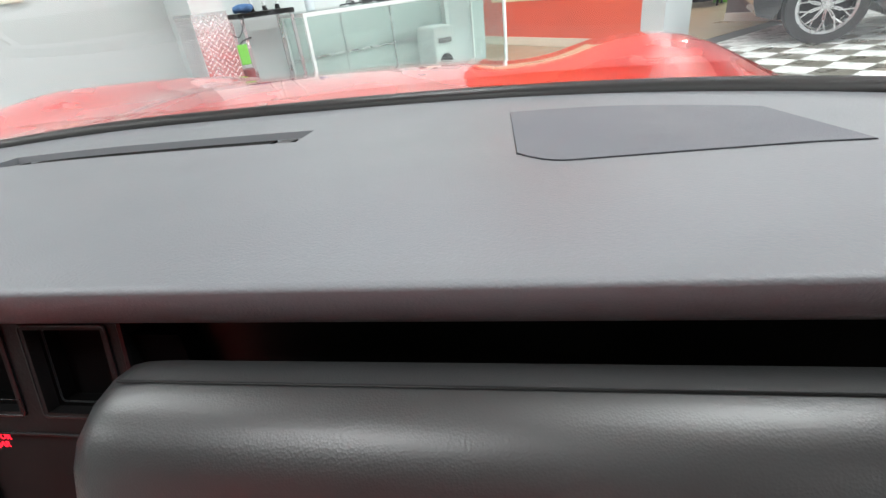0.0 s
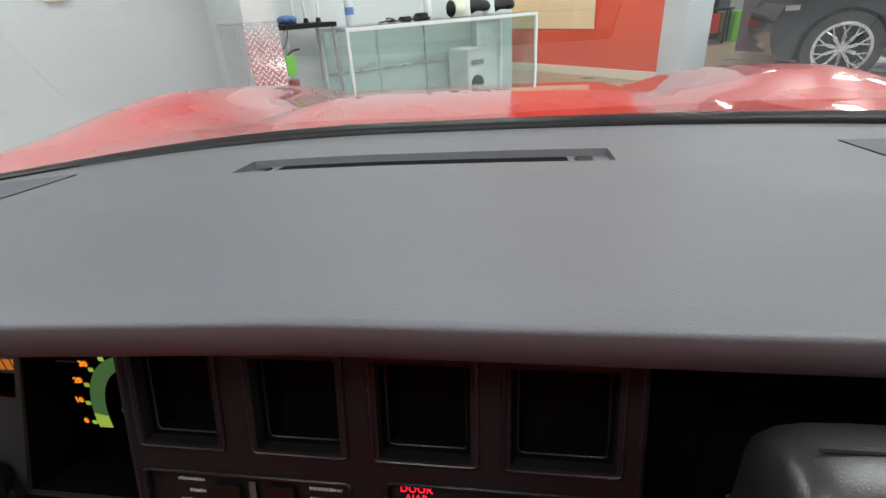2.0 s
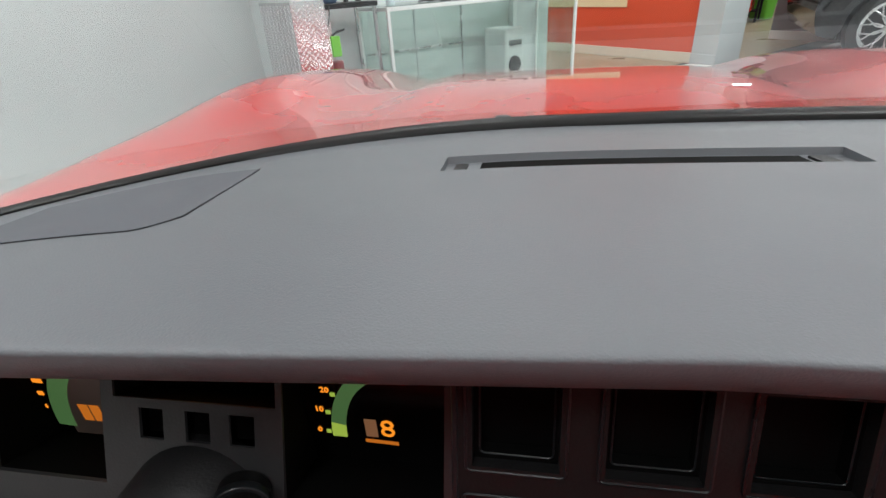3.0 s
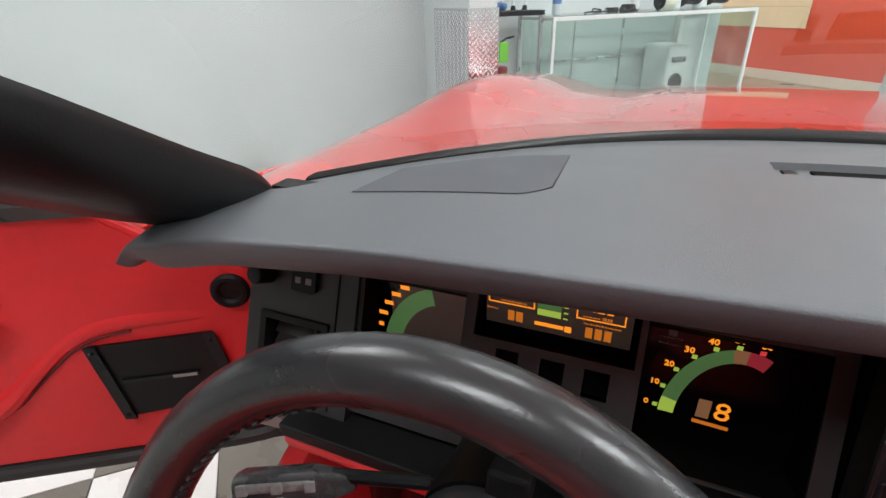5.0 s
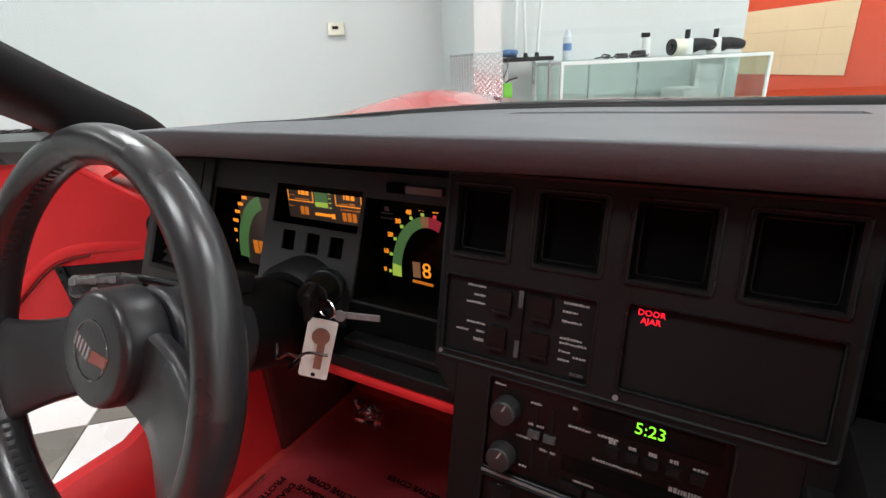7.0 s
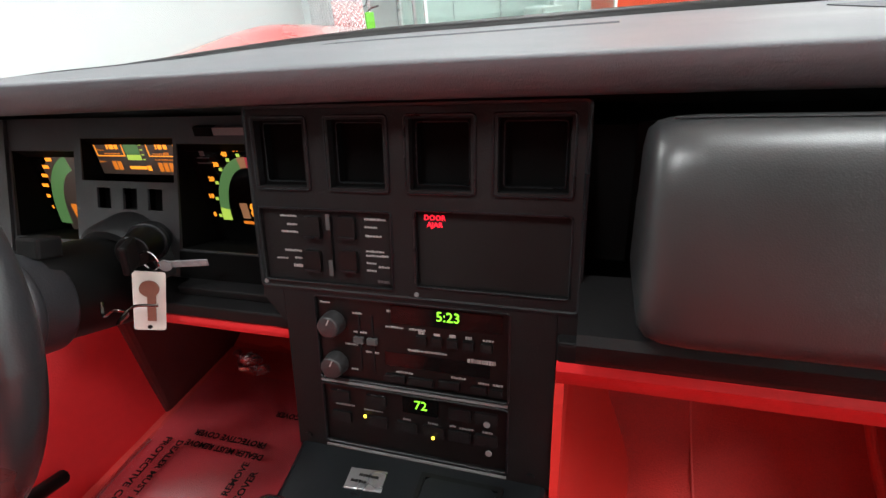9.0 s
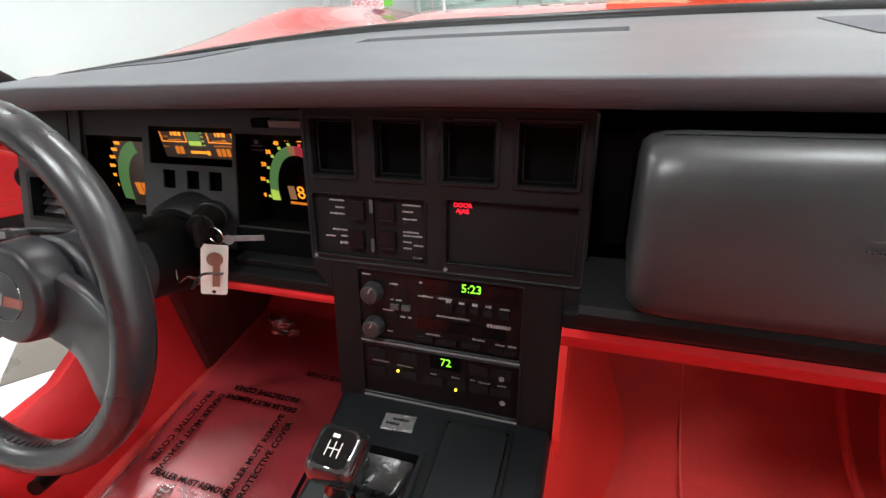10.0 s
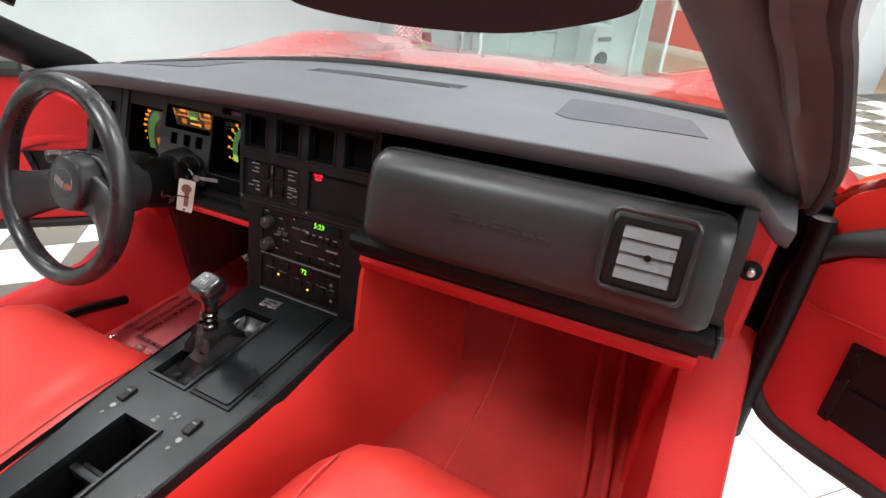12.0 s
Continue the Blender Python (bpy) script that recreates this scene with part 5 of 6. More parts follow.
part("console_top", pierced(-0.2, 0.2, -0.85, -0.082, [SHIFT, CUBBY], -0.010, on_top, cuts=ys_c[1:-1]), CONSOLE, console, "black satin top plate")
for hole, low, name in ((SHIFT, 0.512, "shifter_well"), (CUBBY, 0.486, "cubby_well")):
    part(name, well(*hole, low, 0.5445), DARK, console, "dark recess")
for hole in (SHIFT, CUBBY):
    a0, a1, b0, b1 = hole
    part("recess_rim", pierced(a0 - 0.005, a1 + 0.005, b0 - 0.005, b1 + 0.005, [hole], -0.003, lambda a, b, d: (a, b, 0.5562 + d)), CONSOLE, console, "narrow raised rim")
part("ashtray_lid", slab(rounded(0.038, 0.106, -0.330, -0.099, 0.006), 0.004, lambda a, b, d: (a, b, 0.5545 + d)), CONSOLE, console, "black sliding ashtray lid")
part("lid_frame", pierced(0.032, 0.112, -0.336, -0.093, [(0.0365, 0.1075, -0.3315, -0.0975)], -0.003, lambda a, b, d: (a, b, 0.5562 + d)), DARK, console)
part("badge_plate", box(-0.019, 0.019, -0.011, 0.011, 0.0, 0.002, 0.0006, Matrix.Translation((-0.020, -0.112, 0.553)) @ pose(0, 0, 0, 0, 0, 4)), ALLOY, console, "small bright gear badge")
bars("badge_mark", [(-0.034, -0.018, -0.117, -0.114), (-0.028, -0.008, -0.110, -0.107)], DARK, console, lambda a, b, d: (a, b, 0.5551 - d))
# coin tray and bits in the cubby
part("cubby_rib", box(-0.010, 0.054, -0.478, -0.472, 0.487, 0.528, 0.001), TRIM_BLACK, console)
part("cubby_rib", box(0.018, 0.023, -0.576, -0.480, 0.487, 0.520, 0.001), TRIM_BLACK, console)
for a, b, r in ((0.030, -0.430, 0.011), (0.004, -0.445, 0.009), (0.038, -0.530, 0.010)):
    part("coin_rest", cyl(r, r, 0.010, pose(a, b, 0.487), 16, bevel=0.002), CONSOLE, console, smooth=True)
for k in range(7):
    rnd = random.Random(90 + k)
    a, b = 0.000 + 0.042 * rnd.random(), -0.565 + 0.085 * rnd.random()
    part("paper_scrap", box(-0.007 - 0.004 * rnd.random(), 0.007, -0.004, 0.004, -0.0008, 0.0008, 0.0, pose(a, b, 0.4925 + 0.003 * k, 30 * rnd.random() - 15, 40 * rnd.random() - 20, 180 * rnd.random())), GREY_LABEL if k % 2 else TRIM_BLACK, console, "small grey scrap in the tray")
part("tray_lip", box(-0.011, 0.0545, -0.492, -0.481, 0.522, 0.540, 0.002), CONSOLE, console, "inner lip of the tray", smooth=True)
part("pale_clip", box(-0.009, 0.009, -0.004, 0.004, -0.006, 0.006, 0.002, pose(0.010, -0.500, 0.496, 20, 10, 30)), GREY_LABEL, console)
for a, b in ((-0.044, -0.382), (0.091, -0.379)):
    part("window_switch", box(a - 0.007, a + 0.007, b - 0.013, b + 0.013, 0.5535, 0.558, 0.002), DARK, console, "small black switch")
    part("switch_mark", box(a - 0.0035, a + 0.0035, b + 0.003, b + 0.006, 0.558, 0.5586), GREY_LABEL, console)
    part("switch_mark", cyl(0.0042, 0.0042, 0.0008, pose(a + 0.001, b - 0.023, 0.5532), 12), LABEL, console)
    part("switch_mark", cyl(0.003, 0.003, 0.0008, pose(a - 0.001, b - 0.038, 0.5532), 10), GREY_LABEL, console)
bars("latch_mark", [(0.028, 0.036, -0.398, -0.393), (0.030, 0.034, -0.391, -0.386), (0.046, 0.052, -0.376, -0.371), (0.055, 0.060, -0.378, -0.372), (0.049, 0.056, -0.384, -0.380)], GREY_LABEL, console, lambda a, b, d: (a, b, 0.5532 - d))

# gear lever
lever = part("gear_lever", sweep(bent([(-0.020, -0.256, 0.53), (-0.016, -0.250, 0.59), (-0.008, -0.236, 0.660)]), 0.009, 14), DARK, car, "gear lever with gloss black knob and soft boot", smooth=True)
COL = Matrix.Translation((-0.0155, -0.249, 0.598)) @ pose(0, 0, 0, -12, 6, 0)
part("lever_collar", loft([[COL @ Vector((r * math.cos(a), r * math.sin(a), z)) for a in (2 * math.pi * k / 20 for k in range(20))] for r, z in ((0.012, -0.002), (0.0155, 0.0), (0.0165, 0.004), (0.0155, 0.008), (0.0125, 0.010), (0.0122, 0.014), (0.0142, 0.018), (0.0122, 0.022), (0.0140, 0.027), (0.0118, 0.031), (0.0136, 0.037), (0.0116, 0.042), (0.0150, 0.056))]), DARK_CHROME, lever, "ribbed dark chrome collar", smooth=True)
KN = Matrix.Translation((-0.0075, -0.235, 0.653)) @ pose(0, 0, 0, 12, 5, 0) @ Matrix.Scale(0.84, 4)
part("knob", loft([[KN @ Vector((r * a, r * b, z)) for a, b in rounded(-1, 1, -1.05, 1.05, 0.5, 5)] for r, z in ((0.012, -0.004), (0.018, 0.0), (0.0235, 0.010), (0.0262, 0.020), (0.0268, 0.027), (0.0258, 0.034), (0.0222, 0.041), (0.0195, 0.0435))]), GLOSS_KNOB, lever, "gloss black gear knob", smooth=True)
part("knob_cap", slab(rounded(-0.0175, 0.0175, -0.018, 0.018, 0.008), 0.0012, lambda a, b, d: KN @ Vector((a, b, 0.0430 + d))), DARK_GLASS, lever, "black shift pattern plate")
bars("shift_lines", [(-0.007, -0.0062, -0.009, 0.006), (-0.0004, 0.0004, -0.009, 0.006), (0.0058, 0.0066, -0.009, 0.006), (-0.007, 0.0066, -0.0018, -0.001), (-0.006, 0.001, 0.0095, 0.0130)], TAG, lever, lambda a, b, d: KN @ Vector((a, b, 0.0443 - d)), whole=True)
rings = []
for t, z, mix in ((0.0, 0.540, 0.0), (0.08, 0.534, 0.10), (0.18, 0.528, 0.24), (0.28, 0.528, 0.38), (0.38, 0.536, 0.50), (0.50, 0.550, 0.62), (0.62, 0.566, 0.72), (0.75, 0.583, 0.82), (0.88, 0.600, 0.92), (1.0, 0.614, 1.0)):
    ring = []
    for j, (p, q) in enumerate(rounded(-0.053, 0.0185, -0.3325, -0.1485, 0.012, 7)):
        a = 2 * math.pi * j / 32
        lx, ly = -0.0165 + 0.014 * math.cos(math.atan2(q + 0.24, p + 0.02)), -0.2495 + 0.014 * math.sin(math.atan2(q + 0.24, p + 0.02))
        w = 0.006 * math.sin(math.pi * t) * math.sin(6 * a + 9 * t) + 0.005 * math.sin(math.pi * t) * math.sin(10 * a - 13 * t)
        ring.append((p + (lx - p) * mix + w, q + (ly - q) * mix + 1.3 * w, z + 0.013 * math.sin(math.pi * t) * math.sin(5 * a + 3 * t) * (1 - t)))
    rings.append(ring)
part("boot", loft(rings, caps=False), leather("soft_black_boot_leather", (0.016, 0.0155, 0.0155), 0.27, 200, 0.3), lever, "creased black leather boot", smooth=True)

# tub: floor, tunnel, toe boards, sills
tub = part("floor_carpet", box(-0.66, 0.70, -1.25, 0.34, 0.185, 0.252, 0.004), CARPET, car, "red cut-pile carpet")


def tunnel_ring(y):
    a, b = cons_l(y) + 0.004, cons_r(y) - 0.004
    sp = 0.030 + 0.05 * smooth01((y + 0.10) / 0.4)
    return [(a - sp * 1.9, y, 0.235), (a - sp, y, 0.33), (a - 0.018, y, 0.46), (a - 0.009, y, 0.520), (a - 0.003, y, 0.538), (a + 0.012, y, 0.470), (b - 0.012, y, 0.470), (b + 0.003, y, 0.538), (b + 0.009, y, 0.520), (b + 0.018, y, 0.46), (b + sp, y, 0.33), (b + sp * 1.9, y, 0.235)]


part("tunnel_carpet", loft([tunnel_ring(y) for y in (-1.2, -0.8, -0.5, -0.3, -0.15, -0.06, 0.05, 0.2, 0.42, 0.60)]), RED_SIDE, tub, "smooth red tunnel side", smooth=True)
for s in (-1, 1):
    prof = [(0.10, 0.250), (0.19, 0.275), (0.32, 0.37), (0.43, 0.50), (0.48, 0.70)] if s > 0 else [(0.34, 0.250), (0.40, 0.275), (0.50, 0.36), (0.575, 0.50), (0.60, 0.70)]
    bm = bmesh.new()
    rows = []
    for k in range(13):
        x = s * (0.14 + 0.52 * k / 12)
        wob = 0.010 * math.sin(14 * x) + 0.006 * math.sin(31 * x + 1)
        rows.append([(x, y + wob * (z > 0.27), z) for y, z in prof] + [(x, 0.62, 0.70), (x, 0.62, 0.235)])
    part("toe_board", loft(rows), CARPET, tub, "red carpeted footwell front", smooth=True)
    if s > 0:
        # seam paler than the carpet: its pinkish highlight is in the colour
        part("carpet_seam", sweep(bent([(s * 0.340, -0.25, 0.2535), (s * 0.345, 0.06, 0.2535), (s * 0.347, 0.170, 0.275), (s * 0.348, 0.300, 0.370), (s * 0.347, 0.410, 0.503)]), 0.0022, 6), mat("highlit_seam", (0.66, 0.07, 0.06), 0.8), tub)
    # the driver's side takes the darkened carpet: footwell shade in the colour
    part("kick_panel", box(-0.66 if s < 0 else 0.66, -0.622 if s < 0 else 0.70, 0.13 if s < 0 else 0.06, 0.62, 0.235, 0.704, 0.01), SHADED_CARPET if s < 0 else RED_VINYL, tub, "red carpeted side of the footwell, coloured as in shade" if s < 0 else "red side trim of the footwell")
    prof = ((0.628, 0.235), (0.640, 0.38), (0.652, 0.418), (0.672, 0.436), (0.700, 0.432), (0.722, 0.41), (0.735, 0.36), (0.735, 0.20), (0.62, 0.19)) if s < 0 else ((0.668, 0.235), (0.680, 0.40), (0.688, 0.432), (0.702, 0.440), (0.768, 0.438), (0.780, 0.43), (0.787, 0.40), (0.787, 0.20), (0.66, 0.19))
    rings = []
    for y in (-1.25, -0.8, -0.4, -0.1, 0.06, 0.14):
        up = 0.09 * smooth01((y + 0.12) / 0.25) if s < 0 else 0.24 * smooth01((y + 0.06) / 0.20)
        rings.append([(s * x, y, z + (up if z > 0.36 else 0)) for x, z in prof])
    part("door_sill", loft(rings), RED_VINYL if s < 0 else RED_SATIN, tub, "broad red vinyl door sill", smooth=True)
    part("hinge_pillar", box(-0.745 if s < 0 else 0.690, -0.645 if s < 0 else 0.757, 0.092, 0.20, 0.46 if s < 0 else 0.42, 0.868, 0.012), RED_SATIN, tub, "red painted door pillar")
    if s > 0:
        part("door_bolt", cyl(0.0075, 0.006, 0.012, pose(0.735, 0.092, 0.754, 90, 0, 0), 16, bevel=0.002), ALLOY, tub, "round steel bolt", smooth=True)
        part("bolt_ring", cyl(0.0155, 0.0155, 0.004, pose(0.735, 0.0925, 0.754, 90, 0, 0), 20), DARK, tub, smooth=True)
    part("door_stop", box(min(s * 0.73, s * 0.775), max(s * 0.73, s * 0.775), 0.10, 0.145, 0.52, 0.58, 0.004), DARK, tub)

# folds of pressed carpet in the passenger footwell
for k, (x0, x1, y0) in enumerate(((0.575, 0.605, 0.24), (0.622, 0.645, 0.20))):
    part("carpet_fold", sweep(bent([(x1, -0.18, 0.240), (x1 - 0.008, 0.02, 0.262), (x0, 0.16, 0.31), (x0 - 0.012, y0 + 0.03, 0.42), (x0 - 0.02, y0 + 0.11, 0.55)]), [0.004 + 0.003 * math.sin(math.pi * j / 24) for j in range(25)], 10), CARPET, tub, smooth=True)

# clear protective film with print on the driver's floor
film = thing("protective_floor_film", "clear plastic film with black print over the red carpet", "floor film")
CLEAR_FILM = pane("clear_plastic_film", (0.94, 0.90, 0.92), 0.12, 0.30)
CREASE = pane("bright_film_crease", (0.9, 0.82, 0.82), 0.35, 0.12)
rows = []
for i in range(29):
    x = -0.600 + 0.350 * i / 28
    row = []
    for j in range(33):
        y = -0.20 + 0.54 * j / 32
        edge = smooth01((abs(y - 0.07) - 0.22) / 0.05) + smooth01((-0.575 - x) / 0.03)
        row.append((x, y, 0.2575 + 0.0022 * noise.noise(Vector((x * 13, y * 10, 3))) + edge * (0.008 + 0.012 * noise.noise(Vector((x * 40, y * 40, 7))))))
    rows.append(row)
part("sheet", loft(rows, closed=False, caps=False), CLEAR_FILM, film, smooth=True).visible_shadow = False
part("floor_mat", box(-0.605, -0.245, -0.25, 0.26, 0.2525, 0.2545, 0.001), mat("dark_red_mat", (0.44, 0.032, 0.042), 0.8, vary=0.25, scale=9, fine=300, bump=0.6), film, "dark red mat below the film")
FILM_INK = mat("black_film_print", (0.010, 0.004, 0.004), 0.75, spec=0.1)


for words, x, y, turn, size in (("DEALER MUST REMOVE", -0.531, -0.020, -90, 0.0175), ("PROTECTIVE COVER", -0.559, -0.012, -90, 0.0185), ("DEALER MUST REMOVE", -0.436, 0.071, 180, 0.0160), ("PROTECTIVE COVER", -0.440, 0.095, 180, 0.0170),
                                ("DEALER MUST REMOVE", -0.374, -0.032, 90, 0.0170), ("PROTECTIVE COVER", -0.348, -0.040, 90, 0.0180), ("DEALER MUST REMOVE", -0.455, -0.112, 0, 0.0160), ("PROTECTIVE COVER", -0.310, 0.166, 180, 0.0165)):
    tagged(lettering("print_line", words, size, pose(x, y, 0.2632, 0, 0, turn), FILM_INK, film, 0.0001, 0.0006), kind="stuff")
for k in range(34):
    rnd = random.Random(50 + k)
    if k < 20:
        x, y, z, r = -0.50 + 0.25 * rnd.random(), -0.165 + 0.035 * rnd.random(), 0.264, 0.011
    elif k < 28:
        x, y, z, r = -0.545 + 0.085 * rnd.random(), 0.235 + 0.05 * rnd.random(), 0.275 + 0.03 * rnd.random(), 0.015
    else:
        x, y, z, r = -0.432 + 0.02 * rnd.random(), 0.18 + 0.02 * rnd.random(), 0.362 + 0.028 * rnd.random(), 0.013
    bm = bmesh.new()
    bmesh.ops.create_icosphere(bm, subdivisions=2, radius=1, matrix=Matrix.Translation((x, y, z)) @ Matrix.Diagonal((r * (0.6 + rnd.random()), r * 0.7, r * 0.5, 1)))
    for v in bm.verts:
        v.co += 0.010 * noise.noise_vector(v.co * 70)
    part("crumple", bm, CREASE if k % 3 else CLEAR_FILM, film, "crumpled shiny film edge").visible_shadow = False
part("film_fold", sweep(bent([(-0.582, -0.20, 0.262), (-0.585, -0.10, 0.266), (-0.592, 0.0, 0.266), (-0.596, 0.06, 0.262)]), 0.004, 6), CREASE, film, "bright folded film edge")

part("handbrake_lever", sweep(bent([(-0.560, -0.24, 0.400), (-0.584, -0.17, 0.372), (-0.618, -0.070, 0.322)]), 0.012, 12), DARK, car, "black parking brake lever beside the seat", smooth=True)


# seats
BROAD = ((-0.266, 0.14, 0.455, 0.02, 0.36), (-0.272, 0.155, 0.492, 0.03, 0.33), (-0.284, 0.170, 0.518, 0.035, 0.30), (-0.304, 0.180, 0.543, 0.04, 0.28), (-0.34, 0.186, 0.563, 0.045, 0.26), (-0.42, 0.19, 0.572, 0.05, 0.255), (-0.55, 0.19, 0.565, 0.05, 0.255), (-0.75, 0.19, 0.55, 0.05, 0.255), (-0.95, 0.18, 0.535, 0.05, 0.255))


def seat(name, x, label, lift=0.0, ahead=0.0, shape=None):
    """A bucket seat: a swelling cushion with flared sides, side bolsters and a backrest."""
    def ring(y, hw, top, flare, low):
        pts = []
        for k in range(11):
            t = k / 10
            a = 2 * t - 1
            pts.append((x + hw * a, y, top - 0.020 * (1 - a * a) - 0.030 * abs(a) ** 6))
        pts += [(x + hw + 0.35 * flare, y, top - 0.060), (x + hw + flare, y, top - 0.13), (x + hw + flare, y, low), (x - hw - flare, y, low), (x - hw - flare, y, top - 0.13), (x - hw - 0.35 * flare, y, top - 0.060)]
        return pts

    spec = ((-0.272, 0.09, 0.480, 0.030, 0.36), (-0.282, 0.125, 0.525, 0.045, 0.33), (-0.300, 0.150, 0.556, 0.060, 0.30), (-0.325, 0.168, 0.580, 0.072, 0.28), (-0.36, 0.178, 0.594, 0.08, 0.26), (-0.42, 0.184, 0.597, 0.085, 0.255), (-0.55, 0.186, 0.580, 0.085, 0.255), (-0.75, 0.186, 0.550, 0.08, 0.255), (-0.95, 0.18, 0.535, 0.07, 0.255))
    spec = [(y + ahead, hw, top + lift, fl, low) for y, hw, top, fl, low in shape or spec]
    s = part(name, loft([ring(*r) for r in spec]), RED_LEATHER, car, label, smooth=True)
    for q in (-1, 1):
        part("cushion_seam", sweep(bent([*[(x + q * hw * 0.97, y, top - 0.0255) for y, hw, top, fl, low in spec[4:8]]]), 0.0016, 6), mat("red_thread", (0.42, 0.032, 0.026), 0.7), s)
    part("backrest", loft([[(x + w * a, y + t * b, z) for a, b in rounded(-1, 1, -1, 1, 0.6, 5)] for y, z, w, t in
         ((-0.98, 0.45, 0.20, 0.06), (-1.01, 0.60, 0.235, 0.085), (-1.06, 0.78, 0.24, 0.085), (-1.11, 0.94, 0.20, 0.07), (-1.14, 1.03, 0.13, 0.05), (-1.145, 1.06, 0.09, 0.03))]), RED_LEATHER, s, "red leather backrest", smooth=True)
    return s


seat("driver_seat", -0.288, "red leather driver's seat", shape=BROAD)
seat("passenger_seat", 0.496, "red leather passenger seat", 0.038, 0.012)


# doors, both standing open
def driver_door():
    """a runs along the open door from its hinge, z is up, d goes out of the trim towards the cabin."""
    hinge, along, face = Vector((-0.74, 0.139)), Vector((-0.866, -0.5)), Vector((0.5, -0.866))

    def D(a, z, d):
        p = hinge + along * a + face * d
        return (p.x, p.y, z)

    outer = [(0.0, 0.70), (0.02, 0.725), (0.115, 0.775), (0.195, 0.828), (0.215, 0.852), (0.60, 0.870), (1.12, 0.880), (1.18, 0.86), (1.20, 0.55), (1.16, 0.40), (0.90, 0.395), (0.20, 0.425), (0.02, 0.45), (0.0, 0.52)]
    dr = part("driver_door", slab(outer, -0.145, lambda a, z, d: D(a, z, d - 0.006)), RED_PAINT, car, "open red door with red vinyl trim")
    trim = [(0.03, 0.52), (0.012, 0.70), (0.024, 0.728), (0.118, 0.779), (0.200, 0.833), (0.215, 0.849), (0.60, 0.852), (1.10, 0.855), (1.15, 0.80), (1.16, 0.55), (1.12, 0.44), (0.9, 0.425), (0.2, 0.455), (0.05, 0.475)]
    part("door_trim", slab(trim, 0.010, lambda a, z, d: D(a, z, d - 0.005)), RED_VINYL, dr, "red vinyl door trim panel")
    part("trim_chamfer", sweep(bent([D(0.012, 0.722, -0.002), D(0.06, 0.751, -0.002), D(0.118, 0.782, -0.002), D(0.200, 0.838, -0.002), D(0.214, 0.850, -0.002)], 4), 0.0075, 8), RED_VINYL, dr, "rounded front edge of the trim", smooth=True)
    edge = ((0.018, 0.49), (0.06, 0.452), (0.2, 0.437), (0.55, 0.418), (0.9, 0.407), (1.14, 0.412), (1.185, 0.55), (1.17, 0.84))
    part("door_seal", sweep([D(p.x, p.y, 0.002) for p in bent([(a, z, 0) for a, z in edge], 4)], 0.013, 8), RUBBER, dr, "black rubber door seal", smooth=True)
    # upper black cap with slotted outlet
    part("top_cap", loft([[D(a, z, d) for z, d in ((0.846, 0.010), (0.868, 0.022), (0.884, 0.012), (0.893, -0.02), (0.890, -0.12), (0.850, -0.12))] for a in (0.205, 0.3, 0.7, 1.15)]), COWL_GREY, dr, "worn black cap along the window line", smooth=True)
    part("cap_end", loft([[D(a, z, d) for z, d in ((0.862 - e, 0.008), (0.880 - e, 0.006), (0.884 - e, -0.020), (0.862 - e, -0.020))] for a, e in ((0.204, 0.0), (0.175, 0.006), (0.150, 0.018))]), SLAT, dr, "pale end of the cap", smooth=True)
    part("cap_outlet", slab(rounded(0.24, 0.44, -0.085, -0.045, 0.01), 0.002, lambda a, b, d: (*D(a, 0, b)[:2], 0.8925 + d)), RUBBER, dr)
    for k in range(7):
        part("outlet_slot", slab([(0.255 + 0.026 * k, -0.08), (0.267 + 0.026 * k, -0.08), (0.267 + 0.026 * k, -0.05), (0.255 + 0.026 * k, -0.05)], 0.003, lambda a, b, d: (*D(a, 0, b)[:2], 0.8935 + d)), CONSOLE, dr)
    wc = part("window_corner", slab([(0.278, 0.937), (0.288, 0.893), (0.09, 0.886), (0.14, 0.905)], 0.012, lambda a, z, d: D(a, z, d - 0.060)), TRIM_BLACK, dr, "black corner piece of the door window")
    part("corner_screw", cyl(0.005, 0.004, 0.004, Matrix.Translation(D(0.262, 0.915, -0.047)) @ pose(0, 0, 0, 90, 0, 30), 10), ALLOY, wc)
    # swept armrest ledge
    line = [(0.02, 0.686), (0.14, 0.687), (0.24, 0.682), (0.30, 0.660), (0.36, 0.612), (0.42, 0.562), (0.50, 0.535), (0.70, 0.520), (1.10, 0.515)]
    path = bent([(a, z, 0) for a, z in line], 4)
    sec = [(0.020, 0.004), (0.012, 0.026), (-0.004, 0.034), (-0.014, 0.026), (-0.018, 0.004)]
    grow = [smooth01((p.x - 0.02) / 0.2) * (0.16 + 0.70 * smooth01((p.x - 0.28) / 0.25)) for p in path]
    part("armrest_ledge", loft([[D(p.x, p.y + q * (0.5 + g), 0.003 + e * g) for q, e in sec] for p, g in zip(path, grow)]), RED_VINYL, dr, "sweeping red armrest ledge", smooth=True)
    part("ledge_crease", sweep([D(p.x - 0.004, p.y - 0.013, 0.0065) for p in path if p.x > 0.2], 0.0022, 6), SHADED_CARPET, dr, "crease under the ledge, its shade in the colour")
    # speaker in its black frame
    part("speaker_panel", slab([(0.278, 0.652), (0.108, 0.660), (0.096, 0.540), (0.262, 0.520)], 0.005, lambda a, z, d: D(a, z, d + 0.006)), DARK, dr, "black door speaker panel")
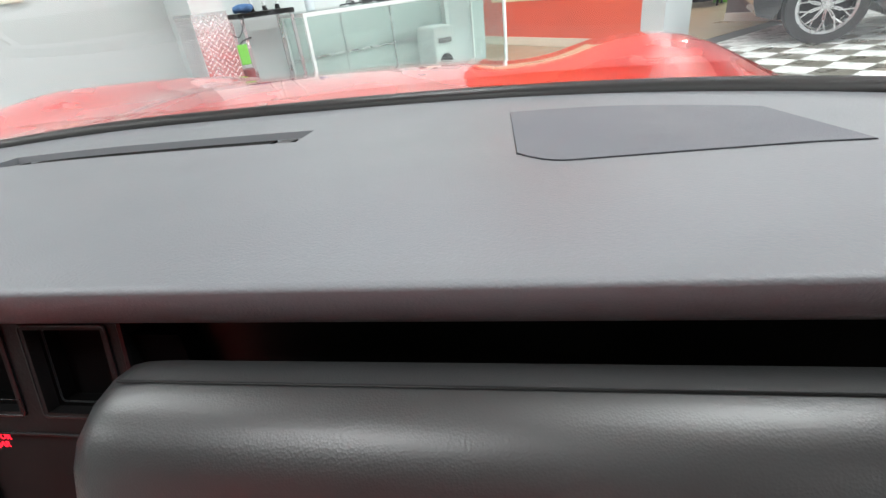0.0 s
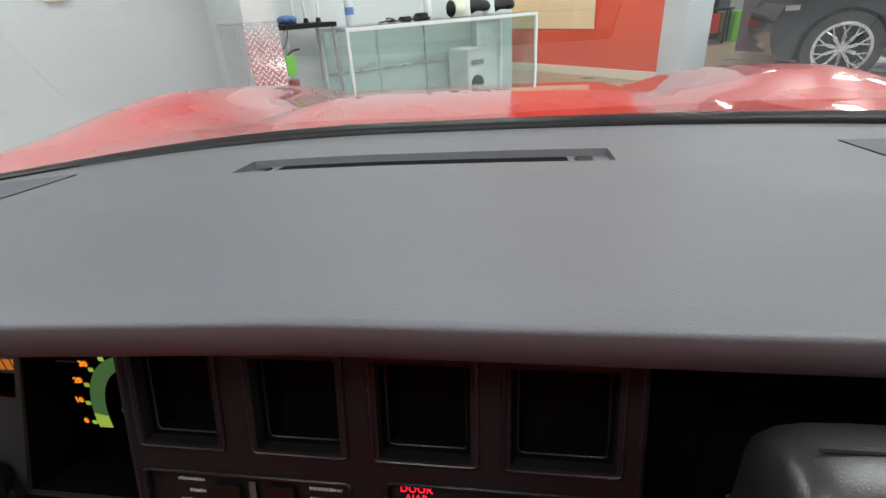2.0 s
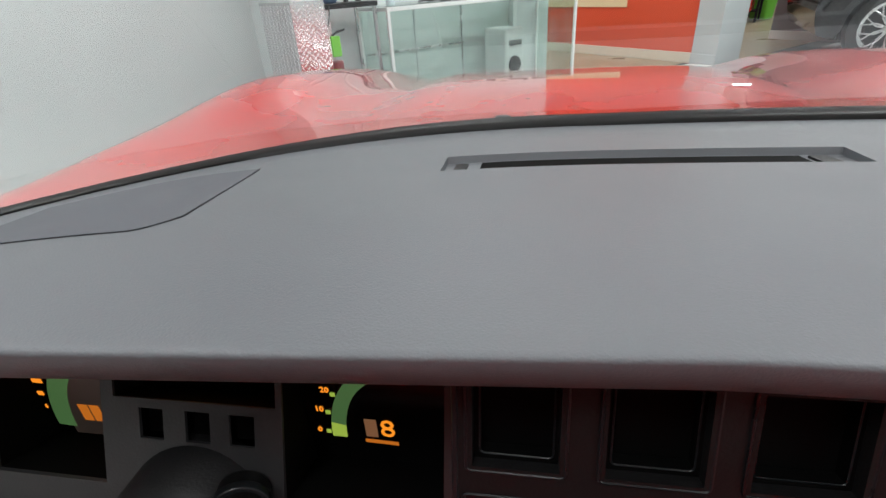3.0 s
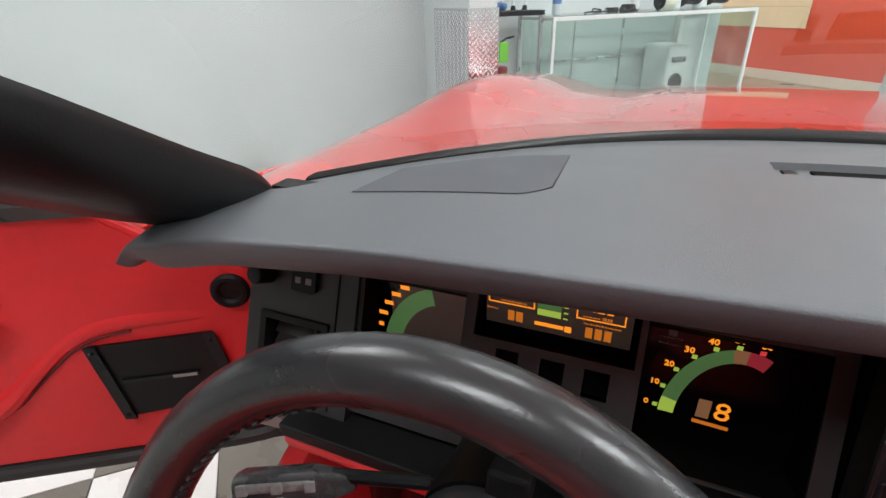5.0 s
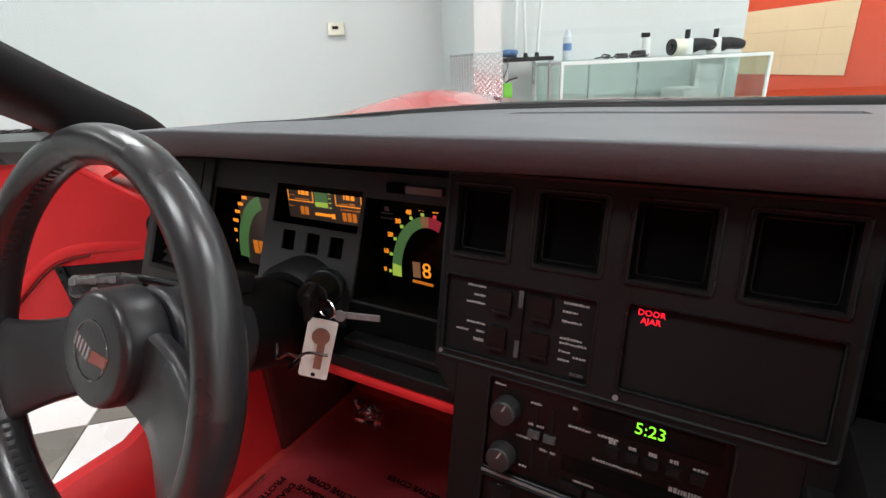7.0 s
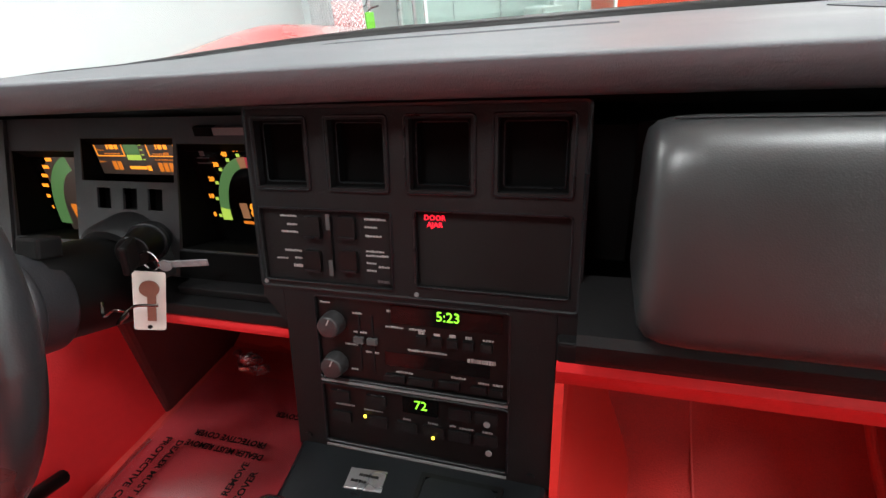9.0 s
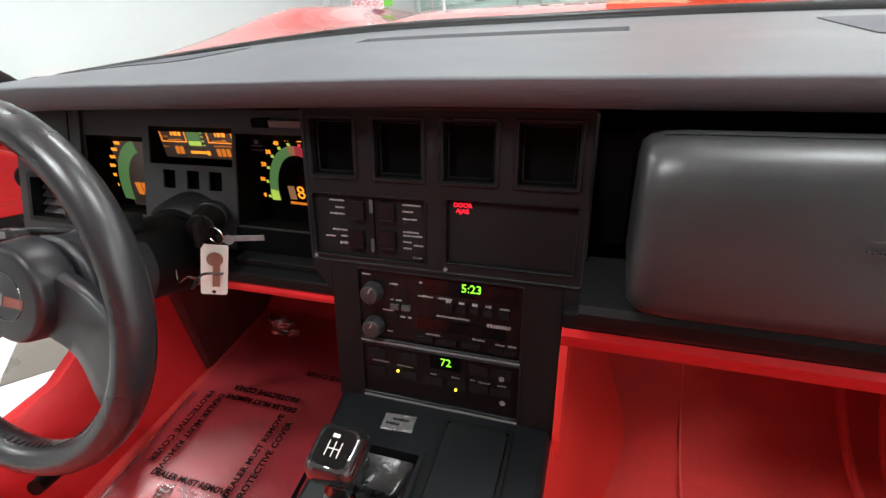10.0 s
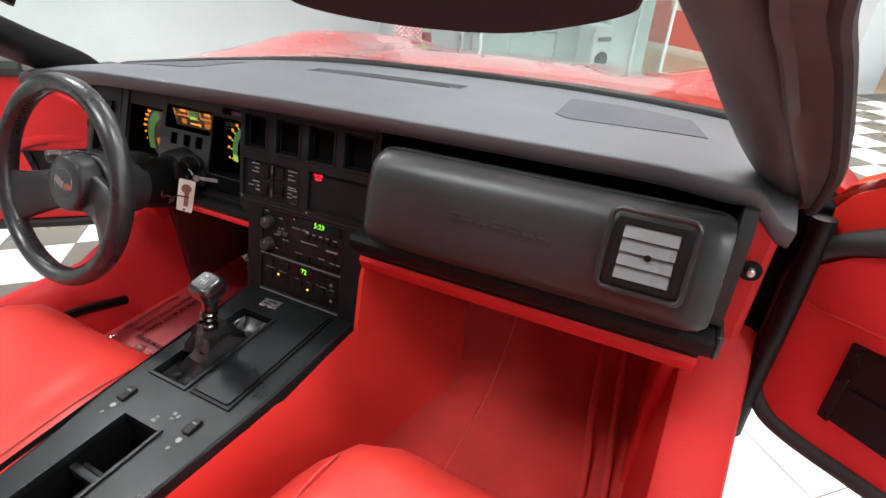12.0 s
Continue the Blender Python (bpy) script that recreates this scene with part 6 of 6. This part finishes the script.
    for (a0, z0), (a1, z1) in zip([(0.281, 0.654), (0.119, 0.661)], [(0.264, 0.518), (0.100, 0.538)]):
        part("speaker_frame", slab([(a0, z0), (a0 - 0.016, z0), (a1 - 0.016, z1), (a1, z1)], 0.004, lambda a, z, d: D(a, z, d + 0.011)), CONSOLE, dr)
        for a, z in ((a0 - 0.009, z0 - 0.010), (a1 - 0.007, z1 + 0.009)):
            bm = bmesh.new()
            bmesh.ops.create_icosphere(bm, subdivisions=1, radius=0.0035, matrix=Matrix.Translation(D(a, z, 0.0155)))
            part("screw", bm, DARK, dr)
    part("speaker_bar", slab([(0.248, 0.586), (0.140, 0.590), (0.140, 0.595), (0.248, 0.592)], 0.003, lambda a, z, d: D(a, z, d + 0.0112)), CONSOLE, dr)
    part("speaker_mark", slab([(0.176, 0.5885), (0.142, 0.5895), (0.142, 0.5945), (0.176, 0.5935)], 0.001, lambda a, z, d: D(a, z, d + 0.0143)), LABEL, dr, "pale mark on the speaker bar")
    ring = [D(0.068 + 0.020 * math.cos(t), 0.722 + 0.020 * math.sin(t), 0.006) for t in (2 * math.pi * k / 24 for k in range(24))]
    part("duct_rim", sweep(ring + ring[:1], 0.007, 8), TRIM_BLACK, dr, "round black demister duct", smooth=True)
    part("duct_hole", slab([(0.068 + 0.018 * math.cos(t), 0.722 + 0.018 * math.sin(t)) for t in (2 * math.pi * k / 20 for k in range(20))], 0.001, lambda a, z, d: D(a, z, d + 0.0055)), DARK, dr)
    # handle recess and pull
    part("handle_recess", slab([(0.362, 0.747), (0.380, 0.751), (0.62, 0.752), (0.66, 0.74), (0.64, 0.58), (0.52, 0.580), (0.380, 0.705), (0.360, 0.730)], 0.002, lambda a, z, d: D(a, z, d + 0.0055)), DARK, dr, "black door handle recess")
    part("handle_edge", loft([[D(a, z, 0.0055), D(a - 0.012, z + 0.008, 0.020), D(a + 0.002, z - 0.006, 0.024), D(a + 0.010, z - 0.012, 0.0055)] for a, z in ((0.370, 0.702), (0.44, 0.642), (0.51, 0.582), (0.60, 0.570))]), RED_VINYL, dr, smooth=True)
    part("door_handle", box(-0.035, 0.035, -0.008, 0.008, -0.008, 0.008, 0.004, Matrix.Translation(D(0.435, 0.668, 0.020)) @ pose(0, 0, 0, 0, -38, 30)), DARK, dr, "black inner door handle")
    part("lower_rocker_strip", slab([(0.03, 0.440), (1.15, 0.398), (1.15, 0.412), (0.03, 0.455)], 0.006, lambda a, z, d: D(a, z, d + 0.001)), RUBBER, dr)


def passenger_door():
    """Like the driver's: a along the door, z up, d towards the cabin."""
    hinge, along, face = Vector((0.798, 0.106)), Vector((0.866, -0.5)), Vector((-0.5, -0.866))

    def D(a, z, d):
        p = hinge + along * a + face * d
        return (p.x, p.y, z)

    top = [(-0.016, 0.80), (-0.008, 0.845), (0.012, 0.884), (0.042, 0.906), (0.10, 0.925), (0.30, 0.945), (0.70, 0.950), (1.12, 0.94), (1.18, 0.88)]
    low = [(1.20, 0.58), (1.16, 0.49), (0.90, 0.478), (0.20, 0.480), (0.06, 0.482), (0.005, 0.505), (-0.014, 0.56)]
    dr = part("passenger_door", slab(top + low, -0.02, lambda a, z, d: D(a, z, d - 0.008)), RED_PAINT, car, "open red door with red vinyl trim")
    part("door_crown", loft([[D(a - 0.012, z + 0.004, -0.029), D(a - 0.010, z + 0.012, -0.055), D(a, z + 0.012, -0.10), D(a + 0.01, z - 0.01, -0.14), D(a + 0.012, z - 0.03, -0.145)] for a, z in top], closed=False, caps=False), RED_PAINT, dr, "rounded red top of the door", smooth=True)
    part("door_skin", slab([(0.0, 0.80), (0.05, 0.875), (0.30, 0.915), (1.12, 0.91), (1.19, 0.58), (1.15, 0.45), (0.0, 0.45)], 0.010, lambda a, z, d: D(a, z, d - 0.150)), RED_PAINT, dr, "outer red door skin")
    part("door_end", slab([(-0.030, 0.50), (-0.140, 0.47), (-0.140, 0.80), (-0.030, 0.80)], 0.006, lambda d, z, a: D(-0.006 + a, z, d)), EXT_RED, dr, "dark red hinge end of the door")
    trim = [(0.012, 0.56), (0.008, 0.70), (0.006, 0.748), (0.016, 0.785), (0.045, 0.812), (0.10, 0.838), (0.30, 0.852), (1.10, 0.855), (1.15, 0.80), (1.16, 0.58), (1.12, 0.512), (0.9, 0.506), (0.2, 0.508), (0.072, 0.512), (0.030, 0.530)]
    part("door_trim", slab(trim, 0.010, lambda a, z, d: D(a, z, d - 0.006)), RED_VINYL, dr, "red vinyl door trim panel")
    edge = ((1.10, 0.885), (0.60, 0.888), (0.30, 0.884), (0.15, 0.872), (0.065, 0.843), (0.012, 0.808), (-0.007, 0.762), (-0.006, 0.70), (-0.003, 0.62), (0.002, 0.572), (0.022, 0.530), (0.070, 0.507), (0.20, 0.503), (0.55, 0.498), (1.12, 0.498))
    path = bent([(a, z, 0) for a, z in edge], 4)
    part("door_seal", sweep([D(p.x, p.y, 0.003) for p in path], [0.014 + 0.007 * smooth01((p.x - 0.01) / 0.10) * (p.y > 0.8) for p in path], 10), RUBBER, dr, "black rubber door seal", smooth=True)
    part("trim_crease", sweep([D(a, z, 0.005) for a, z in ((0.006, 0.726), (0.05, 0.724), (0.113, 0.727), (0.30, 0.735), (0.60, 0.73))], 0.0028, 6), RED_SATIN, dr, "raised crease across the trim")
    part("speaker_panel", slab([(0.089, 0.703), (0.30, 0.712), (0.30, 0.560), (0.094, 0.577)], 0.005, lambda a, z, d: D(a, z, d + 0.005)), DARK, dr, "black door speaker panel")
    part("speaker_frame", slab([(0.090, 0.704), (0.104, 0.7045), (0.109, 0.574), (0.095, 0.576)], 0.004, lambda a, z, d: D(a, z, d + 0.010)), CONSOLE, dr)
    for a, z in ((0.099, 0.694), (0.104, 0.585)):
        bm = bmesh.new()
        bmesh.ops.create_icosphere(bm, subdivisions=1, radius=0.0035, matrix=Matrix.Translation(D(a, z, 0.0145)))
        part("screw", bm, DARK, dr)
    part("speaker_bar", slab([(0.112, 0.632), (0.29, 0.630), (0.29, 0.636), (0.112, 0.638)], 0.003, lambda a, z, d: D(a, z, d + 0.0102)), CONSOLE, dr)


driver_door()
passenger_door()
for s in (-1, 1):
    part("check_strap", box(min(s * 0.72, s * 0.80), max(s * 0.72, s * 0.80), 0.125, 0.15, 0.60, 0.64, 0.004), DARK, car)


# the gap is filled with a black block in place of its shade
part("gap_shade", box(0.7575, 0.806, 0.112, 0.20, 0.46, 0.862, 0.004), VOID, car, "black block for the shade between pillar and door")
part("jamb_rubber", sweep(bent([(0.792, 0.094, 0.852), (0.795, 0.090, 0.70), (0.796, 0.090, 0.55), (0.800, 0.094, 0.45)]), 0.015, 10), DARK, car, "black rubber in the door gap", smooth=True)


# windscreen, pillars, visor and mirror
pl = bent([(-0.716, 0.17, 0.815), (-0.705, 0.125, 0.845), (-0.690, 0.05, 0.900), (-0.666, -0.055, 0.960), (-0.640, -0.18, 1.035), (-0.628, -0.33, 1.114), (-0.622, -0.44, 1.164)], 5)
rings = []
for i, p in enumerate(pl):
    d = (pl[min(i + 1, len(pl) - 1)] - pl[max(i - 1, 0)]).normalized()
    inn = Vector((1, 0, 0))
    inn = (inn - d * inn.dot(d)).normalized()
    up = inn.cross(d)
    if up.z < 0:
        up = -up
    w = 0.044 * (0.20 + 0.80 * smooth01((0.16 - p.y) / 0.15))
    prof = ((0.96, 0.25), (0.88, 0.44), (0.3, 0.52), (-0.6, 0.50), (-1.15, 0.2), (-1.3, -0.35), (-1.0, -0.95), (-0.2, -1.08), (0.6, -0.78), (0.92, -0.25))
    rings.append([p + inn * (w * a) + up * (w * b) for a, b in prof])
pil = part("windscreen_pillar", loft(rings), PILLAR_BLACK, car, "black trimmed windscreen pillar", smooth=True)
part("pillar_seal", sweep([p + Vector((-0.05, -0.004, -0.012)) for p in pl], 0.012, 8), RUBBER, pil, "black rubber pillar seal", smooth=True)
for q in ((-0.660, -0.030, 0.922), (-0.640, -0.194, 1.013)):
    bm = bmesh.new()
    bmesh.ops.create_icosphere(bm, subdivisions=2, radius=0.0045, matrix=Matrix.Translation(q))
    part("trim_screw", bm, ALLOY, pil)
# the passenger's pillar: a broad moulded blade with a groove and a rib
inner_line = bent([(0.742, 0.105, 0.862), (0.728, 0.072, 0.880), (0.682, 0.025, 0.932), (0.6365, -0.03, 0.994), (0.601, -0.13, 1.058), (0.577, -0.25, 1.104), (0.560, -0.36, 1.140), (0.550, -0.47, 1.172)], 5)
outer_line = bent([(0.766, 0.075, 0.866), (0.760, 0.030, 0.899), (0.730, -0.10, 0.971), (0.700, -0.174, 1.034), (0.675, -0.232, 1.080), (0.650, -0.306, 1.1125), (0.635, -0.38, 1.145), (0.620, -0.47, 1.175)], 5)
rings = []
for i, (p, q) in enumerate(zip(inner_line, outer_line)):
    d = inner_line[min(i + 1, len(inner_line) - 1)] - inner_line[max(i - 1, 0)]
    n = (q - p).cross(d).normalized()
    if n.dot(Vector((0.0, -0.6, 0.9)) - p) < 0:
        n = -n
    g = 0.35 + 0.65 * smooth01(i / 12)
    rings.append([p.lerp(q, t) + n * (h * g) for t, h in ((0.0, 0.0), (0.03, 0.006), (0.10, 0.011), (0.25, 0.014), (0.42, 0.012), (0.54, 0.006), (0.60, -0.003), (0.635, 0.001), (0.67, 0.010), (0.72, 0.012), (0.77, 0.006), (0.88, 0.005), (0.97, 0.003), (1.0, -0.004), (0.97, -0.020), (0.5, -0.030), (0.03, -0.016))])
# paler than the driver's pillar: the light on it is in the colour
pil = part("windscreen_pillar", loft(rings), PILLAR_LIT, car, "black moulded windscreen pillar with a ribbed edge", smooth=True)
part("pillar_seal", sweep([q + Vector((0.006, 0.012, -0.006)) for q in outer_line], 0.007, 8), RUBBER, pil, "black rubber pillar seal", smooth=True)
header = part("windscreen_header", sweep(bent([(-0.62, -0.445, 1.164), (-0.3, -0.42, 1.196), (0.0, -0.41, 1.206), (0.3, -0.42, 1.196), (0.606, -0.455, 1.166)]), 0.024, 10), TRIM_BLACK, car, "black windscreen header rail", smooth=True)
rows = []
for k in range(21):
    x = -0.70 + 1.4 * k / 20
    yb, zb = rear_y(x) + 0.045 + 0.03 * abs(x), pad_point(min(max(x, -0.64), 0.68), 0.0)[1] - 0.010
    xt = x * 0.88
    yt, zt = -0.385 - 0.17 * xt * xt, 1.198 - 0.09 * xt * xt
    row = []
    for j in range(9):
        t = j / 8
        arch = 0.020 * math.sin(math.pi * t)
        row.append((x + (xt - x) * t, yb + (yt - yb) * t, zb + (zt - zb) * t + arch))
    rows.append(row)
part("windscreen", loft(rows, closed=False, caps=False), SCREEN_GLASS, car, "clear sloping windscreen", smooth=True).visible_shadow = False

VISOR = bent([(0.262, 1.140, 0), (0.260, 1.110, 0), (0.278, 1.096, 0), (0.360, 1.0875, 0), (0.462, 1.088, 0), (0.538, 1.103, 0), (0.553, 1.115, 0), (0.553, 1.140, 0)], 5)
visor = part("sun_visor", slab([(p.x, p.y) for p in VISOR], 0.018, lambda a, b, d: (0.596 + 0.85 * (a - 0.596), -0.330 + d - 0.4 * (b - 1.09), 1.115 + 0.85 * (b - 1.122))), mat("black_visor_cloth", (0.018, 0.013, 0.015), 0.85, vary=0.2, scale=20, fine=400, bump=0.5), car, "black padded sun visor", smooth=True)
MR = Matrix.Translation((-0.012, -0.352, 1.122)) @ pose(0, 0, 0, -6, 0, -20)
mir = part("rear_view_mirror", box(-0.085, 0.085, -0.008, 0.034, -0.033, 0.033, 0.012, MR, seg=3), TRIM_BLACK, car, "black rear-view mirror", smooth=True)
part("mirror_glass", box(-0.079, 0.079, -0.0092, -0.0086, -0.028, 0.028, 0, MR), CHROME, mir, "mirror glass")
part("mirror_tab", sweep([MR @ Vector((0.0, 0.002, -0.030)), MR @ Vector((0.004, -0.006, -0.045))], 0.006, 10), DARK, mir)
part("mirror_stem", sweep([MR @ Vector((0, 0.034, 0.0)), MR @ Vector((0, 0.05, 0.05))], 0.009, 10), DARK, mir)


# bonnet, wings and cowl outside
def bonnet_z(x, y):
    ax = abs(x)
    base = 0.888 + 0.014 * smooth01((y - 0.55) / 0.35) - 0.045 * max(y - 0.45, 0) - 0.062 * max(y - 0.45, 0) ** 2
    hump = 0.050 * math.exp(-((ax - 0.66) / 0.14) ** 2) * smooth01((y - 0.35) / 0.5) * smooth01((2.1 - y) / 0.5)
    power = 0.012 * (smooth01((0.36 - ax) / 0.07)) * smooth01((y - 0.5) / 0.25)
    edge = -0.32 * max(ax - 0.74, 0) ** 1.3 * 1.6
    return base + hump + power + edge - 0.035 * x * x


xs_b = [-0.90 + 1.8 * k / 60 for k in range(61)]


def bonnet_start(x):
    return rear_y(min(max(x, -0.70), 0.73)) + 0.088 - 0.25 * max(abs(x) - 0.70, 0)


def bonnet_part(name, label):
    rows = []
    for x in xs_b:
        y0 = bonnet_start(x)
        rows.append([(x, y0, bonnet_z(x, y0) - 0.012)] + [(x, y0 + (2.31 - y0) * (k / 46) ** 1.15, bonnet_z(x, y0 + (2.31 - y0) * (k / 46) ** 1.15)) for k in range(47)])
    return part(name, loft(rows, closed=False, caps=False), RED_PAINT, car, label, smooth=True)


bonnet_part("bonnet", "glossy red clamshell bonnet")
for s in (-1, 1):
    part("wing_side", slab([(0.42, 0.25), (0.22, 0.60), (0.22, 0.83), (2.3, 0.62), (2.35, 0.25)], 0.01, lambda a, b, d: (s * (0.885 + d), a, b)), RED_PAINT, car)
part("nose", box(-0.88, 0.88, 2.30, 2.36, 0.2, 0.62, 0.03), RED_PAINT, car)
rows = []
for k in range(29):
    x = -0.640 + 1.34 * k / 28
    y = rear_y(x)
    z = pad_point(x, 0.0)[1]
    rows.append([(x, y + 0.014, z - 0.006), (x, y + 0.05, z - 0.003), (x, y + 0.105, z - 0.012), (x, y + 0.105, 0.86), (x, y + 0.014, 0.86)])
cowl = part("cowl", loft(rows), COWL_GREY, car, "grey weathered cowl below the windscreen", smooth=True)
rows = []
for k in range(29):
    x = -0.645 + 1.375 * k / 28
    y, z = rear_y(x), pad_point(x, 0.0)[1]
    h = 1.0 - 0.55 * smooth01((-0.15 - x) / 0.4)
    rows.append([(x, y - 0.001, z - 0.004), (x, y + 0.001, z + 0.004 * h), (x, y + 0.006, z + 0.0085 * h), (x, y + 0.022, z + 0.0095 * h), (x, y + 0.026, z - 0.004)])
part("screen_seal", loft(rows), DARK, cowl, "black rubber strip along the windscreen foot", smooth=True)
for x0, x1 in ((-0.30, 0.10), (0.02, 0.42)):
    pts = [(x0 + (x1 - x0) * k / 8, rear_y(x0 + (x1 - x0) * k / 8) + 0.046, 0.8985 + 0.004 * math.sin(math.pi * k / 8)) for k in range(9)]
    part("wiper_blade", sweep(pts, 0.0028, 8), CONSOLE, cowl, "black wiper blade")
    part("wiper_arm", sweep([(x0 + 0.16, rear_y(x0 + 0.16) + 0.062, 0.895), (x0 + 0.22, rear_y(x0 + 0.2) + 0.055, 0.903), (x0 + 0.30, rear_y(x0 + 0.3) + 0.050, 0.903)], 0.004, 8), CONSOLE, cowl)
    part("wiper_pivot", cyl(0.014, 0.012, 0.022, pose(x0 + 0.17, rear_y(x0 + 0.16) + 0.062, 0.884), 14, bevel=0.003), CONSOLE, cowl, smooth=True)
part("firewall", box(-0.68, 0.72, 0.62, 0.65, 0.2, 0.84), DARK, car)
part("dash_underside", box(-0.66, -0.14, 0.12, 0.62, 0.705, 0.72), DARK, car)
part("dash_underside", box(0.16, 0.70, 0.10, 0.62, 0.705, 0.72), DARK, car)

# open roof: only the rear hoop and the dark rear screen behind the seats
part("rear_hoop", sweep(bent([(-0.60, -1.12, 1.185), (-0.3, -1.12, 1.215), (0.0, -1.12, 1.222), (0.3, -1.12, 1.215), (0.60, -1.12, 1.185)]), 0.03, 10), RED_PAINT, car, "red painted rear hoop", smooth=True)
part("rear_screen", loft([[(x, -1.13, 1.215 - 0.09 * x * x), (x * 1.1, -1.6, 1.06 - 0.09 * x * x), (x * 1.15, -2.0, 0.91), (x * 1.15, -2.0, 0.905), (x * 1.1, -1.6, 1.055 - 0.09 * x * x), (x, -1.13, 1.21 - 0.09 * x * x)] for x in (-0.62, -0.4, -0.2, 0.0, 0.2, 0.4, 0.62)]), DARK_GLASS, car, "dark tinted rear screen", smooth=True)
for s in (-1, 1):
    part("rear_pillar", loft([[(s * x, y, z) for x, y in ((w - 0.06, y0), (w, y0 - 0.02), (w, y1), (w - 0.06, y1))] for z, w, y0, y1 in ((0.90, 0.74, -1.18, -1.50), (1.20, 0.60, -1.06, -1.20))]), RED_PAINT, car)

# rear of the cabin, wheels and under-body
part("cabin_rear", box(-0.70, 0.70, -1.45, -1.28, 0.235, 0.92, 0.03), CARPET, car, "red carpeted rear bulkhead")
part("rear_body", box(-0.88, 0.88, -2.3, -1.46, 0.25, 0.92, 0.08), RED_PAINT, car, "red rear body")
part("underbody", box(-0.74, 0.74, -2.2, 2.2, 0.14, 0.184), DARK, car)
for x, y in ((-0.80, 1.30), (0.80, 1.30), (-0.80, -1.75), (0.80, -1.75)):
    w = part("wheel", cyl(0.315, 0.315, 0.22, pose(x - 0.11, y, 0.316, 0, 90, 0), 36, bevel=0.03), RUBBER, car, "black tyre on alloy wheel", smooth=True)
    part("rim", cyl(0.20, 0.18, 0.012, pose(x + (0.111 if x > 0 else -0.123), y, 0.316, 0, 90, 0), 28), ALLOY, w)


# ---- floor tiles, one by one ----
PITCH = 0.305
tile_mesh = {}
for key, m_ in (("w", TILE_WHITE), ("g", TILE_GREY)):
    bm = box(-PITCH / 2 + 0.0015, PITCH / 2 - 0.0015, -PITCH / 2 + 0.0015, PITCH / 2 - 0.0015, -0.006, 0.0, 0.0015, seg=1)
    me = bpy.data.meshes.new("tile")
    bm.to_mesh(me)
    bm.free()
    me.materials.append(m_)
    tile_mesh[key] = me
rest = {"w": bmesh.new(), "g": bmesh.new()}
near = 0
for i in range(-22, 48):
    for j in range(-23, 12):
        u, v = -0.10 + PITCH * (i + 0.5), 0.175 + PITCH * (j + 0.5)
        if not (-6.7 < u < 14.6 and -6.7 < v < 3.6):
            continue
        if u > 5.9 and v > 3.05:
            continue
        key = "w" if (i + j) % 2 else "g"
        if u > 6.2 and v > 2.1:
            key = "w"
        p = ROOM @ Vector((u, v, 0))
        if 0.6 < p.x < 1.45 and -0.4 < p.y < 0.95:
            key = "w"
        left = -2.9 < p.x < -0.7 and -0.9 < p.y < 1.3
        right = 0.7 < p.x < 2.5 and -0.3 < p.y < 1.4
        far = 4.6 < u < 7.4 and 0.2 < v < 3.0
        if (left or right or far) and near < 300:
            t = new("tile", tile_mesh[key])
            t.parent = floor
            t.location = (u, v, 0)
            near += 1
        else:
            h = PITCH / 2 - 0.0015
            rest[key].faces.new([rest[key].verts.new((u + a * h, v + b * h, 0)) for a, b in ((-1, -1), (1, -1), (1, 1), (-1, 1))])
for key, m_ in (("w", TILE_WHITE), ("g", TILE_GREY)):
    tagged(part("tile_field", rest[key], m_, floor), kind="stuff")
